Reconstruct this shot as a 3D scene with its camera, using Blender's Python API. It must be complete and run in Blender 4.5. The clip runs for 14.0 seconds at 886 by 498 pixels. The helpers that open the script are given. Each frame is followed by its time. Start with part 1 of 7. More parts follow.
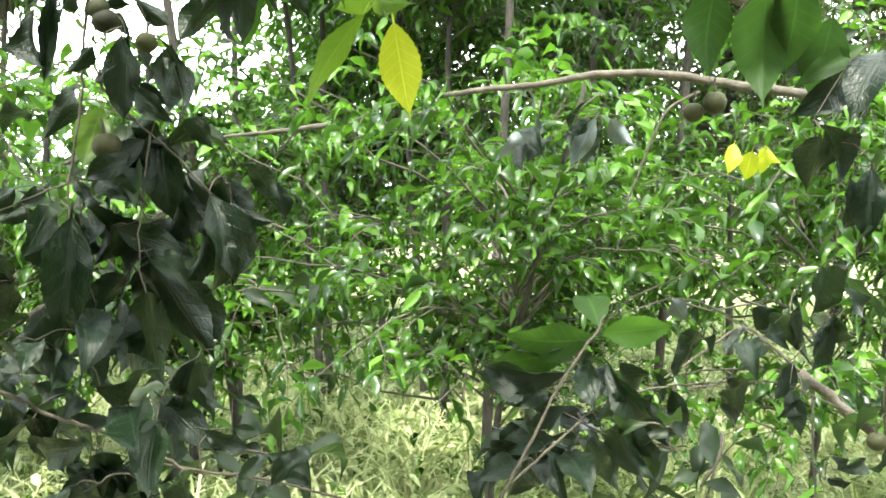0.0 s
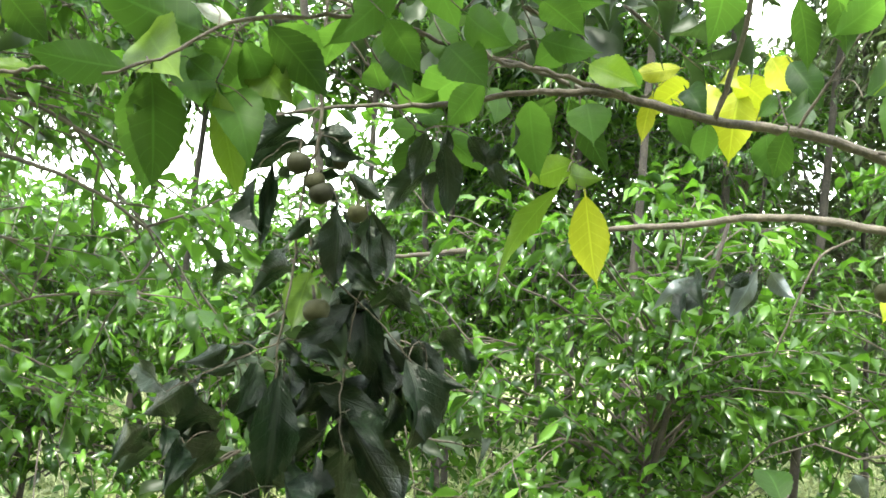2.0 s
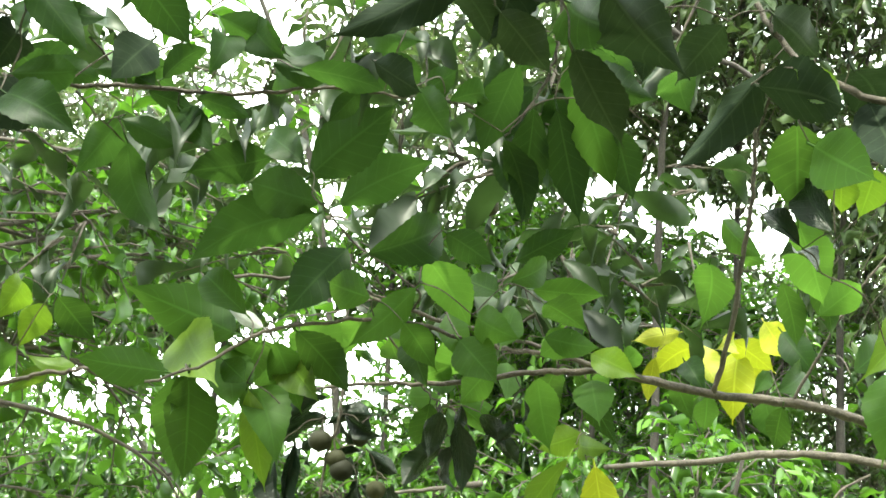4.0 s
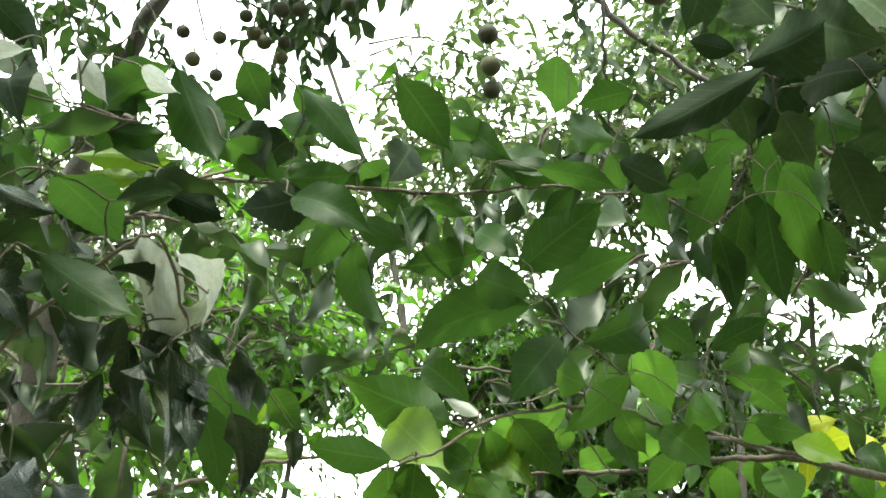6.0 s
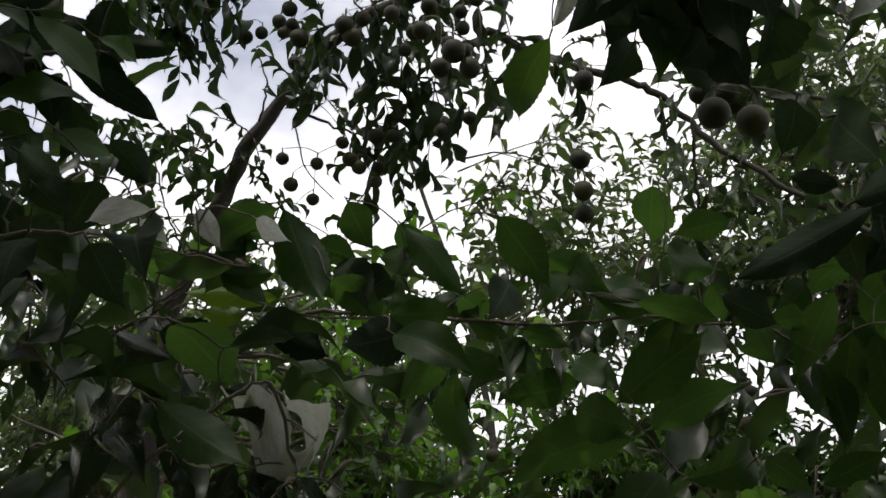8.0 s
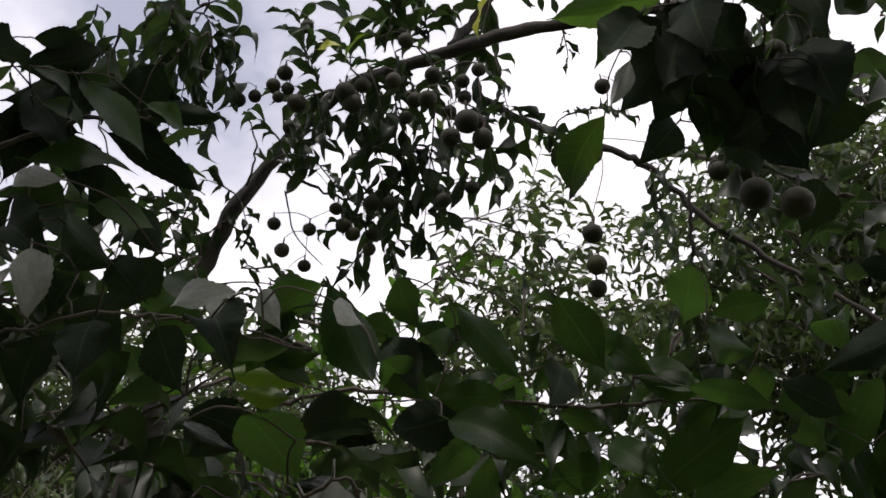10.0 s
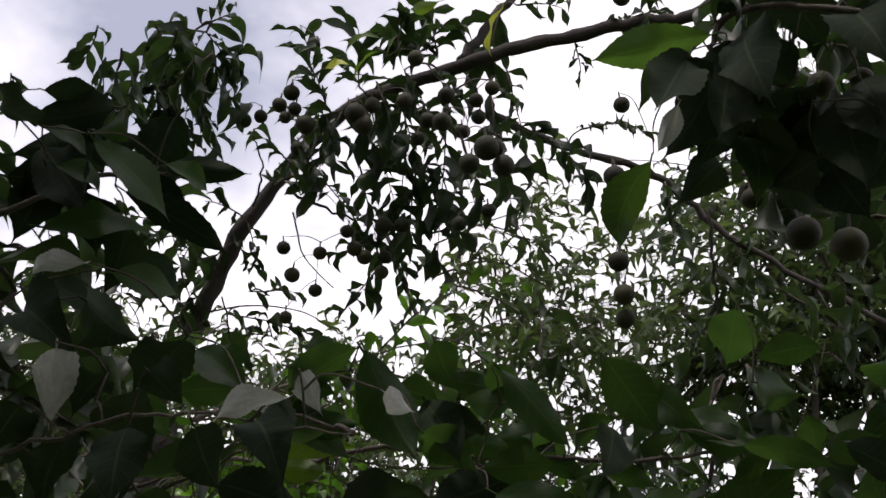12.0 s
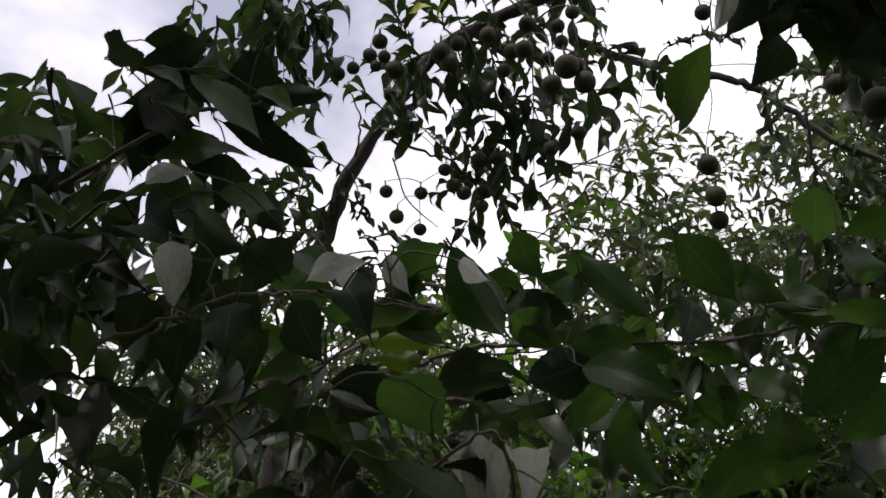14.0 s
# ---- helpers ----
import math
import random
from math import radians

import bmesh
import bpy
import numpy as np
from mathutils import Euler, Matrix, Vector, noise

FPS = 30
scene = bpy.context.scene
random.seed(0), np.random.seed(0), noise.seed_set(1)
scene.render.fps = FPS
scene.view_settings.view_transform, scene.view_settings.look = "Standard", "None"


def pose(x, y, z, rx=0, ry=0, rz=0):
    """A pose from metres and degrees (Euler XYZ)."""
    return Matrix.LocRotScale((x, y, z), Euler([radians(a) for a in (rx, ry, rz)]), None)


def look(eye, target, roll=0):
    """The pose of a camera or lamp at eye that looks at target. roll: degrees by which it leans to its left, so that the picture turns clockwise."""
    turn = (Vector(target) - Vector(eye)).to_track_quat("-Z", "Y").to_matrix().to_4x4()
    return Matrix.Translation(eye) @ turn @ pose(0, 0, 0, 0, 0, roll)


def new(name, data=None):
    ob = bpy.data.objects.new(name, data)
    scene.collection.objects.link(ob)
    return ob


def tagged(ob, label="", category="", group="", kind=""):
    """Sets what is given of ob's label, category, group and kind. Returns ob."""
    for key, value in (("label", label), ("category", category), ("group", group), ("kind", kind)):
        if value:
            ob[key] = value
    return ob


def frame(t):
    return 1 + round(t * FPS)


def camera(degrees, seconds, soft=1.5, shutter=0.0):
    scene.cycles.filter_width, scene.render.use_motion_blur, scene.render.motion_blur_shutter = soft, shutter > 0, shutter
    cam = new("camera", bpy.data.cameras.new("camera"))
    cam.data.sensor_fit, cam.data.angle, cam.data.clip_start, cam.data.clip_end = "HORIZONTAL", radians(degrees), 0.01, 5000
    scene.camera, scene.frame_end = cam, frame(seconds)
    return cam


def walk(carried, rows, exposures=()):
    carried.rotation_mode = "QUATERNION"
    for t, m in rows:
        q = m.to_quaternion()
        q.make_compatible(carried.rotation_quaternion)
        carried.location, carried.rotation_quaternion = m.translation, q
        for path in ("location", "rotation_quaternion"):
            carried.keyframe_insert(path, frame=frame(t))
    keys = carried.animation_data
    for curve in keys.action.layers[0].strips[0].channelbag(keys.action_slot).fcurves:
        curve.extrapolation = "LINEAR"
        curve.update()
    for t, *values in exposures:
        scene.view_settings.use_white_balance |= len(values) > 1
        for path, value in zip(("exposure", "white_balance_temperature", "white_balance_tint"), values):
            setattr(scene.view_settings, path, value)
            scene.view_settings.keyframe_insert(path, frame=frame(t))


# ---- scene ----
SOFT = 1.65
# camera: seconds, place in metres, yaw, pitch and roll in degrees
cam = camera(50.0, 14.0, soft=SOFT, shutter=0.1)
PATH = [
    (0, 0.000, 0.000, 1.500, 0.00, -3.99, -0.01),
    (0.5, -0.062, 0.023, 1.541, -4.81, -2.13, -0.99),
    (1, -0.026, 0.027, 1.563, -0.68, -0.51, -0.61),
    (1.5, -0.030, 0.000, 1.580, 4.22, 0.83, 1.27),
    (2, -0.120, -0.040, 1.593, 6.39, 1.98, 2.31),
    (2.5, -0.153, -0.076, 1.607, 8.33, 3.67, 2.99),
    (3, -0.141, -0.108, 1.628, 9.59, 6.68, 3.12),
    (3.5, -0.105, -0.129, 1.674, 8.38, 10.86, 2.08),
    (3.7, -0.102, -0.132, 1.684, 7.61, 12.40, 1.45),
    (5.8, -0.311, -0.216, 1.648, 8.90, 20.12, 1.23),
    (6, -0.323, -0.223, 1.654, 9.96, 20.12, 1.40),
    (6.5, -0.329, -0.236, 1.668, 12.45, 20.79, 2.04),
    (7, -0.333, -0.240, 1.674, 13.97, 22.24, 2.48),
    (7.5, -0.333, -0.242, 1.675, 15.18, 24.23, 2.91),
    (8, -0.335, -0.244, 1.679, 15.84, 26.35, 3.39),
    (8.5, -0.343, -0.239, 1.686, 15.98, 27.94, 3.65),
    (8.7, -0.347, -0.238, 1.691, 16.00, 28.29, 3.81),
    (10.8, -0.496, -0.246, 1.743, 11.18, 30.70, 2.20),
    (11, -0.498, -0.242, 1.759, 11.34, 30.58, 2.24),
    (11.5, -0.493, -0.233, 1.780, 11.73, 30.45, 1.97),
    (12, -0.495, -0.235, 1.789, 12.41, 29.97, 1.69),
    (12.5, -0.490, -0.230, 1.785, 13.70, 29.23, 1.25),
    (13, -0.470, -0.240, 1.764, 15.76, 28.54, 1.03),
    (13.5, -0.469, -0.250, 1.733, 17.77, 27.94, 0.61),
    (14, -0.450, -0.252, 1.704, 20.33, 27.32, 0.33),
]
EXPOSURES = [(0.0, 1.63, 6650, -1), (2.0, 1.52, 6650, -1), (3.5, 1.4, 6750, -4), (5.8, 1.25, 6850, -6), (6.5, 0.8, 6850, -10), (7.0, 0.18, 6850, -3), (7.5, -0.68, 6750, 8), (8.5, -1.36, 6650, 16), (11.0, -1.33, 6550, 21), (14.0, -1.33, 6550, 21)]
walk(cam, [(t, pose(x, y, z, 90 + pitch, 0, yaw) @ pose(0, 0, 0, 0, 0, roll)) for t, x, y, z, yaw, pitch, roll in PATH], EXPOSURES)


# ---- sky and sun ----
def make_sky():
    world = bpy.data.worlds.new("sky")
    scene.world = world
    world.use_nodes = True
    nt = world.node_tree
    nt.nodes.clear()
    sky = nt.nodes.new("ShaderNodeTexSky")
    sky.sky_type, sky.sun_disc = "NISHITA", False
    sky.sun_elevation, sky.sun_rotation = radians(66), radians(200)
    sky.dust_density, sky.ozone_density = 2.0, 1.5
    coord = nt.nodes.new("ShaderNodeTexCoord")
    stretch = nt.nodes.new("ShaderNodeMapping")
    stretch.inputs["Scale"].default_value = (1.0, 1.0, 1.9)
    stretch.inputs["Location"].default_value = CLOUD_AT
    cloud = nt.nodes.new("ShaderNodeTexNoise")
    cloud.inputs["Scale"].default_value, cloud.inputs["Detail"].default_value = 1.7, 7.0
    cloud.inputs["Roughness"].default_value = 0.55
    cover = nt.nodes.new("ShaderNodeMapRange")
    cover.inputs["From Min"].default_value, cover.inputs["From Max"].default_value = 0.38, 0.58
    cover.inputs["To Min"].default_value, cover.inputs["To Max"].default_value = 0.27, 1.0
    mix = nt.nodes.new("ShaderNodeMix")
    mix.data_type = "RGBA"
    mix.inputs["B"].default_value = (33.0, 33.4, 34.3, 1)
    back = nt.nodes.new("ShaderNodeBackground")
    back.inputs["Strength"].default_value = 0.10
    out = nt.nodes.new("ShaderNodeOutputWorld")
    link = nt.links.new
    link(coord.outputs["Generated"], stretch.inputs["Vector"])
    link(stretch.outputs["Vector"], cloud.inputs["Vector"])
    # the cover thins out towards one side of the sky
    toward = nt.nodes.new("ShaderNodeVectorMath")
    toward.operation = "DOT_PRODUCT"
    toward.inputs[1].default_value = Vector((-0.62, 0.45, 0.64)).normalized()
    thin = nt.nodes.new("ShaderNodeMath")
    thin.operation = "MULTIPLY_ADD"
    thin.inputs[1].default_value = -1.2
    link(coord.outputs["Generated"], toward.inputs[0])
    link(toward.outputs["Value"], thin.inputs[0])
    add = nt.nodes.new("ShaderNodeMath")
    add.operation = "ADD"
    add.inputs[1].default_value = 1.055
    link(cloud.outputs["Fac"], add.inputs[0])
    link(add.outputs[0], thin.inputs[2])
    link(thin.outputs[0], cover.inputs["Value"])
    link(cover.outputs["Result"], mix.inputs["Factor"])
    glow = nt.nodes.new("ShaderNodeVectorMath")
    glow.operation = "SCALE"
    glow.inputs["Scale"].default_value = SKY_GAIN
    link(sky.outputs["Color"], glow.inputs[0])
    link(glow.outputs["Vector"], mix.inputs["A"])
    link(mix.outputs["Result"], back.inputs["Color"])
    link(back.outputs["Background"], out.inputs["Surface"])


CLOUD_AT, SKY_GAIN = (0.3, 0.2, 0.0), 3.0
make_sky()
sun = new("sun", bpy.data.lights.new("sun", "SUN"))
sun.data.energy, sun.data.angle, sun.data.color = 5.0, radians(4), (1.0, 0.95, 0.86)
sun.matrix_world = look((0, 0, 20), (0 + 20 / math.tan(radians(66)) * math.sin(radians(20)), 20 / math.tan(radians(66)) * math.cos(radians(20)), 0))


# ---- materials ----
def ramp(nt, source, stops):
    node = nt.nodes.new("ShaderNodeValToRGB")
    el = node.color_ramp.elements
    while len(el) < len(stops):
        el.new(0.5)
    for e, (at, col) in zip(el, stops):
        e.position, e.color = at, (*col, 1)
    nt.links.new(source, node.inputs["Fac"])
    return node.outputs["Color"]


def noise_node(nt, scale, detail=4.0, rough=0.55, vector=None):
    node = nt.nodes.new("ShaderNodeTexNoise")
    node.inputs["Scale"].default_value, node.inputs["Detail"].default_value = scale, detail
    node.inputs["Roughness"].default_value = rough
    if vector is None:
        vector = nt.nodes.new("ShaderNodeTexCoord").outputs["Object"]
    nt.links.new(vector, node.inputs["Vector"])
    return node.outputs["Fac"]


def blend(nt, kind, fac, a, b):
    node = nt.nodes.new("ShaderNodeMix")
    node.data_type, node.blend_type = "RGBA", kind
    for socket, value in (("Factor", fac), ("A", a), ("B", b)):
        if isinstance(value, bpy.types.NodeSocket):
            nt.links.new(value, node.inputs[socket])
        else:
            node.inputs[socket].default_value = value if socket == "Factor" else (*value, 1)
    return node.outputs["Result"]


def fresh(name):
    mat = bpy.data.materials.new(name)
    mat.use_nodes = True
    nt = mat.node_tree
    nt.nodes.clear()
    out = nt.nodes.new("ShaderNodeOutputMaterial")
    return mat, nt, out


def bump(nt, height, strength, distance):
    node = nt.nodes.new("ShaderNodeBump")
    node.inputs["Strength"].default_value, node.inputs["Distance"].default_value = strength, distance
    nt.links.new(height, node.inputs["Height"])
    return node.outputs["Normal"]


def leaf_material(name, dark, light, through_col, rough=0.38, share=0.42, single=True, veins=True, spots=0.25, gloss=0.5, pucker=0.12):
    """A leaf: a glossy green face that lets part of the light through; veins and blotches from the leaf's own UV."""
    mat, nt, out = fresh(name)
    if single:
        rnd = nt.nodes.new("ShaderNodeObjectInfo").outputs["Random"]
    else:
        rnd = nt.nodes.new("ShaderNodeNewGeometry").outputs["Random Per Island"]
    tone = ramp(nt, rnd, [(0.0, dark), (0.6, tuple(0.68 * a + 0.32 * b for a, b in zip(dark, light))), (1.0, light)])
    uv = nt.nodes.new("ShaderNodeUVMap").outputs["UV"]
    blotch = noise_node(nt, 9.0, 5.0, 0.6)
    tone = blend(nt, "MULTIPLY", spots, tone, ramp(nt, blotch, [(0.3, (0.45, 0.45, 0.3)), (0.6, (1.0, 1.0, 1.0))]))
    normal = None
    if veins:
        sep = nt.nodes.new("ShaderNodeSeparateXYZ")
        nt.links.new(uv, sep.inputs["Vector"])
        off = nt.nodes.new("ShaderNodeMath")
        off.operation = "ABSOLUTE"
        nt.links.new(sep.outputs["X"], off.inputs[0])
        slant = nt.nodes.new("ShaderNodeMath")
        slant.operation = "MULTIPLY_ADD"
        nt.links.new(off.outputs[0], slant.inputs[0])
        slant.inputs[1].default_value = -0.16
        nt.links.new(sep.outputs["Y"], slant.inputs[2])
        wave = nt.nodes.new("ShaderNodeMath")
        wave.operation = "MULTIPLY"
        nt.links.new(slant.outputs[0], wave.inputs[0])
        wave.inputs[1].default_value = 55.0
        sine = nt.nodes.new("ShaderNodeMath")
        sine.operation = "SINE"
        nt.links.new(wave.outputs[0], sine.inputs[0])
        side = ramp(nt, sine.outputs[0], [(0.90, (0, 0, 0)), (1.0, (0.5, 0.5, 0.5))])
        mid = ramp(nt, off.outputs[0], [(0.02, (1, 1, 1)), (0.07, (0, 0, 0))])
        vein = blend(nt, "LIGHTEN", 1.0, side, mid)
        tone = blend(nt, "MIX", blend(nt, "MULTIPLY", 1.0, vein, (0.35, 0.35, 0.35)), tone, tuple(min(1, c * 2.0 + 0.008) for c in light))
        height = blend(nt, "ADD", 0.6, vein, ramp(nt, noise_node(nt, 30, 3), [(0.3, (0, 0, 0)), (0.8, (1, 1, 1))]))
        broad = ramp(nt, noise_node(nt, 7, 2), [(0.3, (0, 0, 0)), (0.7, (1, 1, 1))])
        normal = bump(nt, blend(nt, "ADD", 1.0, height, broad), pucker, 0.004)
    face = nt.nodes.new("ShaderNodeBsdfPrincipled")
    face.inputs["Roughness"].default_value = rough
    face.inputs["Specular IOR Level"].default_value = gloss
    nt.links.new(tone, face.inputs["Base Color"])
    glow = nt.nodes.new("ShaderNodeBsdfTranslucent")
    thickness = ramp(nt, rnd, [(0.0, (0.45, 0.45, 0.45)), (0.5, (0.9, 0.9, 0.9)), (1.0, (1.0, 1.0, 1.0))])
    nt.links.new(blend(nt, "MULTIPLY", 1.0, blend(nt, "MIX", 0.75, tone, tuple(1.25 * c for c in through_col)), thickness), glow.inputs["Color"])
    if normal is not None:
        nt.links.new(normal, face.inputs["Normal"])
    both = nt.nodes.new("ShaderNodeMixShader")
    both.inputs["Fac"].default_value = share
    nt.links.new(face.outputs["BSDF"], both.inputs[1])
    nt.links.new(glow.outputs["BSDF"], both.inputs[2])
    nt.links.new(both.outputs["Shader"], out.inputs["Surface"])
    return mat


def bark_material(name, dark, light, scale=30.0):
    mat, nt, out = fresh(name)
    fine = noise_node(nt, scale * 3, 6, 0.65)
    big = noise_node(nt, scale * 0.35, 3, 0.5)
    col = ramp(nt, fine, [(0.3, dark), (0.7, light)])
    col = blend(nt, "MIX", ramp(nt, big, [(0.45, (0, 0, 0)), (0.7, (0.6, 0.6, 0.6))]), col, tuple(c * 1.5 for c in light))
    face = nt.nodes.new("ShaderNodeBsdfPrincipled")
    face.inputs["Roughness"].default_value = 0.85
    nt.links.new(col, face.inputs["Base Color"])
    nt.links.new(bump(nt, fine, 0.7, 0.006), face.inputs["Normal"])
    nt.links.new(face.outputs["BSDF"], out.inputs["Surface"])
    return mat


def fruit_material():
    mat, nt, out = fresh("fruit_skin")
    rnd = nt.nodes.new("ShaderNodeObjectInfo").outputs["Random"]
    tone = ramp(nt, rnd, [(0.0, (0.015, 0.016, 0.010)), (0.5, (0.024, 0.025, 0.013)), (1.0, (0.040, 0.042, 0.019))])
    fleck = noise_node(nt, 420, 3, 0.6)
    patch = noise_node(nt, 45, 3, 0.5)
    tone = blend(nt, "MULTIPLY", 0.6, tone, ramp(nt, fleck, [(0.4, (0.5, 0.45, 0.4)), (0.62, (1.25, 1.2, 1.1))]))
    tone = blend(nt, "MIX", ramp(nt, patch, [(0.5, (0, 0, 0)), (0.75, (0.5, 0.5, 0.5))]), tone, (0.05, 0.058, 0.026))
    face = nt.nodes.new("ShaderNodeBsdfPrincipled")
    face.inputs["Roughness"].default_value = 0.65
    face.inputs["Specular IOR Level"].default_value = 0.2
    nt.links.new(tone, face.inputs["Base Color"])
    nt.links.new(bump(nt, fleck, 0.3, 0.001), face.inputs["Normal"])
    nt.links.new(face.outputs["BSDF"], out.inputs["Surface"])
    return mat


def ground_material():
    mat, nt, out = fresh("grassy_soil")
    a, b, c = noise_node(nt, 0.8, 5), noise_node(nt, 9, 6, 0.65), noise_node(nt, 70, 4, 0.7)
    soil = ramp(nt, b, [(0.35, (0.27, 0.225, 0.15)), (0.65, (0.52, 0.46, 0.33))])
    green = ramp(nt, c, [(0.3, (0.10, 0.15, 0.04)), (0.7, (0.30, 0.36, 0.12))])
    col = blend(nt, "MIX", ramp(nt, a, [(0.4, (1, 1, 1)), (0.62, (0.25, 0.25, 0.25))]), soil, green)
    face = nt.nodes.new("ShaderNodeBsdfPrincipled")
    face.inputs["Roughness"].default_value = 0.95
    nt.links.new(col, face.inputs["Base Color"])
    nt.links.new(bump(nt, c, 0.8, 0.03), face.inputs["Normal"])
    nt.links.new(face.outputs["BSDF"], out.inputs["Surface"])
    return mat


LEAF = leaf_material("fruit_tree_leaf", (0.012, 0.030, 0.008), (0.045, 0.100, 0.018), (0.090, 0.190, 0.022), 0.50, 0.48, gloss=0.12, pucker=0.08)
MATURE = leaf_material("mature_leaf", (0.013, 0.029, 0.010), (0.029, 0.060, 0.016), (0.050, 0.114, 0.015), 0.46, 0.40, gloss=0.12, pucker=0.08)
# matt overhead leaves; their backlit darkness is put into the colour
BACKLIT = leaf_material("backlit_dark_leaf", (0.015, 0.024, 0.015), (0.028, 0.043, 0.021), (0.020, 0.040, 0.010), 0.7, 0.14, gloss=0.05, pucker=0.08)
# glossy near leaves, the canopy's shade on them put into a blackish green
SHADE_DARK = leaf_material("shade_dark_glossy_leaf", (0.005, 0.011, 0.006), (0.012, 0.023, 0.010), (0.016, 0.036, 0.008), 0.28, 0.16, gloss=0.24, pucker=0.34)
# sun and sky glare on green leaves, put in as a pale base colour
GLARE = leaf_material("glare_leaf", (0.34, 0.36, 0.35), (0.50, 0.52, 0.51), (0.30, 0.32, 0.29), 0.45, 0.30, veins=False, spots=0.6)
YELLOW = leaf_material("yellowing_leaf", (0.33, 0.36, 0.025), (0.42, 0.46, 0.04), (0.32, 0.37, 0.015), 0.45, 0.40, spots=0.15, gloss=0.3)
# glossy leaf whose bluish-grey base colour also carries the sky's sheen
PALE_SHEEN = leaf_material("pale_sheen_leaf", (0.045, 0.060, 0.062), (0.095, 0.115, 0.118), (0.05, 0.07, 0.04), 0.36, 0.20, gloss=0.6, pucker=0.08)
PALE = leaf_material("pale_green_leaf", (0.055, 0.105, 0.015), (0.10, 0.165, 0.022), (0.17, 0.29, 0.016), 0.42, 0.45, gloss=0.3)
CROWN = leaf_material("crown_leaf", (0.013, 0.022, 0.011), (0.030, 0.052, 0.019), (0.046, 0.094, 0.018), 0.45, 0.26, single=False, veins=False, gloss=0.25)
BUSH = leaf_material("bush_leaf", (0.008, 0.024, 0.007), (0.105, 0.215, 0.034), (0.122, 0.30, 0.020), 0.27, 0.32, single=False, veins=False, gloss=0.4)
FAR = leaf_material("far_leaf", (0.015, 0.030, 0.010), (0.072, 0.112, 0.036), (0.105, 0.165, 0.038), 0.40, 0.35, single=False, veins=False, gloss=0.35)
GRASS = leaf_material("grass_blade", (0.17, 0.225, 0.08), (0.64, 0.66, 0.40), (0.46, 0.54, 0.19), 0.5, 0.35, single=False, veins=False, spots=0.1)
BARK = bark_material("grey_bark", (0.010, 0.008, 0.007), (0.036, 0.030, 0.024))
TWIG = bark_material("twig_bark", (0.026, 0.021, 0.016), (0.085, 0.072, 0.056), 60)
FRUIT = fruit_material()
GROUND = ground_material()


# ---- builders ----
def unit(v):
    return v / np.maximum(np.linalg.norm(v, axis=-1, keepdims=True), 1e-9)


def mesh_object(name, verts, faces, mat, parent=None, uv=None, smooth=True):
    me = bpy.data.meshes.new(name)
    me.from_pydata(verts if isinstance(verts, list) else verts.tolist(), [], faces if isinstance(faces, list) else faces.tolist())
    if uv is not None:
        layer = me.uv_layers.new(name="UVMap")
        loops = np.empty(len(me.loops), dtype=np.int32)
        me.loops.foreach_get("vertex_index", loops)
        layer.data.foreach_set("uv", np.asarray(uv, dtype=np.float32)[loops].ravel())
    if smooth:
        me.polygons.foreach_set("use_smooth", np.ones(len(me.polygons), dtype=bool))
    me.materials.append(mat)
    ob = new(name, me)
    ob.parent = parent
    return ob


def outline(v):
    """Half width of a leaf at v along it: tapered at its foot, widest before the middle, drawn out to a fine tip."""
    v = np.clip(v, 0, 1)
    foot = np.sin(0.5 * math.pi * np.clip(v / 0.44, 0, 1)) ** 0.82
    tip = np.clip(np.cos(0.5 * math.pi * np.clip((v - 0.44) / 0.50, 0, 1)), 0, 1) ** 1.05
    tail = 0.13 * np.clip((1 - v) / 0.2, 0, 1) * (v > 0.8)
    return 0.5 * np.maximum(np.where(v < 0.44, foot, tip), tail)


def leaf_grid(across, along, bend, fold, wave, twist, serrate, seed, curl=0.0):
    """Vertices of a leaf one long and one wide, from stalk to tip along +Y, its upper face towards +Z."""
    rng = np.random.default_rng(seed)
    u = np.linspace(-1, 1, across + 1)
    v = np.linspace(0, 1, along + 1)
    U, V = np.meshgrid(u, v)
    half = outline(V)
    edge = 1 + serrate * np.where(np.abs(U) > 0.99, np.where(np.arange(along + 1)[:, None] % 2 == 0, 1, -1), 0)
    half = np.maximum(half * edge, 0.012)
    ph = rng.uniform(0, 6.28, 5)
    side = 0.10 * wave / 0.08 * np.sin(V * 4.2 + ph[3]) * V * (1 - V)
    X = U * half + side
    arch = bend * 4 * V * (1 - V) - curl * np.clip(V - 0.55, 0, 1) ** 2
    Z = arch + fold * np.abs(U) * half
    Z = Z + wave * np.sin(V * 11 + ph[0] + np.sign(U) * 1.3) * np.abs(U) ** 2 * half * 1.6
    Z = Z + 0.35 * wave * np.sin(V * 23 + ph[4] + np.sign(U) * 2.1) * np.abs(U) ** 3 * half
    Z = Z + wave * 0.4 * np.sin(V * 5 + ph[1]) * V * (1 - V)
    ang = twist * (V - 0.5)
    Xr, Zr = X * np.cos(ang) - (Z - arch) * np.sin(ang), arch + X * np.sin(ang) + (Z - arch) * np.cos(ang)
    Y = V + 0.02 * wave * np.cos(V * 9 + ph[2]) - 0.6 * curl * np.clip(V - 0.55, 0, 1) ** 2
    verts = np.stack([Xr, Y, Zr], -1).reshape(-1, 3)
    n = across + 1
    faces = [(j * n + i, j * n + i + 1, (j + 1) * n + i + 1, (j + 1) * n + i) for j in range(along) for i in range(across)]
    return verts, np.array(faces), np.stack([U, V], -1).reshape(-1, 2)


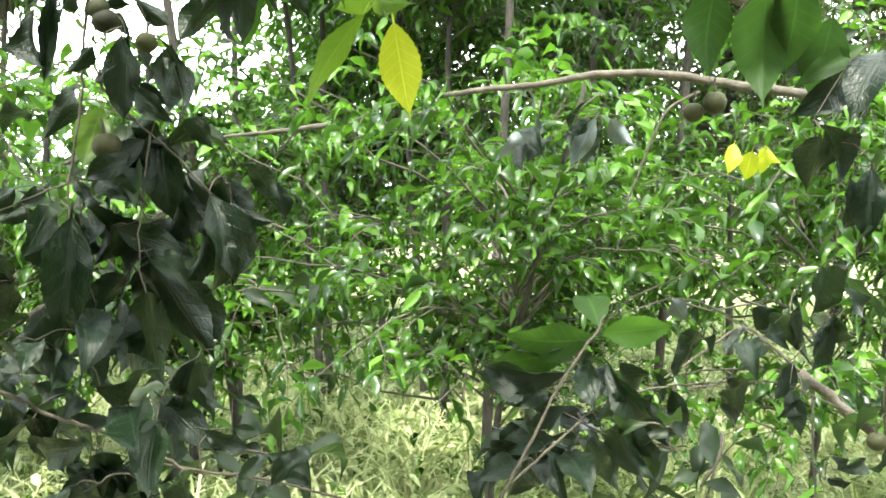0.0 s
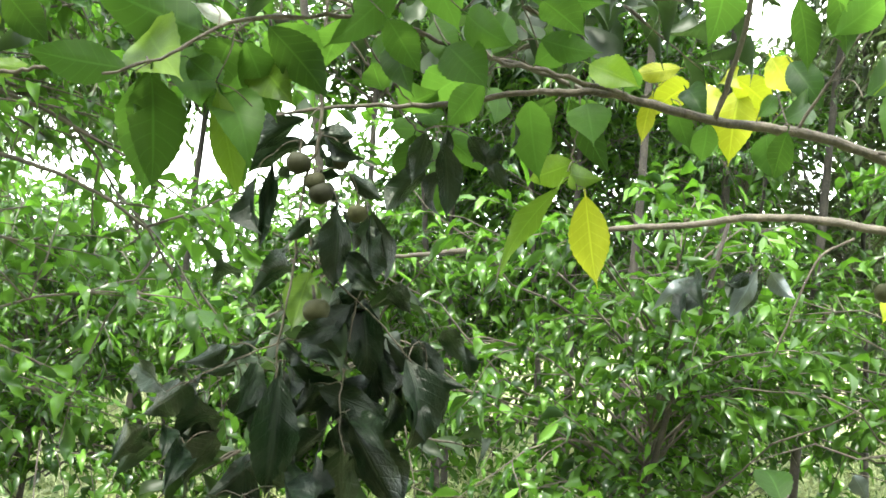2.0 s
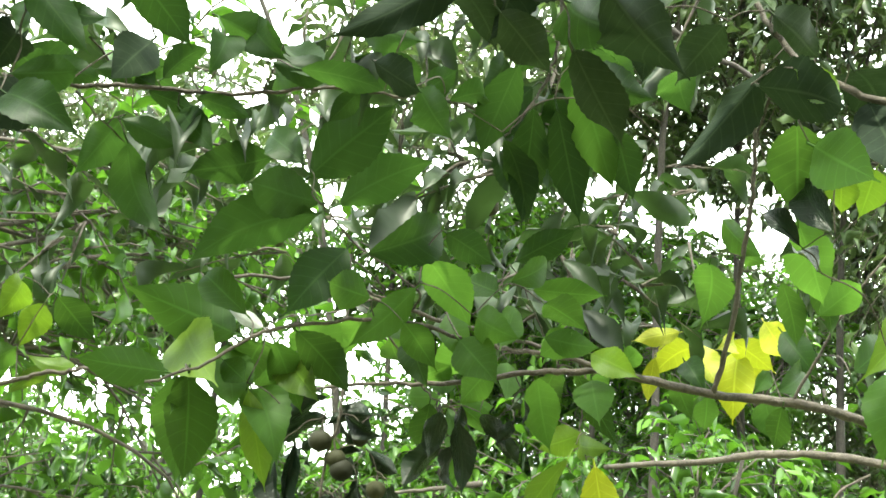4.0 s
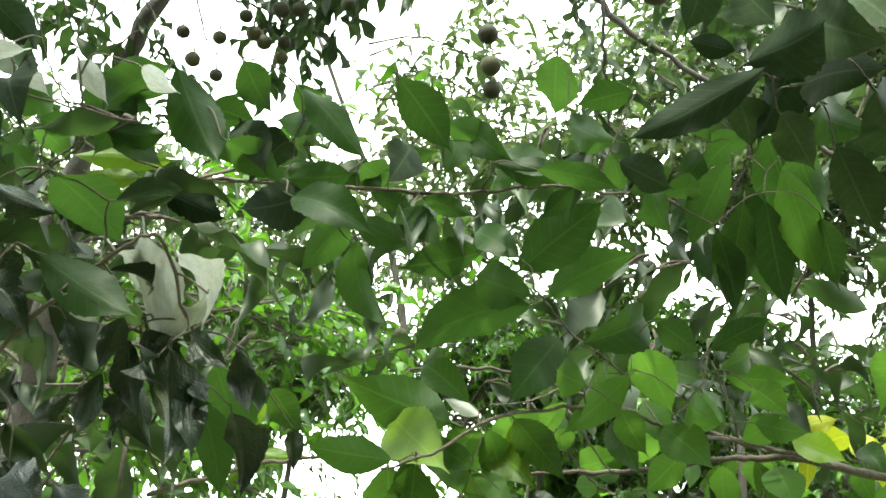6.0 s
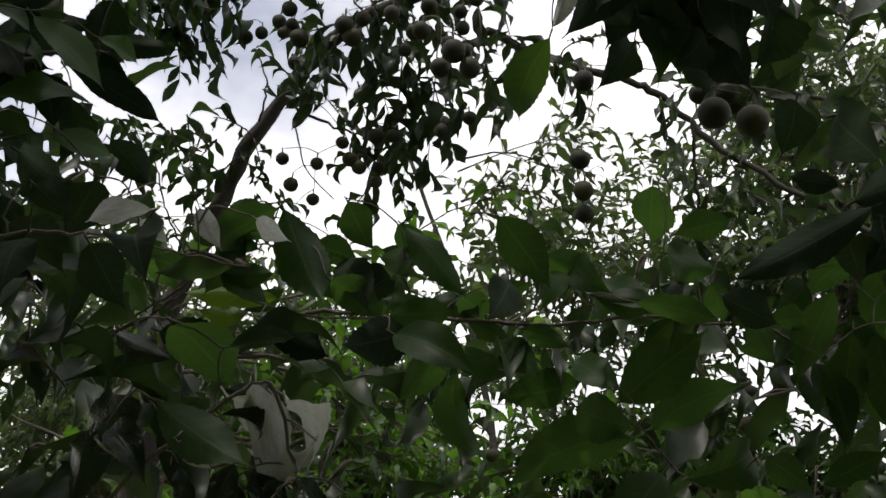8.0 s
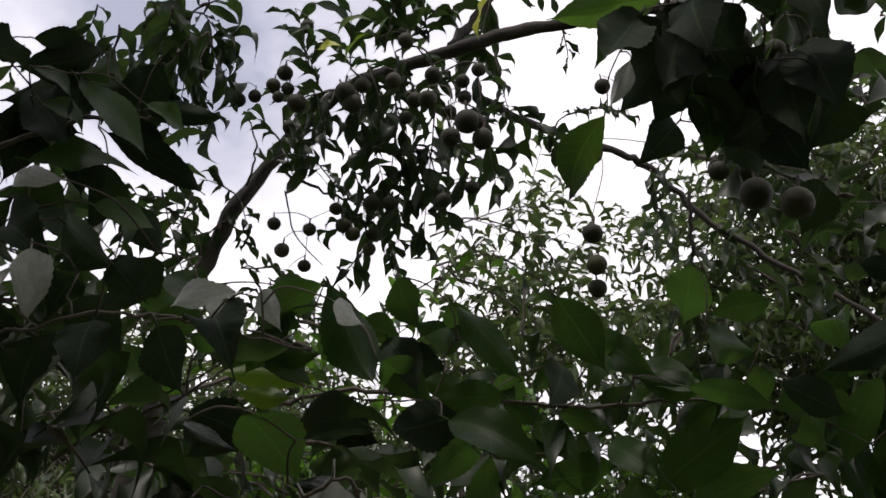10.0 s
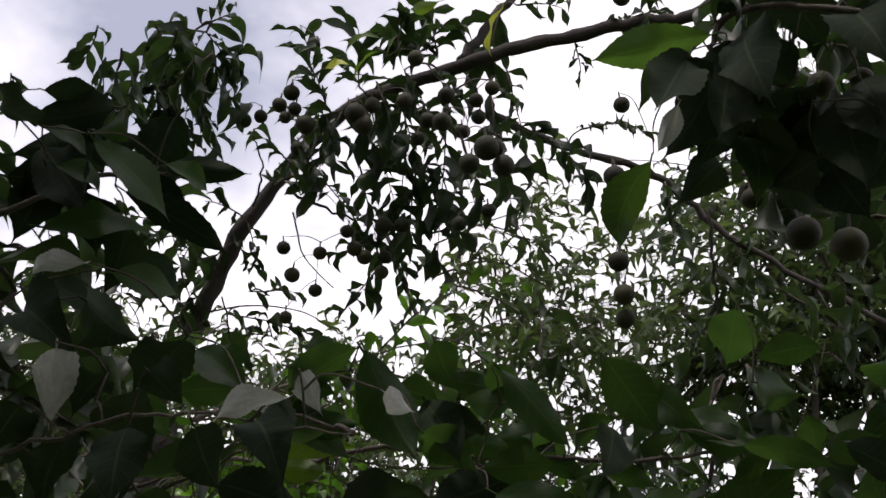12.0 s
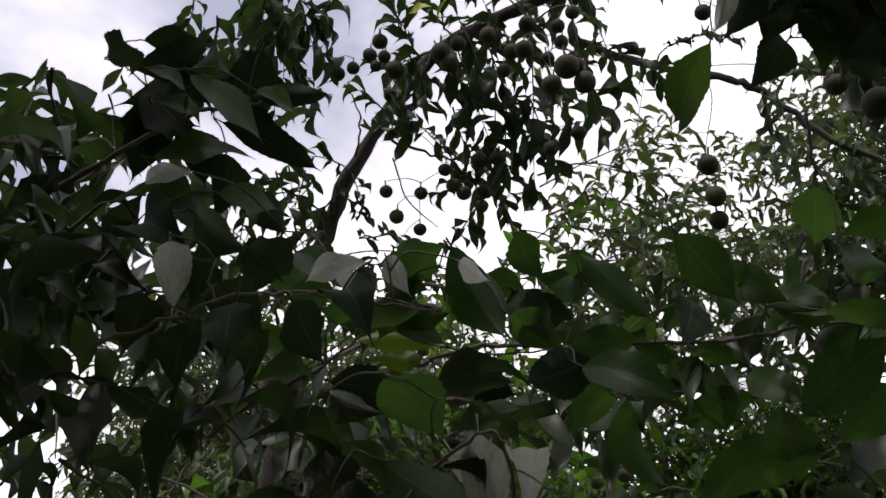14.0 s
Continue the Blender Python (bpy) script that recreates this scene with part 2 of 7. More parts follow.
def stalk_grid():
    """A thin stalk behind the leaf's foot, along -Y."""
    ring = [(math.cos(a), math.sin(a)) for a in (0.5, 2.6, 4.7)]
    verts = [(0.012 * c, y, 0.012 * s + z) for y, z in ((0.02, 0.0), (-0.10, 0.02)) for c, s in ring]
    faces = [(i, (i + 1) % 3, 3 + (i + 1) % 3, 3 + i) for i in range(3)]
    return np.array(verts), faces


def leaf_data(name, mat, **shape):
    verts, faces, uv = leaf_grid(6, 26, **shape)
    sv, sf = stalk_grid()
    me = bpy.data.meshes.new(name)
    k = len(verts)
    # the width is set by the object's scale, so the stalk is widened against it
    allv = np.vstack([verts, sv * (2.2, 1, 1)])
    me.from_pydata(allv.tolist(), [], faces.tolist() + [tuple(k + i for i in f) for f in sf])
    layer = me.uv_layers.new(name="UVMap")
    loops = np.empty(len(me.loops), dtype=np.int32)
    me.loops.foreach_get("vertex_index", loops)
    layer.data.foreach_set("uv", np.vstack([uv, np.zeros((len(sv), 2))]).astype(np.float32)[loops].ravel())
    me.polygons.foreach_set("use_smooth", np.ones(len(me.polygons), dtype=bool))
    me.materials.append(mat)
    return me


SHAPES = [
    dict(bend=0.05, fold=0.14, wave=0.05, twist=0.15, serrate=0.03, seed=1, curl=0.25),
    dict(bend=0.13, fold=0.22, wave=0.07, twist=-0.25, serrate=0.035, seed=2, curl=0.5),
    dict(bend=0.21, fold=0.28, wave=0.07, twist=0.35, serrate=0.035, seed=3, curl=0.7),
    dict(bend=-0.05, fold=0.20, wave=0.08, twist=-0.35, serrate=0.03, seed=4, curl=0.3),
    dict(bend=0.10, fold=0.10, wave=0.09, twist=0.4, serrate=0.035, seed=5, curl=0.4),
    dict(bend=0.05, fold=0.34, wave=0.09, twist=-0.4, serrate=0.035, seed=6, curl=0.6),
]
KINDS = {"green": LEAF, "dark": SHADE_DARK, "glare": GLARE, "mature": MATURE, "dull": BACKLIT, "pale_sheen": PALE_SHEEN, "yellow": YELLOW, "pale": PALE}
# the dark leaves are more folded and curled than the soft green ones
CRISP = {"green": 0.45, "mature": 0.6, "dull": 0.8, "pale": 0.5, "yellow": 0.6, "glare": 0.8, "pale_sheen": 1.0, "dark": 1.2}
LEAVES = {(kind, n): leaf_data("leaf_" + kind, mat, **{key: value * CRISP[kind] if key in ("fold", "curl", "wave", "twist") else value for key, value in shape.items()}) for kind, mat in KINDS.items() for n, shape in enumerate(SHAPES)}


def put_leaf(parent, foot, tip, width, roll=0.0, shape=0, kind="green", label=""):
    """A leaf from foot to tip; roll turns its face from straight up, in degrees about its own length."""
    foot, tip = Vector(foot), Vector(tip)
    along = tip - foot
    y = along.normalized()
    up = Vector((0, 0, 1)) if abs(y.z) < 0.98 else Vector((0, 1, 0))
    z = (up - up.dot(y) * y).normalized()
    z = Matrix.Rotation(radians(roll), 3, y) @ z
    x = y.cross(z)
    ob = new("leaf", LEAVES[kind, shape % 6])
    ob.parent = parent
    size = along.length
    width = min(width, (0.41 if kind in ("dark", "glare") else 0.60) * size)
    m = Matrix((x * width, y * size, z * size)).transposed().to_4x4()
    m.translation = foot
    ob.matrix_world = m
    if label:
        tagged(ob, label)
    return ob


def tube_mesh(paths, sides=6):
    """Vertices and faces of tapered round limbs: each path is a list of (place, radius)."""
    verts, faces, base = [], [], 0
    turn = 2 * math.pi * np.arange(sides) / sides
    cos, sin = np.cos(turn)[None, :, None], np.sin(turn)[None, :, None]
    s = np.arange(sides)
    for path in paths:
        pts = np.array([p for p, _ in path], float)
        rad = np.array([r for _, r in path], float)
        tan = unit(np.gradient(pts, axis=0))
        ref = np.array([0.31, 0.52, 0.79]) if abs(tan[0] @ np.array([0.31, 0.52, 0.79])) < 0.9 else np.array([1.0, 0, 0])
        a = unit(ref - (tan @ ref)[:, None] * tan)
        b = np.cross(tan, a)
        verts.append((pts[:, None] + rad[:, None, None] * (cos * a[:, None] + sin * b[:, None])).reshape(-1, 3))
        k = base + sides * np.arange(len(pts) - 1)[:, None]
        s2 = (s + 1) % sides
        faces += np.stack([k + s, k + s2, k + sides + s2, k + sides + s], -1).reshape(-1, 4).tolist()
        faces.append((base + s[::-1]).tolist())
        faces.append((base + (len(pts) - 1) * sides + s).tolist())
        base += len(pts) * sides
    return np.vstack(verts).tolist(), faces


def curved(knots, r0, r1, steps=None, wobble=0.0, seed=0):
    """A smooth path through the knots (Catmull-Rom), its radius going from r0 to r1, with small kinks."""
    rng = np.random.default_rng(seed)
    k = np.array(knots, float)
    k = np.vstack([2 * k[0] - k[1], k, 2 * k[-1] - k[-2]])
    per = steps or 6
    pts = []
    for i in range(1, len(k) - 2):
        for s in np.linspace(0, 1, per, endpoint=False):
            p0, p1, p2, p3 = k[i - 1 : i + 3]
            pts.append(0.5 * (2 * p1 + (p2 - p0) * s + (2 * p0 - 5 * p1 + 4 * p2 - p3) * s**2 + (3 * p1 - p0 - 3 * p2 + p3) * s**3))
    pts.append(k[-2])
    pts = np.array(pts)
    pts[1:-1] += rng.normal(0, wobble, (len(pts) - 2, 3))
    rads = np.linspace(r0, r1, len(pts)) * (1 + rng.normal(0, 0.06, len(pts)))
    return list(zip(pts, rads))


SUPPORTS = []


def limb(name, parent, knots, r0, r1, mat=None, sides=10, wobble=0.003, seed=0, label=""):
    path = curved(knots, r0, r1, wobble=wobble, seed=seed)
    if parent is not None and name != "stem":
        SUPPORTS.extend(p for p, _ in path)
    v, f = tube_mesh([path], sides)
    ob = mesh_object(name, v, f, mat or BARK, parent)
    if label:
        tagged(ob, label)
    return ob


def unit3(v):
    return v / math.sqrt(v[0] * v[0] + v[1] * v[1] + v[2] * v[2] + 1e-18)


class Growth:
    """Collects twigs and leaves of one plant."""

    def __init__(self, seed):
        self.rng = np.random.default_rng(seed)
        self.paths, self.foot, self.way, self.face, self.size = [], [], [], [], []

    def twig(self, start, way, length, radius, droop, leaf, gap, bare=0.15):
        rng = self.rng
        n = max(3, int(length / 0.11))
        p, d = np.array(start, float), unit3(np.array(way, float))
        pts = [p]
        for k in range(n):
            d = unit3(d + rng.normal(0, 0.10, 3) + np.array([0, 0, -droop]) * (k / n))
            p = p + d * length / n
            pts.append(p)
        pts = np.array(pts)
        self.paths.append(list(zip(pts, np.linspace(radius, radius * 0.4, n + 1))))
        at = bare * length
        side = 1.0
        while at < length:
            f = at / length * n
            i = min(int(f), n - 1)
            q = pts[i] + (pts[i + 1] - pts[i]) * (f - i)
            t = unit3(pts[i + 1] - pts[i])
            lat = np.cross(t, np.array([0, 0, 1.0])) + rng.normal(0, 0.25, 3)
            lat = unit3(lat)
            w = unit3(0.75 * t + side * lat * rng.uniform(0.6, 1.1) + np.array([0, 0, -rng.uniform(0.1, 0.9)]))
            self.foot.append(q)
            self.way.append(w)
            self.face.append(unit3(np.array([0, 0, 1.0]) + rng.normal(0, 0.45, 3)))
            self.size.append(leaf * rng.uniform(0.55, 1.2))
            side = -side
            at += gap * rng.uniform(0.6, 1.4)
        return pts

    def bough(self, start, way, length, radius, droop, leaf, gap, level, spread=0.9, forks=6):
        """A limb that bears twigs, and at higher levels further limbs."""
        rng = self.rng
        if level == 0:
            self.twig(start, way, length, radius, droop, leaf, gap)
            return
        n = max(4, int(length / 0.12))
        p, d = np.array(start, float), unit3(np.array(way, float))
        pts = [p]
        for k in range(n):
            d = unit3(d + rng.normal(0, 0.12, 3) + np.array([0, 0, -droop]) * (k / n) * 0.6)
            p = p + d * length / n
            pts.append(p)
        self.paths.append(list(zip(pts, np.linspace(radius, radius * 0.45, n + 1))))
        for k in range(forks):
            f = rng.uniform(0.25, 1.0) * n
            i = min(int(f), n - 1)
            q = pts[i] + (pts[i + 1] - pts[i]) * (f - i)
            t = unit3(pts[i + 1] - pts[i])
            w = unit3(t + spread * rng.normal(0, 1, 3) * np.array([1, 1, 0.6]))
            self.bough(q, w, length * rng.uniform(0.4, 0.7), radius * 0.5, droop, leaf, gap, level - 1, spread, max(3, forks - 1))
        self.bough(pts[-1], d, length * 0.5, radius * 0.45, droop, leaf, gap, level - 1, spread, max(3, forks - 1))

    def keep(self, test):
        """Leaves out the leaves for which test is false."""
        ok = test(np.array(self.foot))
        self.foot, self.way, self.face, self.size = ([v for v, k in zip(some, ok) if k] for some in (self.foot, self.way, self.face, self.size))
        self.paths = [path for path in self.paths if test(np.array([p for p, _ in path])).all()]

    def build(self, parent, leaf_mat, twig_mat, across=2, along=7, width=0.31, name="foliage", twig_name="twigs", sides=4):
        rng = self.rng
        v, f = tube_mesh(self.paths, sides)
        tagged(mesh_object(twig_name, v, f, twig_mat, parent), kind="stuff")
        if not self.foot:
            return
        foot, way, face, size = (np.array(a) for a in (self.foot, self.way, self.face, self.size))
        y = unit(way)
        z = unit(face - (face * y).sum(1)[:, None] * y)
        x = np.cross(y, z)
        allv, allf, alluv = [], [], []
        pick = rng.integers(0, 5, len(foot))
        base = 0
        forms = [dict(bend=0.08, fold=0.2, wave=0.06, twist=0.2, curl=0.4), dict(bend=0.18, fold=0.3, wave=0.08, twist=-0.4, curl=0.9), dict(bend=0.26, fold=0.3, wave=0.09, twist=0.6, curl=1.3), dict(bend=-0.05, fold=0.2, wave=0.1, twist=-0.4, curl=0.6), dict(bend=0.14, fold=0.45, wave=0.1, twist=0.8, curl=1.0)]
        for k, form in enumerate(forms):
            g, gf, guv = leaf_grid(across, along, serrate=0.0, seed=k, **form)
            s = pick == k
            m = int(s.sum())
            wd = width * rng.uniform(0.8, 1.25, m)
            loc = g[None] * np.stack([wd, np.ones(m), np.ones(m)], -1)[:, None] * size[s][:, None, None]
            p = foot[s][:, None] + loc[..., :1] * x[s][:, None] + loc[..., 1:2] * y[s][:, None] + loc[..., 2:] * z[s][:, None]
            allv.append(p.reshape(-1, 3))
            allf.append((gf[None] + (base + np.arange(m) * len(g))[:, None, None]).reshape(-1, 4))
            alluv.append(np.tile(guv, (m, 1)))
            base += m * len(g)
        ob = mesh_object(name, np.vstack(allv), np.vstack(allf), leaf_mat, parent, np.vstack(alluv))
        return tagged(ob, kind="stuff")


# ---- ground ----
def make_ground():
    edges = np.concatenate([-np.geomspace(400, 12, 14), np.linspace(-11, 11, 89), np.geomspace(12, 400, 14)])
    X, Y = np.meshgrid(edges, edges)
    flat = np.clip(1 - np.hypot(X, Y) / 40, 0, 1)
    Z = np.array([[0.05 * noise.noise((x * 0.7, y * 0.7, 0)) + 0.03 * noise.noise((x * 2.1, y * 2.1, 3)) for x in edges] for y in edges]) * flat
    n = len(edges)
    faces = [(j * n + i, j * n + i + 1, (j + 1) * n + i + 1, (j + 1) * n + i) for j in range(n - 1) for i in range(n - 1)]
    ob = mesh_object("ground", np.stack([X, Y, Z], -1).reshape(-1, 3), faces, GROUND)
    return tagged(ob, "sunlit grassy orchard soil with dry patches", "ground", kind="structure")


def make_grass():
    rng = np.random.default_rng(6)
    n = 40000
    x, y = rng.uniform(-6, 6, n), 2.0 + 9 * rng.uniform(0, 1, n) ** 1.3
    # tufts, and a bare patch beside the track
    tuft = np.array([noise.noise((a * 2.6, b * 2.6, 7)) for a, b in zip(x, y)])
    bare = np.exp(-(((x - 2.2) / 0.55) ** 2 + ((y - 5.0) / 0.8) ** 2))
    grows = tuft + rng.normal(0, 0.25, n) - 1.2 * bare > -0.25
    x, y, tuft = x[grows], y[grows], tuft[grows]
    n = len(x)
    ang, lean = rng.uniform(0, 6.28, n), rng.uniform(1.7, 3.1, n)
    length, w = rng.uniform(0.16, 0.55, n) * (1 + 0.5 * tuft), rng.uniform(0.004, 0.012, n)
    d = np.stack([np.cos(ang), np.sin(ang), 0 * ang], -1)
    s = np.stack([-np.sin(ang), np.cos(ang), 0 * ang], -1)
    foot = np.stack([x, y, 0 * x], -1)
    rows = []
    for v in (0.0, 0.3, 0.6, 0.85, 1.0):
        c = foot + d * (length * (1 - np.cos(lean * v)) / lean)[:, None] + np.array([0, 0, 1]) * (0.02 + length * np.sin(lean * v) / lean)[:, None]
        h = (w * (1 - v * 0.9))[:, None] * s
        rows += [c - h, c + h]
    verts = np.stack(rows, 1).reshape(-1, 3)
    f = np.array([(0, 1, 3, 2), (2, 3, 5, 4), (4, 5, 7, 6), (6, 7, 9, 8)])
    faces = (f[None] + (np.arange(n) * 10)[:, None, None]).reshape(-1, 4)
    ob = mesh_object("grass", verts, faces, GRASS)
    return tagged(ob, "tangled pale green and straw-coloured grass on the orchard floor", "grass", kind="stuff")


def make_weeds():
    """Broad-leaved weeds scattered through the grass."""
    g = Growth(8)
    rng = g.rng
    for k in range(700):
        p = np.array([rng.uniform(-4.5, 4.5), 2.3 + 6.5 * rng.uniform() ** 1.3, 0.0])
        g.twig(p, (rng.normal(0, 0.35), rng.normal(0, 0.35), 1.0), rng.uniform(0.12, 0.38), 0.002, 0.3, 0.075, 0.035, 0.2)
    top = tagged(new("weeds"), "broad-leaved green weeds growing through the grass", "weeds", kind="stuff")
    g.build(top, BUSH, TWIG, 2, 5, 0.42)


def make_tangle():
    """Lying stems with small narrow leaves, dry and half dry."""
    g = Growth(9)
    rng = g.rng
    for k in range(1050):
        p = np.array([rng.uniform(-4.0, 3.5), 2.8 + 5.5 * rng.uniform() ** 1.2, rng.uniform(0.02, 0.16)])
        a = rng.uniform(0, 6.28)
        g.twig(p, (math.cos(a), math.sin(a), rng.uniform(-0.1, 0.45)), rng.uniform(0.3, 0.75), 0.0035, 0.35, 0.11, 0.032, 0.1)
    top = tagged(new("fallen_stems"), "pale tangled stems and dry narrow leaves lying on grass", "undergrowth", kind="stuff")
    g.build(top, GRASS, GRASS, 2, 3, 0.28, sides=3)


make_ground()
make_tangle()
make_grass()
make_weeds()


# ---- small trees and crowns behind the fruit tree ----
def make_tree(x, y, low, high, reach, seed, boughs=40, leaf=0.10, gap=0.05, mat=None, forks=7, label="leafy green orchard tree with drooping pointed leaves", group="orchard trees", keep=None, droop=0.6, thick=0.04, along=5, across=2, bare=0):
    """A tree whose crown fills the space from low to high round its trunk."""
    top = new("tree")
    top.location = (x, y, 0)
    tagged(top, label, "tree", group)
    g = Growth(seed)
    rng = g.rng
    lean = rng.normal(0, 0.06, 2)
    knots = [(0, 0, -0.05), (lean[0] * low * 0.5, lean[1] * low * 0.5, low * 0.5), (lean[0] * low, lean[1] * low, low), (lean[0] * high * 1.4, lean[1] * high, low + (high - low) * 0.75)]
    limb("trunk", top, knots, thick, thick * 0.35, seed=seed)
    mid, half = 0.5 * (low + high), 0.5 * (high - low)
    for k in range(boughs):
        d = unit(rng.normal(0, 1, 3)) * rng.uniform(0.35, 1.0) ** 0.5
        goal = np.array([d[0] * reach, d[1] * reach, mid + d[2] * half])
        h = max(low * 0.7, min(goal[2] - 0.15, low + (high - low) * 0.7) - 0.35 * math.hypot(goal[0], goal[1]))
        start = np.array([lean[0] * h, lean[1] * h, h])
        way = goal - start
        size = float(np.linalg.norm(way))
        g.bough(start, way + np.array([0, 0, 0.25 * size]), size * 0.85, 0.004 + 0.0035 * size, droop, leaf, gap, 1, 0.9, forks)
    for k in range(bare):
        an, h = rng.uniform(0, 6.28), rng.uniform(low * 0.8, mid)
        p, d = np.array([0.1 * math.cos(an), 0.1 * math.sin(an), h]), np.array([math.cos(an), math.sin(an), rng.uniform(-0.15, 0.7)])
        pts = [p + d * reach * f + rng.normal(0, 0.02, 3) for f in np.linspace(0, 1.1, 7)]
        g.paths.append(list(zip(pts, np.linspace(0.0065, 0.0025, 7))))
    if keep:
        g.keep(keep)
    g.build(top, mat or BUSH, TWIG, across, along, name="crown", twig_name="branchwork", sides=3)
    return top


# waist-high to head-high trees, then the taller crowns, then the far line of trees
for x, y, low, high, reach, seed, n in [
    (-2.5, 4.1, 0.7, 2.1, 1.0, 11, 66),
    (-1.15, 4.3, 0.70, 2.15, 0.9, 12, 62),
    (0.15, 3.7, 0.75, 2.2, 0.85, 13, 40),
    (1.45, 3.7, 0.60, 2.4, 0.9, 14, 36),
    (2.75, 4.3, 0.9, 2.8, 1.1, 15, 44),
    (-3.9, 5.2, 0.6, 2.25, 1.1, 16, 58),
    (0.8, 5.3, 0.6, 3.05, 1.1, 17, 52),
]:
    make_tree(x, y, low, high, reach, seed, int(n * 1.15), leaf=0.112, gap=0.045, thick=0.022, bare=12)
for x, y, low, high, reach, seed, n in [
    (-2.7, 5.6, 2.65, 4.6, 1.3, 21, 66),
    (-0.75, 6.0, 2.7, 5.6, 1.1, 22, 50),
    (0.75, 5.2, 3.4, 6.0, 1.4, 23, 85),
    (-0.95, 4.6, 3.2, 4.8, 0.7, 26, 13),
    (1.9, 6.2, 1.5, 3.9, 0.8, 29, 34),
    (2.5, 5.4, 1.2, 6.4, 1.6, 24, 105),
    (-4.9, 6.4, 2.9, 5.6, 1.5, 25, 105),
    (-2.0, 8.4, 0.9, 2.2, 1.8, 27, 40),
    (2.4, 8.6, 1.2, 4.6, 1.9, 28, 70),
    (0.2, 7.2, 1.2, 3.55, 1.5, 30, 80),
    (0.55, 6.5, 2.3, 3.9, 0.75, 32, 14),
    (-0.9, 7.3, 0.9, 2.9, 0.9, 31, 48),
    (-3.6, 6.9, 2.95, 4.4, 1.4, 33, 84),
    (-0.75, 6.2, 2.7, 3.5, 0.8, 34, 24),
    (-3.0, 6.6, 2.7, 3.5, 0.9, 41, 30),
    (-0.1, 5.9, 2.6, 3.5, 1.0, 35, 32),
    (-5.6, 7.6, 2.9, 5.0, 1.6, 36, 105),
    (0.2, 4.7, 3.5, 4.9, 0.8, 37, 26),
    (1.1, 5.0, 3.2, 5.2, 0.9, 38, 32),
    (-1.2, 5.5, 2.85, 3.4, 1.0, 42, 34),
    (0.0, 5.4, 2.5, 3.4, 0.8, 43, 34),
    (-2.6, 5.9, 2.85, 3.5, 0.9, 44, 30),
    (-0.5, 7.8, 2.2, 3.59, 1.0, 39, 64),
    (1.0, 7.6, 2.3, 3.59, 1.1, 40, 64),
]:
    # lower crowns get a brighter leaf colour for sunlight, higher ones a backlit darker one
    make_tree(x, y, low, high, reach, seed, n, leaf=0.132, gap=0.058, droop=0.35, thick=0.028, label="tall leafy orchard tree with a thin trunk", mat=BUSH if high < 3.6 else FAR, along=3)
for k, (x, high) in enumerate([(-9.3, 3.2), (-7.4, 3.3), (-6.3, 3.0), (-5.0, 2.1), (-3.9, 3.1), (-2.6, 2.0), (-1.4, 3.0), (-0.2, 3.1), (1.5, 3.2), (3.2, 3.3), (5.2, 3.4)]):
    make_tree(x, 10.0 + 0.7 * math.sin(k * 1.9), 0.4, high + 0.1 * math.sin(k * 2.7), 1.15, 50 + k, 54, leaf=0.15, gap=0.075, mat=BUSH, thick=0.03, along=3, label="low leafy orchard tree across the clearing", group="orchard trees")
for k in range(9):
    make_tree(-13 + 3.4 * k, 17 + 3 * math.sin(k * 2.3), 0.6, 2.5 + 0.28 * k + 0.5 * math.sin(k * 1.7), 2.0, 60 + k, 40, leaf=0.26, gap=0.16, mat=FAR, thick=0.1, along=3, across=1, label="distant leafy tree beyond the clearing", group="distant trees")


# ---- the fruit tree ----
fruit_tree = new("fruit_tree")
fruit_tree.location = (-1.75, 2.0, 0)
tagged(fruit_tree, "fruit tree with drooping leafy branches and round brown fruit", "tree")
bpy.context.view_layer.update()


def in_tree(ob):
    ob.matrix_parent_inverse = fruit_tree.matrix_world.inverted()
    return ob


# foliage in the bright bush colour, which stands in for sun falling on it
lit = Growth(43)
for k in range(14):
    h = 1.9 + 0.05 * k
    lit.bough((-1.69, 1.86, h), (lit.rng.uniform(0.1, 0.7), lit.rng.uniform(0.3, 1.2), lit.rng.uniform(-0.1, 0.45)), lit.rng.uniform(0.6, 1.1), 0.008, 0.4, 0.10, 0.045, 1, 0.8, 7)
for k in range(8):
    lit.bough((-1.70, 1.90, 1.2 + 0.1 * k), (lit.rng.uniform(-0.6, 0.5), lit.rng.uniform(-0.2, 0.8), lit.rng.uniform(-0.1, 0.4)), lit.rng.uniform(0.4, 0.7), 0.006, 0.3, 0.09, 0.06, 1, 0.8, 6)
for k in range(26):
    an, h = lit.rng.uniform(0, 6.28), lit.rng.uniform(1.5, 2.5)
    p, d = np.array([-1.68, 1.88, h]), np.array([math.cos(an), math.sin(an), lit.rng.uniform(-0.3, 0.7)])
    size = lit.rng.uniform(0.25, 0.6)
    pts = [p + d * size * f + lit.rng.normal(0, 0.015, 3) for f in np.linspace(0, 1, 6)]
    lit.paths.append(list(zip(pts, np.linspace(0.006, 0.002, 6))))
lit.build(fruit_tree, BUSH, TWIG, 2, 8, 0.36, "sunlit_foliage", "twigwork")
trunk = in_tree(limb("trunk", fruit_tree, [(-1.75, 2.0, -0.05), (-1.72, 1.95, 1.0), (-1.66, 1.82, 2.1), (-1.60, 1.75, 2.55)], 0.055, 0.035, sides=14, wobble=0.004))


def add_branch(knots, r0, r1):
    return in_tree(limb("branch", fruit_tree, knots, r0, r1, TWIG, 8, 0.0012, len(fruit_tree.children)))


def add_limb(knots, r0, r1):
    return in_tree(limb("limb", fruit_tree, knots, r0, r1, BARK, 12, 0.003, len(fruit_tree.children)))


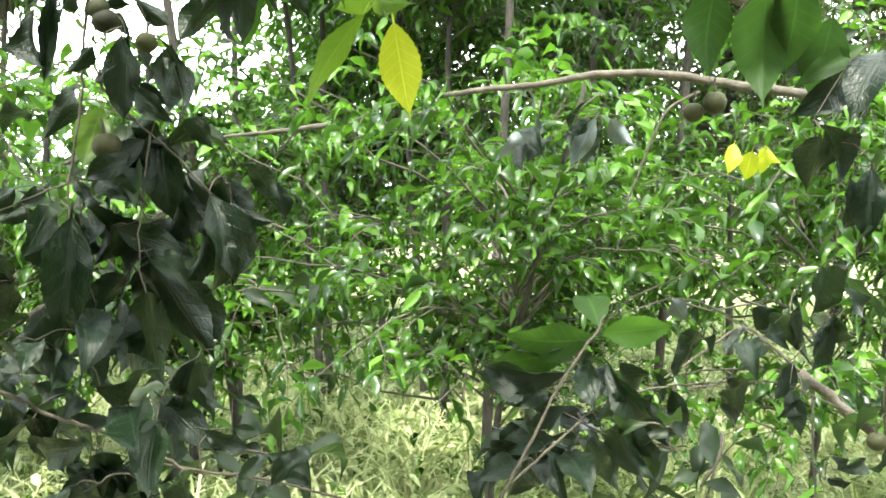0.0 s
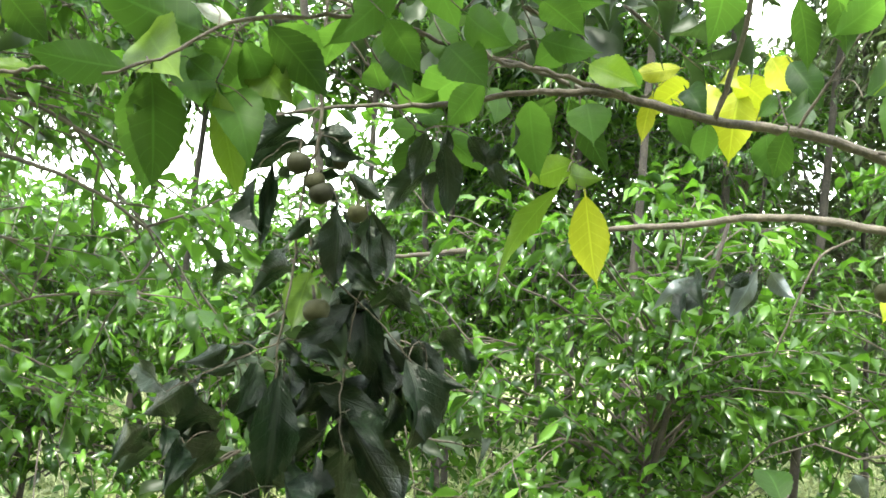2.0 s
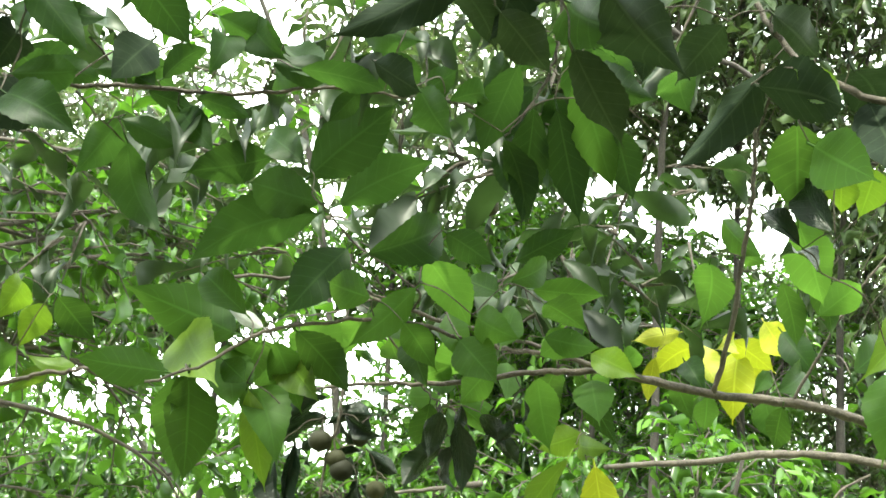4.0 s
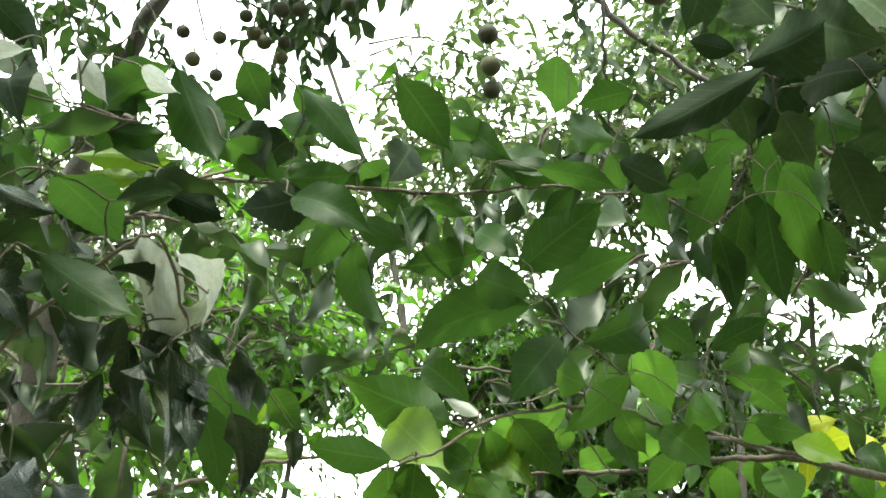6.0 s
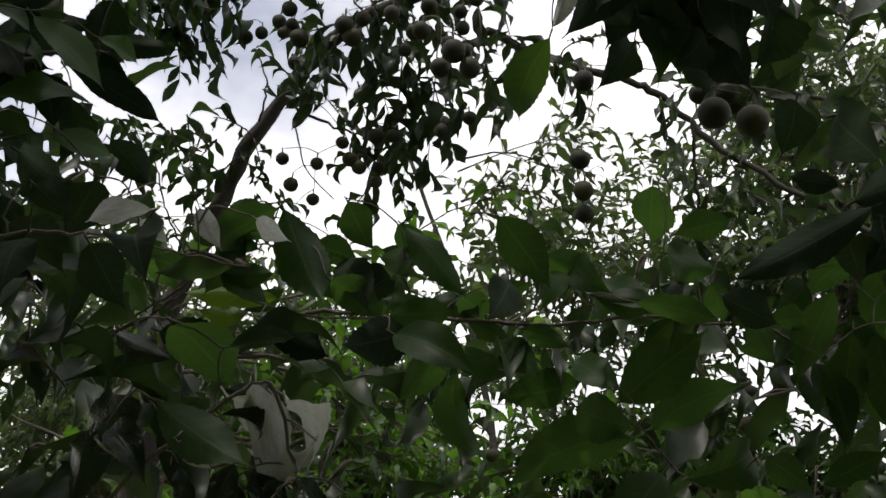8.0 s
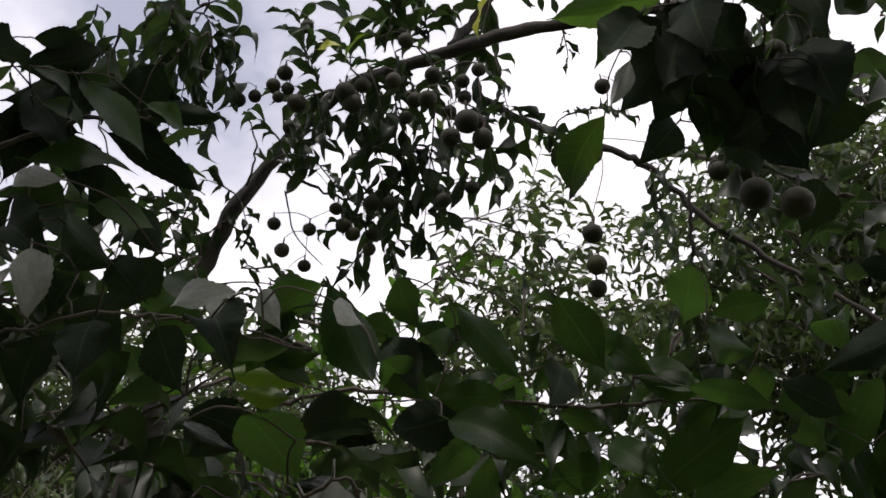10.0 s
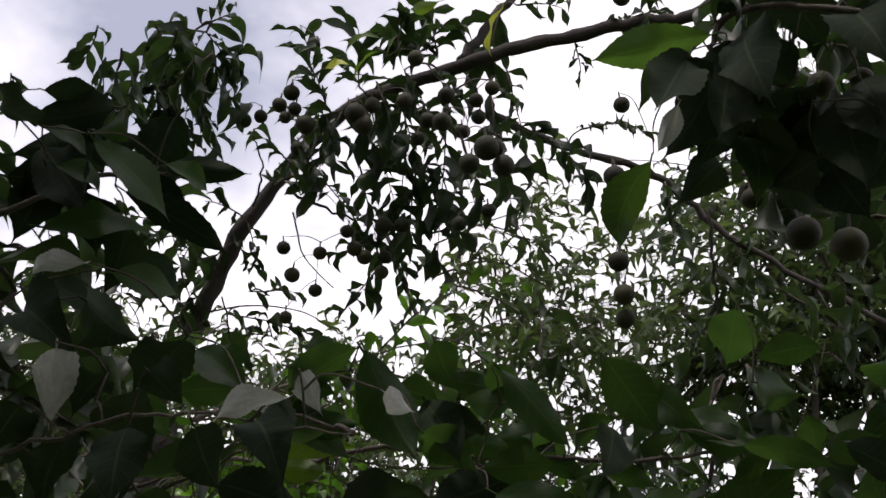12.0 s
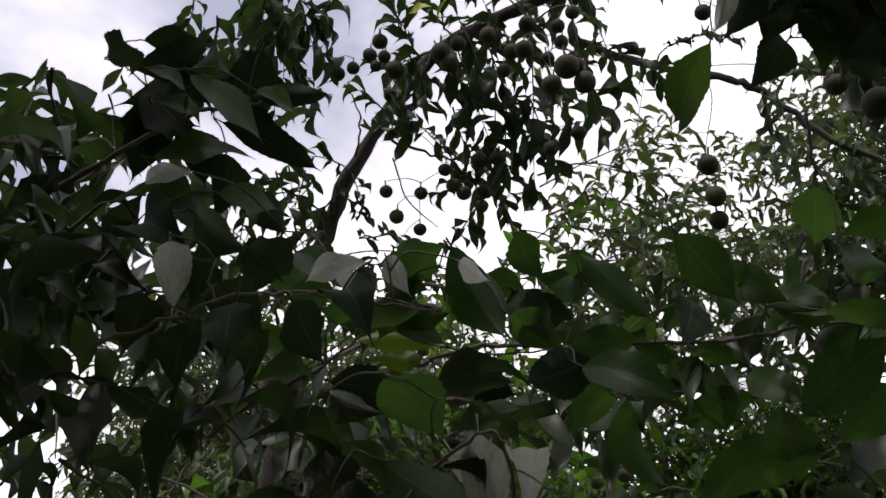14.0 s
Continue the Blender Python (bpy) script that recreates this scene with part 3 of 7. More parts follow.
def add_twig(bough, knots, r):
    return limb("twig", bough, knots, r, r * 0.6, TWIG, 6, 0.0008, len(bough.children))


HUNG = []


LEAF_LABELS = {"yellow": "yellowed leaf", "pale": "pale young leaf", "dark": "dark glossy leaf", "mature": "deep green mature leaf", "dull": "dull dark old leaf", "glare": "silvery pale leaf", "pale_sheen": "grey-green leaf with a waxy sheen"}
leaf_rng = np.random.default_rng(31)


def add_leaf(bough, foot, tip, width, roll, shape, kind="green"):
    """A leaf on a bough; the dark ones come with smaller ones beside and behind."""
    foot, tip = np.array(foot), np.array(tip)
    HUNG.append((bough, foot - 0.08 * (tip - foot), 0.0011, 0.1))
    first = put_leaf(bough, foot, tip, width, roll, shape, kind, LEAF_LABELS.get(kind, ""))
    size = float(np.linalg.norm(tip - foot))
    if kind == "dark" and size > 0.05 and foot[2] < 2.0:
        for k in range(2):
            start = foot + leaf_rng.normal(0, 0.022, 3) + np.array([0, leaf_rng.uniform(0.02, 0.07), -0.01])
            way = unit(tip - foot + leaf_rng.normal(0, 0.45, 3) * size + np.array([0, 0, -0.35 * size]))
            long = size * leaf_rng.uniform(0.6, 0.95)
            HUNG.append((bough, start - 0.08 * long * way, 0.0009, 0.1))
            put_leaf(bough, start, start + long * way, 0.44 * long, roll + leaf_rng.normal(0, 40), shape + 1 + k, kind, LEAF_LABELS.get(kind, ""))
    return first


def fruit_data():
    """A round fruit one across, dimpled at its stalk, with a small point below."""
    rows, cols = 12, 18
    verts, faces = [], []
    for i in range(rows + 1):
        a = math.pi * i / rows
        r = 0.5 * math.sin(a)
        z = 0.48 * math.cos(a) - 0.07 * math.exp(-((a / 0.35) ** 2)) - 0.02 * math.exp(-(((math.pi - a) / 0.2) ** 2))
        for j in range(cols):
            t = 2 * math.pi * j / cols
            k = 1 + 0.018 * math.cos(3 * t + 1) + 0.012 * math.cos(5 * t)
            verts.append((r * k * math.cos(t), r * k * math.sin(t), z))
    for i in range(rows):
        for j in range(cols):
            faces.append((i * cols + j, (i + 1) * cols + j, (i + 1) * cols + (j + 1) % cols, i * cols + (j + 1) % cols))
    me = bpy.data.meshes.new("fruit")
    me.from_pydata(verts, [], faces)
    me.polygons.foreach_set("use_smooth", np.ones(len(me.polygons), dtype=bool))
    me.materials.append(FRUIT)
    return me


FRUIT_MESH = fruit_data()
sv, sf = tube_mesh([curved([(0, 0, 0.40), (0.0, 0.0, 0.55), (0.01, 0.0, 0.75), (0.0, 0.0, 0.95)], 0.07, 0.045, 4)], 6)
STALK_MESH = bpy.data.meshes.new("stalk")
STALK_MESH.from_pydata(sv, [], sf)
STALK_MESH.materials.append(TWIG)
fruit_rng = random.Random(7)


def add_fruit(bough, place, size):
    ob = new("fruit", FRUIT_MESH)
    ob.parent = fruit_tree
    ob.matrix_parent_inverse = fruit_tree.matrix_world.inverted()
    ob.location = place
    ob.rotation_euler = (fruit_rng.uniform(-0.15, 0.15), fruit_rng.uniform(-0.15, 0.15), fruit_rng.uniform(0, 6.28))
    ob.scale = (size, size, size * fruit_rng.uniform(0.95, 1.06))
    HUNG.append((bough, np.array(place) + np.array([0, 0, 0.9 * size]), 0.0013, 1.2))
    stalk = new("stalk", STALK_MESH)
    stalk.parent = ob
    return ob


drapes = Growth(77)


def add_drape(start, end, leaf, gap=0.016):
    """A thin twig from start to end with hanging leaves."""
    start, end = np.array(start), np.array(end)
    SUPPORTS.extend(drapes.twig(start, end - start, float(np.linalg.norm(end - start)), 0.003, 0.25, leaf, gap, 0.05))
    HUNG.append((trunk, start, 0.003, 0.1))


bough = add_branch([(0.495, 1.480, 1.761), (0.348, 1.400, 1.801), (0.221, 1.347, 1.825), (0.101, 1.308, 1.832), (-0.024, 1.266, 1.855), (-0.105, 1.245, 1.856), (-0.170, 1.247, 1.853), (-0.298, 1.274, 1.839), (-0.432, 1.297, 1.840), (-0.547, 1.326, 1.826)], 0.0085, 0.00216)
add_twig(bough, [(0.101, 1.308, 1.832), (0.123, 1.273, 1.911), (0.138, 1.221, 2.016), (0.149, 1.171, 2.108), (0.149, 1.135, 2.178), (0.157, 1.097, 2.259)], 0.0046)
add_twig(bough, [(0.221, 1.347, 1.825), (0.258, 1.316, 1.893), (0.302, 1.284, 1.971), (0.348, 1.256, 2.031)], 0.00263)
add_twig(bough, [(-0.375, 1.175, 1.913), (-0.349, 1.218, 1.875), (-0.318, 1.272, 1.838)], 0.00187)
add_leaf(bough, (-0.155, 1.271, 1.849), (-0.138, 1.353, 1.743), 0.062, -31, 0)
add_leaf(bough, (-0.076, 1.277, 1.847), (-0.068, 1.192, 1.776), 0.060, 10, 0)
add_leaf(bough, (0.097, 1.335, 1.833), (0.099, 1.400, 1.784), 0.038, 1, 3)
add_leaf(bough, (0.189, 1.262, 1.811), (0.188, 1.328, 1.751), 0.041, 44, 3)
add_leaf(bough, (0.180, 1.290, 1.864), (0.150, 1.264, 1.828), 0.025, -67, 5)
add_leaf(bough, (0.089, 1.206, 2.006), (0.090, 1.314, 1.930), 0.064, 33, 1)
add_leaf(bough, (0.105, 1.170, 2.060), (0.171, 1.228, 2.017), 0.044, -75, 1)
add_leaf(bough, (0.199, 1.260, 1.991), (0.224, 1.299, 1.897), 0.044, 6, 0)
add_leaf(bough, (0.239, 1.242, 2.000), (0.269, 1.278, 1.908), 0.043, -12, 2)
add_leaf(bough, (0.134, 1.215, 2.019), (0.178, 1.248, 2.014), 0.024, -55, 4)
add_leaf(bough, (0.092, 1.607, 1.975), (-0.000, 1.580, 1.951), 0.038, 108, 3, "yellow")
add_leaf(bough, (0.120, 1.639, 1.949), (0.042, 1.721, 1.904), 0.064, 43, 2, "yellow")
add_leaf(bough, (0.047, 1.622, 1.930), (0.032, 1.642, 1.845), 0.032, 29, 0, "yellow")
add_leaf(bough, (0.122, 1.608, 1.956), (0.149, 1.561, 1.870), 0.056, 26, 3, "yellow")
add_leaf(bough, (0.236, 1.582, 1.989), (0.249, 1.506, 1.915), 0.057, 59, 3, "yellow")
add_leaf(bough, (0.202, 1.650, 1.951), (0.182, 1.651, 1.809), 0.073, -164, 1, "yellow")
add_leaf(bough, (0.178, 1.591, 1.957), (0.268, 1.662, 1.909), 0.055, -40, 0, "yellow")
add_leaf(bough, (0.234, 1.662, 1.937), (0.187, 1.764, 1.879), 0.065, 32, 0, "yellow")
add_leaf(bough, (0.184, 1.595, 1.954), (0.143, 1.518, 1.931), 0.040, -73, 5, "yellow")
add_leaf(bough, (0.285, 1.247, 1.859), (0.366, 1.331, 1.921), 0.055, 60, 4)
add_leaf(bough, (0.257, 1.004, 1.829), (0.231, 0.984, 1.720), 0.059, -45, 4)
add_leaf(bough, (0.046, 1.321, 1.858), (0.077, 1.351, 1.793), 0.034, -39, 4)
add_leaf(bough, (-0.039, 1.283, 1.861), (-0.009, 1.233, 1.887), 0.033, -51, 2)
add_leaf(bough, (0.244, 1.248, 1.939), (0.292, 1.191, 1.976), 0.048, -61, 2)
add_leaf(bough, (-0.097, 1.330, 1.862), (-0.031, 1.390, 1.755), 0.044, -58, 0)
bough = add_branch([(-0.024, 1.256, 1.855), (-0.136, 1.195, 1.873), (-0.195, 1.136, 1.872), (-0.251, 1.086, 1.879), (-0.322, 1.022, 1.890), (-0.400, 0.963, 1.876), (-0.461, 0.918, 1.856), (-0.531, 0.898, 1.812), (-0.588, 0.894, 1.795)], 0.0036, 0.00158)
add_twig(bough, [(-0.322, 1.022, 1.890), (-0.290, 1.000, 1.914), (-0.314, 0.972, 1.936), (-0.357, 0.939, 1.963), (-0.391, 0.906, 1.999), (-0.405, 0.890, 2.015)], 0.00187)
add_twig(bough, [(-0.136, 1.195, 1.873), (-0.147, 1.156, 1.906), (-0.175, 1.107, 1.967)], 0.0015)
add_leaf(bough, (-0.520, 0.991, 1.866), (-0.682, 0.988, 1.933), 0.079, 88, 2)
add_leaf(bough, (-0.587, 0.950, 1.813), (-0.695, 0.918, 1.826), 0.049, 88, 0)
add_leaf(bough, (-0.556, 0.941, 1.806), (-0.581, 1.018, 1.680), 0.069, 13, 5)
add_leaf(bough, (-0.481, 0.981, 1.853), (-0.538, 1.058, 1.783), 0.053, 15, 2)
add_leaf(bough, (-0.474, 1.004, 1.859), (-0.444, 1.048, 1.771), 0.049, -48, 1)
add_leaf(bough, (-0.436, 0.967, 1.866), (-0.372, 1.015, 1.791), 0.052, -58, 2)
add_leaf(bough, (-0.491, 0.970, 1.794), (-0.473, 1.010, 1.675), 0.040, -35, 3, "pale")
add_leaf(bough, (-0.452, 1.001, 1.767), (-0.477, 1.030, 1.689), 0.016, 10, 2)
add_leaf(bough, (-0.488, 0.933, 1.880), (-0.560, 0.961, 1.939), 0.044, -69, 2)
add_leaf(bough, (-0.377, 0.963, 1.968), (-0.441, 0.921, 1.875), 0.064, -74, 0, "mature")
add_leaf(bough, (-0.291, 0.969, 1.920), (-0.381, 0.999, 1.849), 0.046, 86, 0)
add_leaf(bough, (-0.348, 0.946, 1.957), (-0.262, 1.021, 2.020), 0.064, 105, 2, "mature")
add_leaf(bough, (-0.482, 0.980, 1.873), (-0.530, 0.978, 1.896), 0.019, 83, 0, "glare")
add_leaf(bough, (-0.427, 0.948, 2.056), (-0.309, 0.917, 2.141), 0.075, -62, 3, "mature")
add_leaf(bough, (-0.390, 0.963, 2.024), (-0.266, 0.966, 2.086), 0.061, -53, 1, "mature")
add_leaf(bough, (-0.411, 0.940, 2.005), (-0.578, 0.927, 1.940), 0.076, 50, 2, "mature")
add_leaf(bough, (-0.476, 0.961, 2.089), (-0.586, 0.928, 2.059), 0.062, 41, 3, "mature")
add_leaf(bough, (-0.413, 0.954, 2.025), (-0.479, 0.862, 2.023), 0.064, 73, 4, "mature")
add_leaf(bough, (-0.425, 0.915, 2.062), (-0.493, 0.970, 2.125), 0.047, -66, 4, "mature")
add_leaf(bough, (-0.254, 0.954, 1.984), (-0.198, 1.012, 1.956), 0.042, -53, 0, "mature")
add_leaf(bough, (-0.281, 0.984, 1.960), (-0.233, 1.074, 1.888), 0.061, -21, 0)
add_leaf(bough, (-0.219, 0.989, 1.888), (-0.168, 1.079, 1.874), 0.050, -73, 1)
add_leaf(bough, (-0.138, 1.001, 1.907), (-0.084, 1.083, 1.888), 0.046, -31, 5)
add_leaf(bough, (-0.138, 1.018, 1.868), (-0.067, 1.038, 1.858), 0.036, -85, 4)
add_leaf(bough, (-0.178, 1.080, 1.979), (-0.093, 1.073, 2.023), 0.041, -75, 3, "mature")
add_leaf(bough, (-0.157, 1.121, 1.950), (-0.055, 1.139, 1.946), 0.042, -59, 3)
add_leaf(bough, (-0.198, 1.063, 1.934), (-0.255, 1.106, 1.967), 0.040, -60, 3)
add_leaf(bough, (-0.346, 0.964, 1.907), (-0.380, 0.881, 1.909), 0.048, 76, 0)
add_leaf(bough, (-0.249, 1.072, 1.873), (-0.192, 1.004, 1.808), 0.058, 51, 0)
add_leaf(bough, (-0.305, 0.972, 1.877), (-0.271, 1.031, 1.827), 0.041, -39, 4)
add_leaf(bough, (-0.214, 1.189, 1.856), (-0.269, 1.258, 1.806), 0.048, 58, 3)
add_leaf(bough, (-0.178, 0.987, 1.932), (-0.132, 1.038, 1.972), 0.038, 103, 1)
add_leaf(bough, (-0.443, 1.017, 1.867), (-0.432, 1.057, 1.815), 0.033, -4, 0, "pale")
add_leaf(bough, (-0.529, 0.979, 1.832), (-0.482, 0.933, 1.800), 0.035, 61, 3)
add_leaf(bough, (-0.559, 0.965, 1.820), (-0.585, 0.964, 1.762), 0.027, 67, 1)
bough = add_branch([(-0.944, 1.026, 1.776), (-0.823, 1.005, 1.805), (-0.769, 0.989, 1.814), (-0.722, 0.985, 1.818), (-0.675, 0.979, 1.824)], 0.0036, 0.00216)
add_leaf(bough, (-0.778, 0.989, 1.903), (-0.840, 1.045, 1.853), 0.042, 24, 0, "pale")
add_leaf(bough, (-0.728, 0.993, 1.824), (-0.800, 0.994, 1.838), 0.027, 115, 1, "pale")
add_leaf(bough, (-0.770, 1.003, 1.818), (-0.835, 1.014, 1.787), 0.025, 54, 2, "pale")
add_leaf(bough, (-0.772, 1.006, 1.916), (-0.740, 1.065, 1.864), 0.046, -61, 4)
add_leaf(bough, (-0.811, 0.983, 1.933), (-0.888, 1.039, 1.884), 0.045, 46, 2, "pale")
add_leaf(bough, (-0.822, 1.006, 1.849), (-0.901, 1.047, 1.824), 0.037, 64, 5)
add_leaf(bough, (-0.690, 0.966, 1.823), (-0.657, 0.991, 1.848), 0.028, -86, 4)
bough = add_branch([(-0.889, 0.820, 2.133), (-0.790, 0.810, 2.143), (-0.674, 0.829, 2.132), (-0.622, 0.835, 2.133), (-0.541, 0.856, 2.132), (-0.466, 0.875, 2.138), (-0.394, 0.883, 2.147), (-0.316, 0.905, 2.143), (-0.252, 0.933, 2.146), (-0.201, 0.973, 2.137)], 0.00324, 0.00158)
add_twig(bough, [(-0.680, 0.829, 2.126), (-0.658, 0.858, 2.100), (-0.641, 0.885, 2.083)], 0.0015)
add_twig(bough, [(-0.469, 0.875, 2.139), (-0.450, 0.853, 2.158), (-0.433, 0.830, 2.178)], 0.0015)
add_twig(bough, [(-0.541, 0.856, 2.132), (-0.515, 0.844, 2.156), (-0.506, 0.829, 2.184)], 0.00135)
add_leaf(bough, (-0.636, 0.859, 2.101), (-0.713, 0.904, 2.046), 0.049, 46, 5, "mature")
add_leaf(bough, (-0.629, 0.851, 2.098), (-0.562, 0.873, 2.068), 0.036, -80, 3, "mature")
add_leaf(bough, (-0.622, 0.856, 2.072), (-0.591, 0.913, 1.964), 0.056, -75, 2, "mature")
add_leaf(bough, (-0.661, 0.836, 2.156), (-0.580, 0.855, 2.165), 0.040, -75, 5, "mature")
add_leaf(bough, (-0.538, 0.843, 2.120), (-0.473, 0.868, 2.100), 0.028, -62, 2, "mature")
add_leaf(bough, (-0.570, 0.877, 2.119), (-0.510, 0.849, 2.051), 0.042, 74, 4, "mature")
add_leaf(bough, (-0.445, 0.849, 2.149), (-0.422, 0.919, 2.173), 0.041, -90, 2, "mature")
add_leaf(bough, (-0.510, 0.837, 2.195), (-0.501, 0.784, 2.115), 0.044, -35, 2, "mature")
add_leaf(bough, (-0.746, 0.817, 2.173), (-0.704, 0.896, 2.178), 0.055, -54, 3, "mature")
add_leaf(bough, (-0.627, 0.622, 2.030), (-0.528, 0.592, 1.973), 0.049, 70, 1, "mature")
add_leaf(bough, (-0.374, 0.907, 2.191), (-0.318, 0.965, 2.172), 0.045, -37, 1, "mature")
add_leaf(bough, (-0.304, 0.866, 2.180), (-0.291, 0.915, 2.145), 0.034, -10, 3, "mature")
add_leaf(bough, (-0.447, 0.868, 2.194), (-0.373, 0.807, 2.127), 0.052, 55, 3, "mature")
add_leaf(bough, (-0.397, 0.894, 2.152), (-0.338, 0.903, 2.178), 0.030, -68, 4, "mature")
add_leaf(bough, (-0.476, 0.849, 2.214), (-0.419, 0.809, 2.143), 0.043, 92, 1, "mature")
add_leaf(bough, (-0.592, 0.845, 2.138), (-0.645, 0.871, 2.188), 0.031, -49, 4, "mature")
add_leaf(bough, (-0.716, 0.827, 2.141), (-0.735, 0.765, 2.154), 0.043, 33, 4, "mature")
add_leaf(bough, (-0.282, 0.903, 2.140), (-0.229, 0.850, 2.149), 0.040, -74, 3, "mature")
add_leaf(bough, (-0.247, 0.894, 2.129), (-0.196, 0.848, 2.113), 0.035, -47, 2, "mature")
add_leaf(bough, (-0.352, 0.880, 2.139), (-0.395, 0.898, 2.105), 0.029, 51, 0, "mature")
add_leaf(bough, (-0.610, 0.868, 2.141), (-0.553, 0.888, 2.120), 0.027, -65, 0, "mature")
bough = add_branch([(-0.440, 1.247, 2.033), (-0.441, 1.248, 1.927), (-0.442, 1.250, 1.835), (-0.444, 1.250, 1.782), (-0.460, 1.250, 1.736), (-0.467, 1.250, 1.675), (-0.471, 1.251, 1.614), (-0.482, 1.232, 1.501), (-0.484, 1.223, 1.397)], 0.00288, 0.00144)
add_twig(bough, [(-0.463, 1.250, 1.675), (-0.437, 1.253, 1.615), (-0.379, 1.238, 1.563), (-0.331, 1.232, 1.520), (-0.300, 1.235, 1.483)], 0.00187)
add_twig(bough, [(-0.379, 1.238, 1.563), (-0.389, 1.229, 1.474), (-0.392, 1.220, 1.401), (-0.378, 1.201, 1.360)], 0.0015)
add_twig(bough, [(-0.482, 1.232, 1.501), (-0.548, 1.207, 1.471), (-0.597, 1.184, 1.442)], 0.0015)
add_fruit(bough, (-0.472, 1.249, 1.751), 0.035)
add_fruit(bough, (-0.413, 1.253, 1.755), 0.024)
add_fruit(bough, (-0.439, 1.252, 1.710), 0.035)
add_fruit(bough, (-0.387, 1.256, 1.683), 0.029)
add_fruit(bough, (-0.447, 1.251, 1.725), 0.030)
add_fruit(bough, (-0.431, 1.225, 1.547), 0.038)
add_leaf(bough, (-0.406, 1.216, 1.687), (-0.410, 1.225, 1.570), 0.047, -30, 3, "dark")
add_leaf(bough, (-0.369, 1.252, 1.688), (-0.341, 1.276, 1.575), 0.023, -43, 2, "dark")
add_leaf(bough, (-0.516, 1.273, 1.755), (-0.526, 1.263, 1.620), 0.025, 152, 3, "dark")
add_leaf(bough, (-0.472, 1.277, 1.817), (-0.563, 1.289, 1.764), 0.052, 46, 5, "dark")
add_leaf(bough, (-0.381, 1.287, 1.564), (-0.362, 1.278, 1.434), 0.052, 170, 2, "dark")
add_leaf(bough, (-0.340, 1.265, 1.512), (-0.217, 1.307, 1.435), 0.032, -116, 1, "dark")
add_leaf(bough, (-0.326, 1.293, 1.517), (-0.388, 1.320, 1.479), 0.036, 90, 2, "glare")
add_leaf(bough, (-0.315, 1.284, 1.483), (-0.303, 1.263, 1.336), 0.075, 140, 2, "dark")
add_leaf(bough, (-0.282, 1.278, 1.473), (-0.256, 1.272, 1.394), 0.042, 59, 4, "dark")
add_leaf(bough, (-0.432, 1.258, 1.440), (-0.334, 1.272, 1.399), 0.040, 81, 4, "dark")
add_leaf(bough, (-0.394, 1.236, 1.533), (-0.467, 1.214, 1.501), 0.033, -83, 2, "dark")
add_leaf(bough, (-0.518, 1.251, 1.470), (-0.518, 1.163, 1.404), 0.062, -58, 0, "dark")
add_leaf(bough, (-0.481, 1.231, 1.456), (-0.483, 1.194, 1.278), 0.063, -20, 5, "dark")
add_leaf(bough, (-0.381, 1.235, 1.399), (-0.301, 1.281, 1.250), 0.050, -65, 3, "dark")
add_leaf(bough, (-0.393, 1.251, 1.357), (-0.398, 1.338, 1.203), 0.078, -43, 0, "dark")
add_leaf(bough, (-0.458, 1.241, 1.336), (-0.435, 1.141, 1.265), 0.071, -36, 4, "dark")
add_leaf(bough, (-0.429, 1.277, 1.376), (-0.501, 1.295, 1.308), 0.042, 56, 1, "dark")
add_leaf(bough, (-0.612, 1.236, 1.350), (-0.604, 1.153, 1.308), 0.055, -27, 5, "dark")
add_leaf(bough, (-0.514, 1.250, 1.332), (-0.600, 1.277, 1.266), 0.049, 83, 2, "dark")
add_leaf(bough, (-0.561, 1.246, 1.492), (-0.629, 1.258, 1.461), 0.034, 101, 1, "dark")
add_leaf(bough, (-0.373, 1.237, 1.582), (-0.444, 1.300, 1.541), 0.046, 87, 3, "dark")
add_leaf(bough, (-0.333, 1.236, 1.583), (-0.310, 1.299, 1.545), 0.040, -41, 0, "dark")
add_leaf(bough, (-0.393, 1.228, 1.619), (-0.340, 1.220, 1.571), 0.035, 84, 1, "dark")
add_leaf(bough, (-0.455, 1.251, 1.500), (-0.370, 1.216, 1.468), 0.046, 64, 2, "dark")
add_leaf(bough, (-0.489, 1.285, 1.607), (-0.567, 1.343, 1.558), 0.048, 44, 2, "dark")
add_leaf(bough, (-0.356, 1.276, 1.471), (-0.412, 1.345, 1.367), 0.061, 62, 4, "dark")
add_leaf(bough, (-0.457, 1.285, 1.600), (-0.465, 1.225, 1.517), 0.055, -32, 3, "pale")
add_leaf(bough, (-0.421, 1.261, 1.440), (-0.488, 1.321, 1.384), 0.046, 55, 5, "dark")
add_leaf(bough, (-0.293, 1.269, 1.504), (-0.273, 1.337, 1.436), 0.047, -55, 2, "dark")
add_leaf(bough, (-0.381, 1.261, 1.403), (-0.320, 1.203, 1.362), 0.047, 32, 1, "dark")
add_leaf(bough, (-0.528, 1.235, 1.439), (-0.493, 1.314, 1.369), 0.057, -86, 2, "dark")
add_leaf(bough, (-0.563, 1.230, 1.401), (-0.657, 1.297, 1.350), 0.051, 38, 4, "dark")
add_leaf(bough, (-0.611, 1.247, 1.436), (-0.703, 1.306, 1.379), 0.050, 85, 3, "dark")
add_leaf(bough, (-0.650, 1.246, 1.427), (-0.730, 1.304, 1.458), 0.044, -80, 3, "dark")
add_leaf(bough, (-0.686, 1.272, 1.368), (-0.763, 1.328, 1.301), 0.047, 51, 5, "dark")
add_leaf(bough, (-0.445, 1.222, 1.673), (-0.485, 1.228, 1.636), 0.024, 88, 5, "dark")
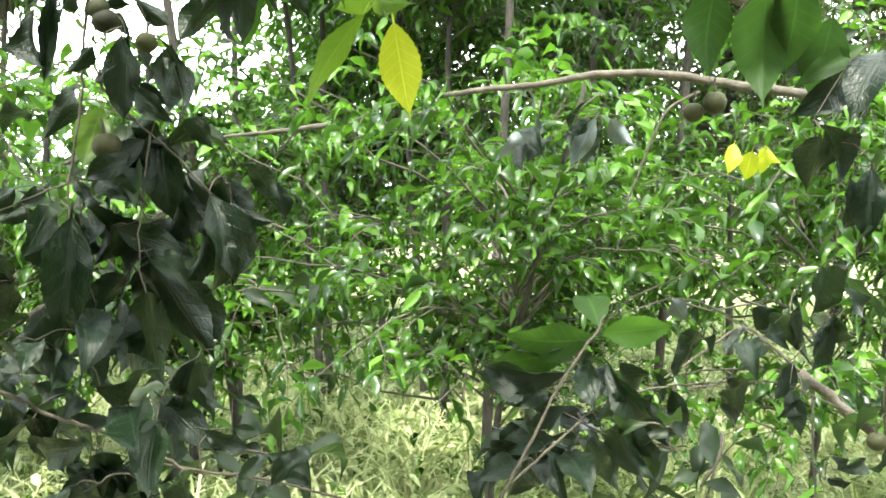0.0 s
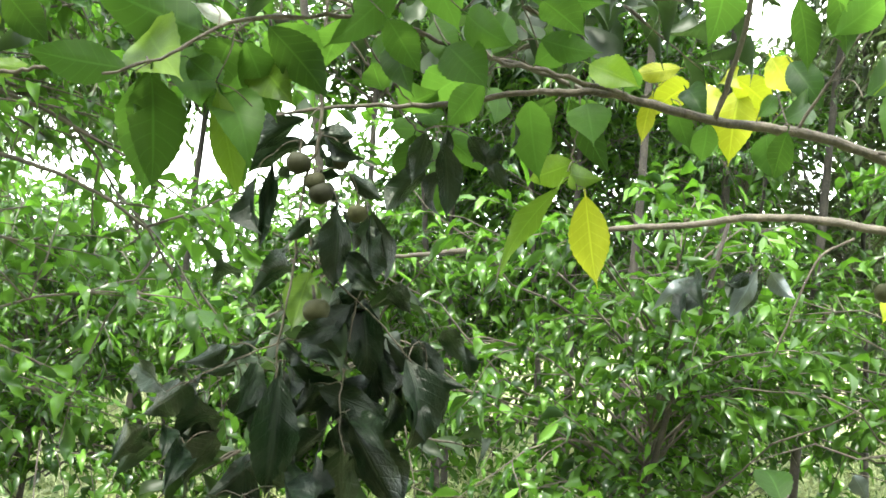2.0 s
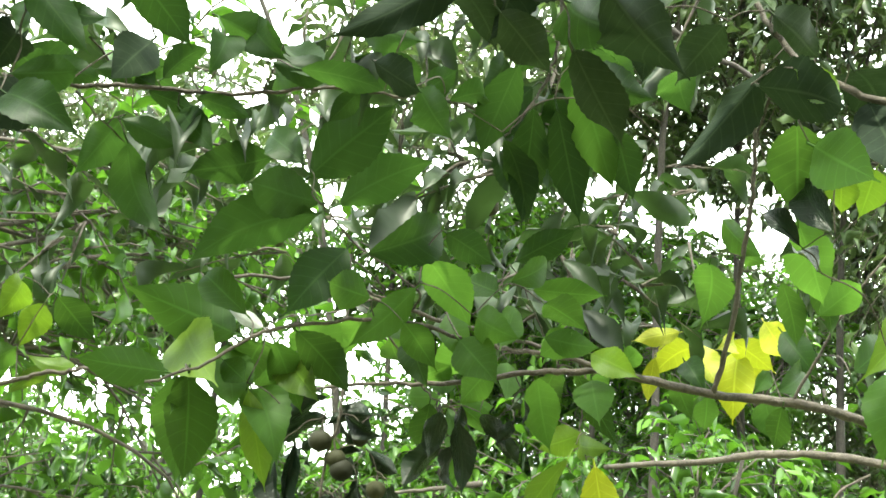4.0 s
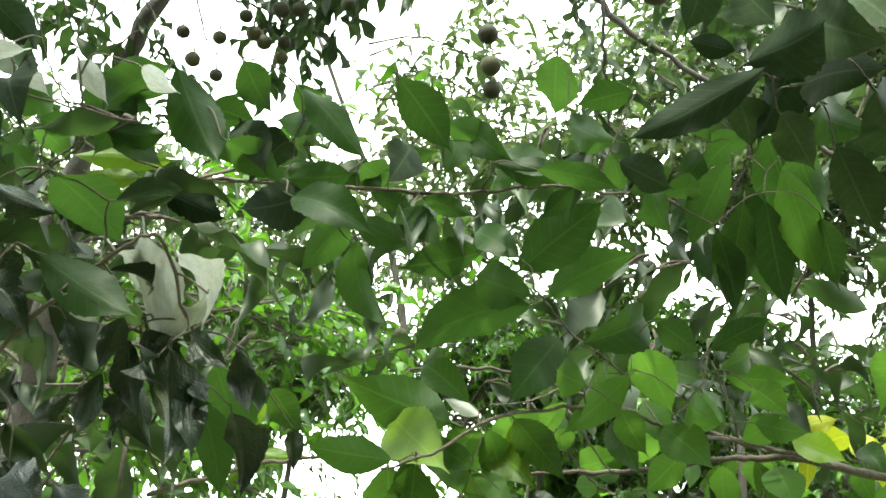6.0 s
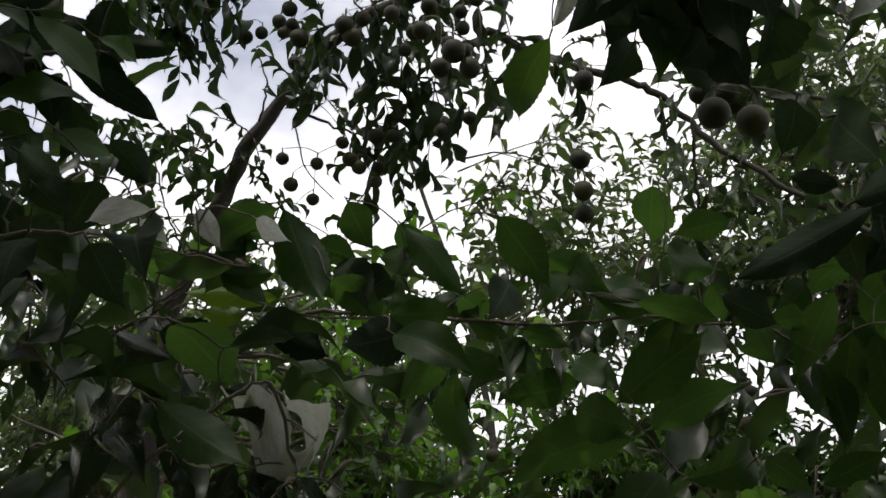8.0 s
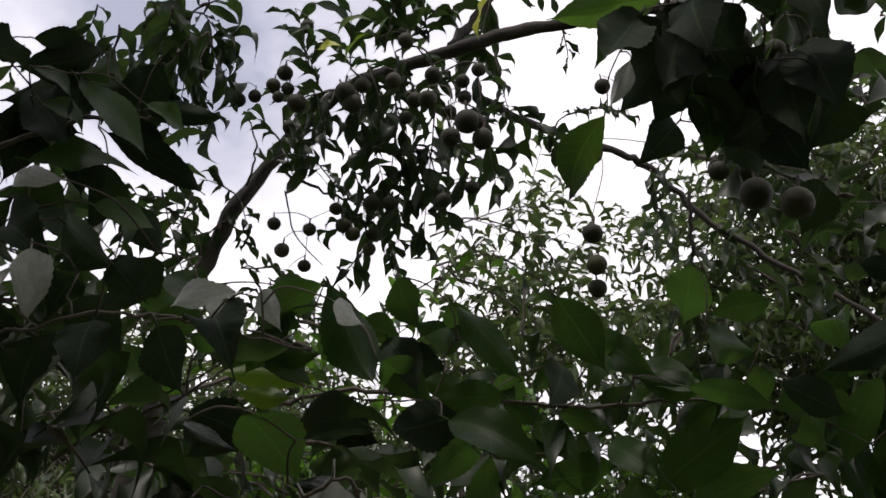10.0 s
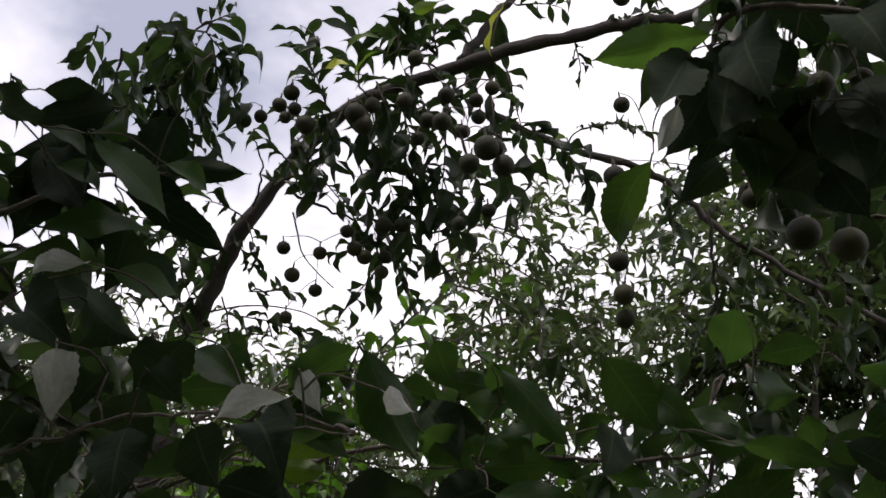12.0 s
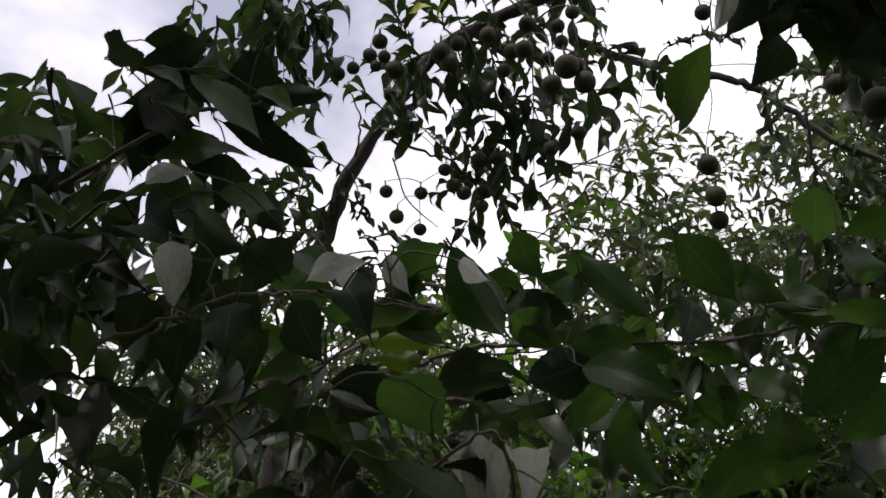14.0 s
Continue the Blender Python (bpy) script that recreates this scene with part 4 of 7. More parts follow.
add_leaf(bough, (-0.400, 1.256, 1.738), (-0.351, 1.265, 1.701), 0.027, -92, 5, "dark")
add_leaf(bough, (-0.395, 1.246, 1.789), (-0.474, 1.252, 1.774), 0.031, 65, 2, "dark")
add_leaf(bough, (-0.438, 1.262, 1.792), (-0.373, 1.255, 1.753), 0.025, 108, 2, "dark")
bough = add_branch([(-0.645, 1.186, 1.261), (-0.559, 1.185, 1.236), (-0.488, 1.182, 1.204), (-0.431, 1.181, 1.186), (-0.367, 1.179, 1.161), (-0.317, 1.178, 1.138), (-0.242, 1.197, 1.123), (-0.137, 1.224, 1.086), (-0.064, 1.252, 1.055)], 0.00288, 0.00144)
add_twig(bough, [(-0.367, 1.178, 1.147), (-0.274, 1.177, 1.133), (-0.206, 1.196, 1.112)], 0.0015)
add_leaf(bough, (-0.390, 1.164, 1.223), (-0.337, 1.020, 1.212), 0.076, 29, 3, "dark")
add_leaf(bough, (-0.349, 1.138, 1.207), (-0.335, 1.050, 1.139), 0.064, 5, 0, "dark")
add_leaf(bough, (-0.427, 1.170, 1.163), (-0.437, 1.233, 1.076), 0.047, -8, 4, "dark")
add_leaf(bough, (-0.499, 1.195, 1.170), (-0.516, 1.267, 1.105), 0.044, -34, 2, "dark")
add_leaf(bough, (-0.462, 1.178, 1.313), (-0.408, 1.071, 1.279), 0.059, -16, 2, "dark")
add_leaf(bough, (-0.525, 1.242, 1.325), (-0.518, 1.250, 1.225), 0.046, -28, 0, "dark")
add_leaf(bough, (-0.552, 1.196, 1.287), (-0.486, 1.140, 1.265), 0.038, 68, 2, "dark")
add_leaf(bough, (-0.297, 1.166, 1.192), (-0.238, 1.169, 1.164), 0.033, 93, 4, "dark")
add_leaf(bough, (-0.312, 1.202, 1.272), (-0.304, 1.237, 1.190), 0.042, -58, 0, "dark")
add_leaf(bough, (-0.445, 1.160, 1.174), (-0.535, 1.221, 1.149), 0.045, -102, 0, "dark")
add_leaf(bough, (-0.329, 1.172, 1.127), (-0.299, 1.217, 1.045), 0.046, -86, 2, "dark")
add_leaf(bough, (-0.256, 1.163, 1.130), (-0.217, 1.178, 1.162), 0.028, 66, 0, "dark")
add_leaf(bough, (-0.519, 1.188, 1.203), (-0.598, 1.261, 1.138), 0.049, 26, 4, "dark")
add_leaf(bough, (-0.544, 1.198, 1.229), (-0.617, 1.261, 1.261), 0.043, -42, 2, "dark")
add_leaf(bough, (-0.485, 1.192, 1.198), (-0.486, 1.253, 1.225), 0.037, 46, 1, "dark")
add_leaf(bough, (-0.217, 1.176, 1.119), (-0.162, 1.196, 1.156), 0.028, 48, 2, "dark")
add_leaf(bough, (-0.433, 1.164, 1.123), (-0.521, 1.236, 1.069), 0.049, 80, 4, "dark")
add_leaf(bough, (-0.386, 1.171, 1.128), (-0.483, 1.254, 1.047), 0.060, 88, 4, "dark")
bough = add_branch([(-0.449, 1.418, 1.974), (-0.394, 1.453, 1.904), (-0.354, 1.477, 1.852), (-0.318, 1.480, 1.826), (-0.264, 1.484, 1.813)], 0.00216, 0.00108)
add_leaf(bough, (-0.332, 1.506, 1.844), (-0.381, 1.442, 1.836), 0.044, 106, 0)
add_leaf(bough, (-0.341, 1.461, 1.827), (-0.371, 1.526, 1.750), 0.054, 5, 3)
add_leaf(bough, (-0.310, 1.463, 1.819), (-0.300, 1.451, 1.687), 0.047, 151, 2)
add_leaf(bough, (-0.298, 1.472, 1.829), (-0.222, 1.476, 1.768), 0.043, -62, 5)
add_leaf(bough, (-0.341, 1.461, 1.853), (-0.296, 1.504, 1.871), 0.034, -107, 3)
add_leaf(bough, (-0.290, 1.477, 1.821), (-0.233, 1.518, 1.828), 0.036, -93, 0)
add_leaf(bough, (-0.370, 1.465, 1.872), (-0.288, 1.358, 1.883), 0.067, -35, 3)
add_leaf(bough, (-0.396, 1.461, 1.897), (-0.402, 1.378, 1.929), 0.050, 19, 3)
add_leaf(bough, (-0.420, 1.480, 1.937), (-0.410, 1.583, 2.020), 0.061, 69, 5)
bough = add_branch([(-0.083, 1.356, 1.880), (-0.086, 1.356, 1.819), (-0.093, 1.357, 1.771), (-0.083, 1.348, 1.733)], 0.00158, 0.00086)
add_leaf(bough, (-0.070, 1.366, 1.727), (-0.047, 1.399, 1.590), 0.062, -45, 0, "yellow")
add_leaf(bough, (-0.110, 1.349, 1.737), (-0.197, 1.345, 1.597), 0.038, 58, 4, "pale")
add_leaf(bough, (-0.088, 1.348, 1.774), (-0.158, 1.412, 1.752), 0.049, 78, 3, "pale")
add_leaf(bough, (-0.129, 1.331, 1.866), (-0.151, 1.421, 1.771), 0.071, -15, 1)
add_leaf(bough, (-0.076, 1.408, 1.879), (-0.069, 1.501, 1.818), 0.059, -0, 1)
add_leaf(bough, (-0.204, 1.346, 1.881), (-0.202, 1.281, 1.813), 0.043, -31, 0)
add_leaf(bough, (-0.241, 1.321, 1.899), (-0.337, 1.438, 1.866), 0.077, 29, 0)
add_leaf(bough, (-0.094, 1.310, 1.756), (-0.040, 1.372, 1.753), 0.040, -91, 2, "pale")
bough = add_branch([(-0.075, 1.366, 1.882), (-0.153, 1.320, 1.903), (-0.265, 1.231, 1.919), (-0.385, 1.172, 1.948), (-0.486, 1.114, 1.965), (-0.591, 1.057, 1.952)], 0.00396, 0.00216)
add_twig(bough, [(-0.385, 1.172, 1.948), (-0.431, 1.119, 1.918), (-0.479, 1.066, 1.902)], 0.0015)
add_leaf(bough, (-0.609, 1.024, 1.816), (-0.617, 1.083, 1.679), 0.078, 5, 5)
add_leaf(bough, (-0.543, 1.027, 1.858), (-0.495, 0.934, 1.769), 0.060, 16, 3)
add_leaf(bough, (-0.513, 1.060, 1.871), (-0.508, 1.126, 1.799), 0.055, -37, 0)
add_leaf(bough, (-0.452, 1.042, 1.888), (-0.425, 1.149, 1.829), 0.073, -28, 1)
add_leaf(bough, (-0.510, 1.036, 1.803), (-0.446, 0.969, 1.700), 0.062, 19, 2)
add_leaf(bough, (-0.481, 1.075, 1.852), (-0.410, 0.997, 1.783), 0.054, 57, 5, "pale")
add_leaf(bough, (-0.611, 1.049, 1.884), (-0.509, 0.909, 1.793), 0.080, 55, 0, "pale")
add_leaf(bough, (-0.315, 1.076, 1.879), (-0.282, 1.029, 1.803), 0.042, 53, 5)
add_leaf(bough, (-0.270, 1.111, 1.916), (-0.234, 1.074, 1.839), 0.041, 57, 5)
add_leaf(bough, (-0.196, 1.077, 1.866), (-0.179, 1.133, 1.936), 0.040, 55, 5)
add_leaf(bough, (-0.378, 1.105, 1.914), (-0.426, 1.172, 1.862), 0.050, 2, 5)
add_leaf(bough, (-0.145, 1.086, 1.856), (-0.102, 1.027, 1.878), 0.041, -64, 0)
add_leaf(bough, (-0.080, 1.105, 1.861), (-0.021, 1.061, 1.825), 0.041, 73, 5, "pale")
bough = add_branch([(0.482, 1.138, 1.799), (0.399, 1.152, 1.774), (0.349, 1.179, 1.768), (0.352, 1.409, 1.808)], 0.00432, 0.00288)
add_twig(bough, [(0.399, 1.152, 1.794), (0.383, 1.162, 1.742), (0.358, 1.180, 1.703)], 0.00225)
add_twig(bough, [(0.395, 1.131, 1.823), (0.385, 1.151, 1.787), (0.374, 1.171, 1.743)], 0.00225)
add_fruit(bough, (0.396, 1.395, 1.617), 0.034)
add_fruit(bough, (0.367, 1.403, 1.603), 0.031)
add_leaf(bough, (0.347, 1.165, 1.845), (0.323, 1.267, 1.739), 0.083, 40, 2, "mature")
add_leaf(bough, (0.333, 1.174, 1.749), (0.328, 1.188, 1.622), 0.062, -9, 4, "mature")
add_leaf(bough, (0.388, 1.148, 1.745), (0.392, 1.178, 1.584), 0.075, 13, 2, "mature")
add_leaf(bough, (0.321, 1.151, 1.770), (0.391, 1.202, 1.768), 0.036, -54, 3, "mature")
add_leaf(bough, (0.323, 1.144, 1.905), (0.232, 1.039, 1.821), 0.067, -55, 2, "pale")
add_leaf(bough, (0.410, 1.171, 1.893), (0.403, 1.282, 1.848), 0.069, 44, 3, "mature")
add_leaf(bough, (0.423, 1.147, 1.741), (0.437, 1.230, 1.638), 0.067, 5, 3, "mature")
add_leaf(bough, (0.487, 1.204, 1.707), (0.484, 1.259, 1.597), 0.063, 36, 3, "mature")
add_leaf(bough, (0.533, 1.217, 1.674), (0.438, 1.215, 1.617), 0.031, -75, 0, "mature")
add_leaf(bough, (0.564, 1.225, 1.669), (0.493, 1.169, 1.570), 0.061, -21, 0, "dark")
add_leaf(bough, (0.531, 1.180, 1.517), (0.522, 1.172, 1.417), 0.045, -150, 5, "dark")
add_leaf(bough, (0.460, 1.167, 1.556), (0.477, 1.255, 1.489), 0.053, -5, 0, "dark")
add_leaf(bough, (0.421, 1.215, 1.877), (0.431, 1.107, 1.799), 0.068, 31, 1, "mature")
add_leaf(bough, (0.204, 1.448, 1.838), (0.245, 1.505, 1.760), 0.052, -42, 2, "mature")
add_leaf(bough, (0.071, 1.374, 1.889), (0.095, 1.318, 1.830), 0.041, 40, 2, "mature")
add_leaf(bough, (0.090, 1.396, 1.836), (0.114, 1.463, 1.797), 0.042, -46, 5, "mature")
add_leaf(bough, (0.260, 1.439, 1.888), (0.196, 1.350, 1.837), 0.052, -79, 1, "mature")
add_leaf(bough, (0.235, 1.447, 1.949), (0.278, 1.406, 1.865), 0.051, 65, 1, "mature")
bough = add_branch([(0.061, 1.319, 1.015), (0.094, 1.333, 1.068), (0.144, 1.360, 1.159), (0.188, 1.385, 1.229), (0.229, 1.408, 1.276), (0.243, 1.420, 1.300)], 0.00288, 0.00144)
add_twig(bough, [(0.094, 1.333, 1.068), (0.171, 1.377, 1.121), (0.233, 1.400, 1.166), (0.318, 1.441, 1.183), (0.415, 1.482, 1.183), (0.549, 1.531, 1.173), (0.681, 1.577, 1.115)], 0.00225)
add_leaf(bough, (0.227, 1.422, 1.265), (0.080, 1.398, 1.277), 0.061, -109, 4)
add_leaf(bough, (0.235, 1.419, 1.283), (0.223, 1.517, 1.322), 0.055, -7, 1)
add_leaf(bough, (0.240, 1.427, 1.273), (0.357, 1.431, 1.283), 0.051, 95, 5)
add_leaf(bough, (0.194, 1.430, 1.246), (0.066, 1.439, 1.227), 0.052, -96, 4)
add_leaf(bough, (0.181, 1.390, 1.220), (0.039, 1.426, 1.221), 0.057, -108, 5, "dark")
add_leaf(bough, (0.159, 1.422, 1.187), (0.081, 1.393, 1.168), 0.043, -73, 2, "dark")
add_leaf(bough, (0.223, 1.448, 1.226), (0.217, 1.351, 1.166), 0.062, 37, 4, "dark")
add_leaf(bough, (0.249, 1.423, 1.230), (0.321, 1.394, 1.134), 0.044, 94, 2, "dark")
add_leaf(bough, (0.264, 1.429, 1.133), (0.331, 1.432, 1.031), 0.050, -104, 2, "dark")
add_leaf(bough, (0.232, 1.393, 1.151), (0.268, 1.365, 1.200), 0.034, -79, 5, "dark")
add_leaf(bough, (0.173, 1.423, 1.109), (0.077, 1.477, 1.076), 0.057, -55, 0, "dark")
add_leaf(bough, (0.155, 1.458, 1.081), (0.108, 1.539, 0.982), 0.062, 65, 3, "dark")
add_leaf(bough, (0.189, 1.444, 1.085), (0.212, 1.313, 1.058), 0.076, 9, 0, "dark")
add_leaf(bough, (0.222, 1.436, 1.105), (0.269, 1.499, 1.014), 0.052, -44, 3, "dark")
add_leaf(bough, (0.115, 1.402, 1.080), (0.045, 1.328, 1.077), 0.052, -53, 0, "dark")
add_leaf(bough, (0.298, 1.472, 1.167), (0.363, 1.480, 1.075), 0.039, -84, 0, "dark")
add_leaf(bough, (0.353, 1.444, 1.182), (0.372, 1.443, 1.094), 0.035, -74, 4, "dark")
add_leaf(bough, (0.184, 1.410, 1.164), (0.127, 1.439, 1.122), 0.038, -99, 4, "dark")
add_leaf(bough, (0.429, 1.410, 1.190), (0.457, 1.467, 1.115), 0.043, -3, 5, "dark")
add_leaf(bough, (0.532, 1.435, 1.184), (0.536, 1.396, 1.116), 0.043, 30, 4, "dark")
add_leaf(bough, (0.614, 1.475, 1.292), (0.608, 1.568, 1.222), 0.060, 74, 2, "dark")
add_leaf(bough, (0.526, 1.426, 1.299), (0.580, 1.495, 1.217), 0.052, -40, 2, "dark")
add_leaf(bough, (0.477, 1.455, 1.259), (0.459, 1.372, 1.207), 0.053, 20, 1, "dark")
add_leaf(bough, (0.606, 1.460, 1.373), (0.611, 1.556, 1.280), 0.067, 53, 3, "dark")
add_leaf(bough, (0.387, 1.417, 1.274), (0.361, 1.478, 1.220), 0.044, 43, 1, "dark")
bough = add_branch([(0.645, 1.700, 1.157), (0.712, 1.697, 1.104), (0.769, 1.673, 1.050), (0.855, 1.647, 0.975)], 0.011, 0.008)
add_twig(bough, [(0.651, 1.700, 1.153), (0.579, 1.735, 1.223), (0.534, 1.725, 1.230), (0.466, 1.703, 1.189), (0.375, 1.679, 1.137)], 0.0035)
add_twig(bough, [(0.671, 1.699, 1.132), (0.665, 1.683, 1.057), (0.665, 1.665, 0.939)], 0.0025)
add_fruit(bough, (0.731, 1.574, 1.065), 0.034)
add_leaf(bough, (0.681, 1.594, 1.361), (0.632, 1.610, 1.302), 0.045, 40, 1, "pale_sheen")
add_leaf(bough, (0.624, 1.588, 1.276), (0.671, 1.606, 1.244), 0.030, -40, 0, "pale_sheen")
add_leaf(bough, (0.520, 1.586, 1.238), (0.541, 1.603, 1.196), 0.035, 20, 2, "pale_sheen")
add_leaf(bough, (0.386, 1.590, 1.304), (0.415, 1.607, 1.263), 0.035, -60, 3, "pale_sheen")
add_leaf(bough, (0.662, 1.570, 1.019), (0.728, 1.591, 1.028), 0.030, 80, 2, "dark")
add_leaf(bough, (0.586, 1.582, 1.181), (0.613, 1.598, 1.129), 0.030, 20, 1, "pale_sheen")
add_leaf(bough, (0.167, 1.577, 1.114), (0.280, 1.595, 1.081), 0.040, 70, 4, "pale_sheen")
add_leaf(bough, (0.091, 1.575, 1.086), (0.189, 1.592, 1.042), 0.040, 60, 1, "pale_sheen")
bough = add_branch([(1.235, 2.799, 1.733), (0.898, 2.773, 1.774), (0.662, 2.776, 1.810), (0.474, 2.792, 1.817), (0.301, 2.829, 1.792), (0.124, 2.917, 1.783), (0.006, 3.008, 1.773)], 0.014, 0.008)
add_twig(bough, [(0.738, 2.762, 1.762), (0.643, 2.756, 1.704), (0.587, 2.773, 1.574), (0.532, 2.802, 1.409)], 0.0045)
add_leaf(bough, (0.885, 2.902, 1.617), (0.853, 2.855, 1.520), 0.054, -38, 5, "yellow")
add_leaf(bough, (0.956, 2.951, 1.597), (0.960, 3.031, 1.503), 0.065, 36, 3, "yellow")
add_leaf(bough, (0.982, 2.935, 1.607), (1.061, 2.983, 1.556), 0.048, -77, 2, "yellow")
add_leaf(bough, (0.996, 2.923, 1.592), (0.981, 2.951, 1.524), 0.040, 31, 3, "yellow")
add_leaf(bough, (0.225, 2.165, 1.630), (0.108, 2.176, 1.541), 0.039, 77, 4, "pale_sheen")
add_leaf(bough, (0.345, 2.156, 1.647), (0.284, 2.168, 1.528), 0.046, 84, 3, "pale_sheen")
add_leaf(bough, (0.382, 2.184, 1.644), (0.444, 2.202, 1.580), 0.045, -80, 2, "pale_sheen")
add_leaf(bough, (0.353, 2.166, 1.639), (0.324, 2.221, 1.531), 0.065, 28, 5, "dark")
add_leaf(bough, (0.213, 2.172, 1.626), (0.216, 2.070, 1.553), 0.060, 34, 2, "dark")
add_leaf(bough, (0.319, 2.108, 1.635), (0.277, 2.169, 1.607), 0.043, 76, 0, "dark")
bough = add_branch([(-0.445, 3.678, 1.720), (-0.590, 3.617, 1.698), (-0.753, 3.556, 1.677), (-0.919, 3.443, 1.650)], 0.012, 0.00432)
bough = add_branch([(-1.011, 0.648, 2.038), (-0.901, 0.605, 2.061), (-0.848, 0.584, 2.084), (-0.846, 0.578, 2.100), (-0.860, 0.554, 2.130), (-0.865, 0.534, 2.152), (-0.871, 0.506, 2.194)], 0.0016, 0.0009)
add_twig(bough, [(-0.846, 0.579, 2.099), (-0.808, 0.576, 2.095), (-0.774, 0.567, 2.106)], 0.0015)
add_twig(bough, [(-0.901, 0.605, 2.061), (-0.896, 0.593, 2.094), (-0.884, 0.588, 2.114)], 0.0015)
add_leaf(bough, (-0.746, 0.572, 2.160), (-0.693, 0.593, 2.048), 0.056, -87, 5, "mature")
add_leaf(bough, (-0.682, 0.592, 2.174), (-0.669, 0.655, 2.143), 0.040, -44, 4, "mature")
add_leaf(bough, (-0.621, 0.609, 2.148), (-0.556, 0.639, 2.071), 0.040, -92, 3, "mature")
add_leaf(bough, (-0.521, 0.617, 2.157), (-0.473, 0.680, 2.097), 0.050, -37, 0, "mature")
add_leaf(bough, (-0.793, 0.584, 2.136), (-0.835, 0.589, 2.069), 0.035, 47, 3, "mature")
add_leaf(bough, (-0.802, 0.558, 2.161), (-0.780, 0.631, 2.161), 0.045, -79, 3, "mature")
add_leaf(bough, (-0.812, 0.568, 2.115), (-0.760, 0.603, 2.059), 0.037, -89, 4, "mature")
add_leaf(bough, (-0.766, 0.359, 2.035), (-0.762, 0.400, 2.032), 0.025, -30, 4, "glare")
add_leaf(bough, (-0.667, 0.370, 2.034), (-0.657, 0.416, 2.035), 0.027, -77, 0, "glare")
add_leaf(bough, (-0.744, 0.405, 2.067), (-0.743, 0.455, 2.052), 0.030, -38, 5, "glare")
add_leaf(bough, (-1.150, 0.865, 2.317), (-1.043, 0.820, 2.259), 0.053, -63, 1, "mature")
add_leaf(bough, (-1.140, 0.915, 2.288), (-1.113, 0.986, 2.265), 0.047, -28, 2, "mature")
add_leaf(bough, (-1.044, 0.946, 2.260), (-0.948, 0.961, 2.225), 0.047, -46, 3, "mature")
add_leaf(bough, (-0.975, 0.947, 2.212), (-0.916, 0.960, 2.251), 0.033, -71, 5, "mature")
add_leaf(bough, (-1.197, 0.935, 2.282), (-1.137, 0.949, 2.212), 0.044, 103, 3, "mature")
add_leaf(bough, (-1.061, 0.901, 2.350), (-1.036, 0.964, 2.326), 0.042, -58, 4, "mature")
add_leaf(bough, (-0.691, 0.592, 2.082), (-0.646, 0.650, 2.058), 0.042, -48, 2, "mature")
add_leaf(bough, (-0.704, 0.792, 2.147), (-0.624, 0.798, 2.123), 0.031, -72, 3, "mature")
add_leaf(bough, (-0.609, 0.811, 2.154), (-0.579, 0.888, 2.147), 0.043, -45, 0, "mature")
add_leaf(bough, (-0.565, 0.810, 2.129), (-0.512, 0.817, 2.173), 0.034, -40, 2, "mature")
add_leaf(bough, (-0.503, 0.805, 2.201), (-0.427, 0.852, 2.172), 0.044, -45, 5, "mature")
add_leaf(bough, (-0.442, 0.823, 2.151), (-0.357, 0.821, 2.134), 0.039, -82, 5, "mature")
add_leaf(bough, (-0.390, 0.763, 2.113), (-0.293, 0.780, 2.091), 0.035, -45, 4, "mature")
add_leaf(bough, (-0.299, 0.712, 2.094), (-0.242, 0.690, 2.049), 0.042, -53, 3, "dull")
add_leaf(bough, (-0.264, 0.780, 2.093), (-0.239, 0.870, 2.069), 0.046, -45, 5, "mature")
add_leaf(bough, (-0.368, 0.840, 2.308), (-0.375, 0.956, 2.283), 0.063, 28, 3, "mature")
add_leaf(bough, (-0.275, 0.874, 2.269), (-0.350, 0.908, 2.270), 0.045, 40, 0, "mature")
add_leaf(bough, (-0.354, 0.860, 2.220), (-0.290, 0.962, 2.238), 0.057, -79, 5, "mature")
add_leaf(bough, (-0.712, 0.798, 2.221), (-0.645, 0.825, 2.215), 0.030, -80, 4, "mature")
add_leaf(bough, (-0.862, 0.458, 2.118), (-0.793, 0.428, 2.060), 0.038, 59, 5, "mature")
bough = add_branch([(-0.862, 0.491, 1.804), (-0.764, 0.435, 1.854), (-0.686, 0.403, 1.892), (-0.652, 0.404, 1.905), (-0.646, 0.455, 1.857)], 0.00216, 0.00144)
add_leaf(bough, (-0.666, 0.407, 1.909), (-0.699, 0.535, 1.841), 0.040, 4, 0, "glare")
add_leaf(bough, (-0.688, 0.406, 1.897), (-0.690, 0.523, 1.879), 0.032, -12, 4, "glare")
add_leaf(bough, (-0.643, 0.417, 1.895), (-0.663, 0.533, 1.868), 0.034, 14, 1, "glare")
add_leaf(bough, (-0.623, 0.433, 1.865), (-0.701, 0.530, 1.853), 0.026, 0, 3, "glare")
add_leaf(bough, (-0.711, 0.385, 1.856), (-0.696, 0.418, 1.841), 0.021, -59, 4, "glare")
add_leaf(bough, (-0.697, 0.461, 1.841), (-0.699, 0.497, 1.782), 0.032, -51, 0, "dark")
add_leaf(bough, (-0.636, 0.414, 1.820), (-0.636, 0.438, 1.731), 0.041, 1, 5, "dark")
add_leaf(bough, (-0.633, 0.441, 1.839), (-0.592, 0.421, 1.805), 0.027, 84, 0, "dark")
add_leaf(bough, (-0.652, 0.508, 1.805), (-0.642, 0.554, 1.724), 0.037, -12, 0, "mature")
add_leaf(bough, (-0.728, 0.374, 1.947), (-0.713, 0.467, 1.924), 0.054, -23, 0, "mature")
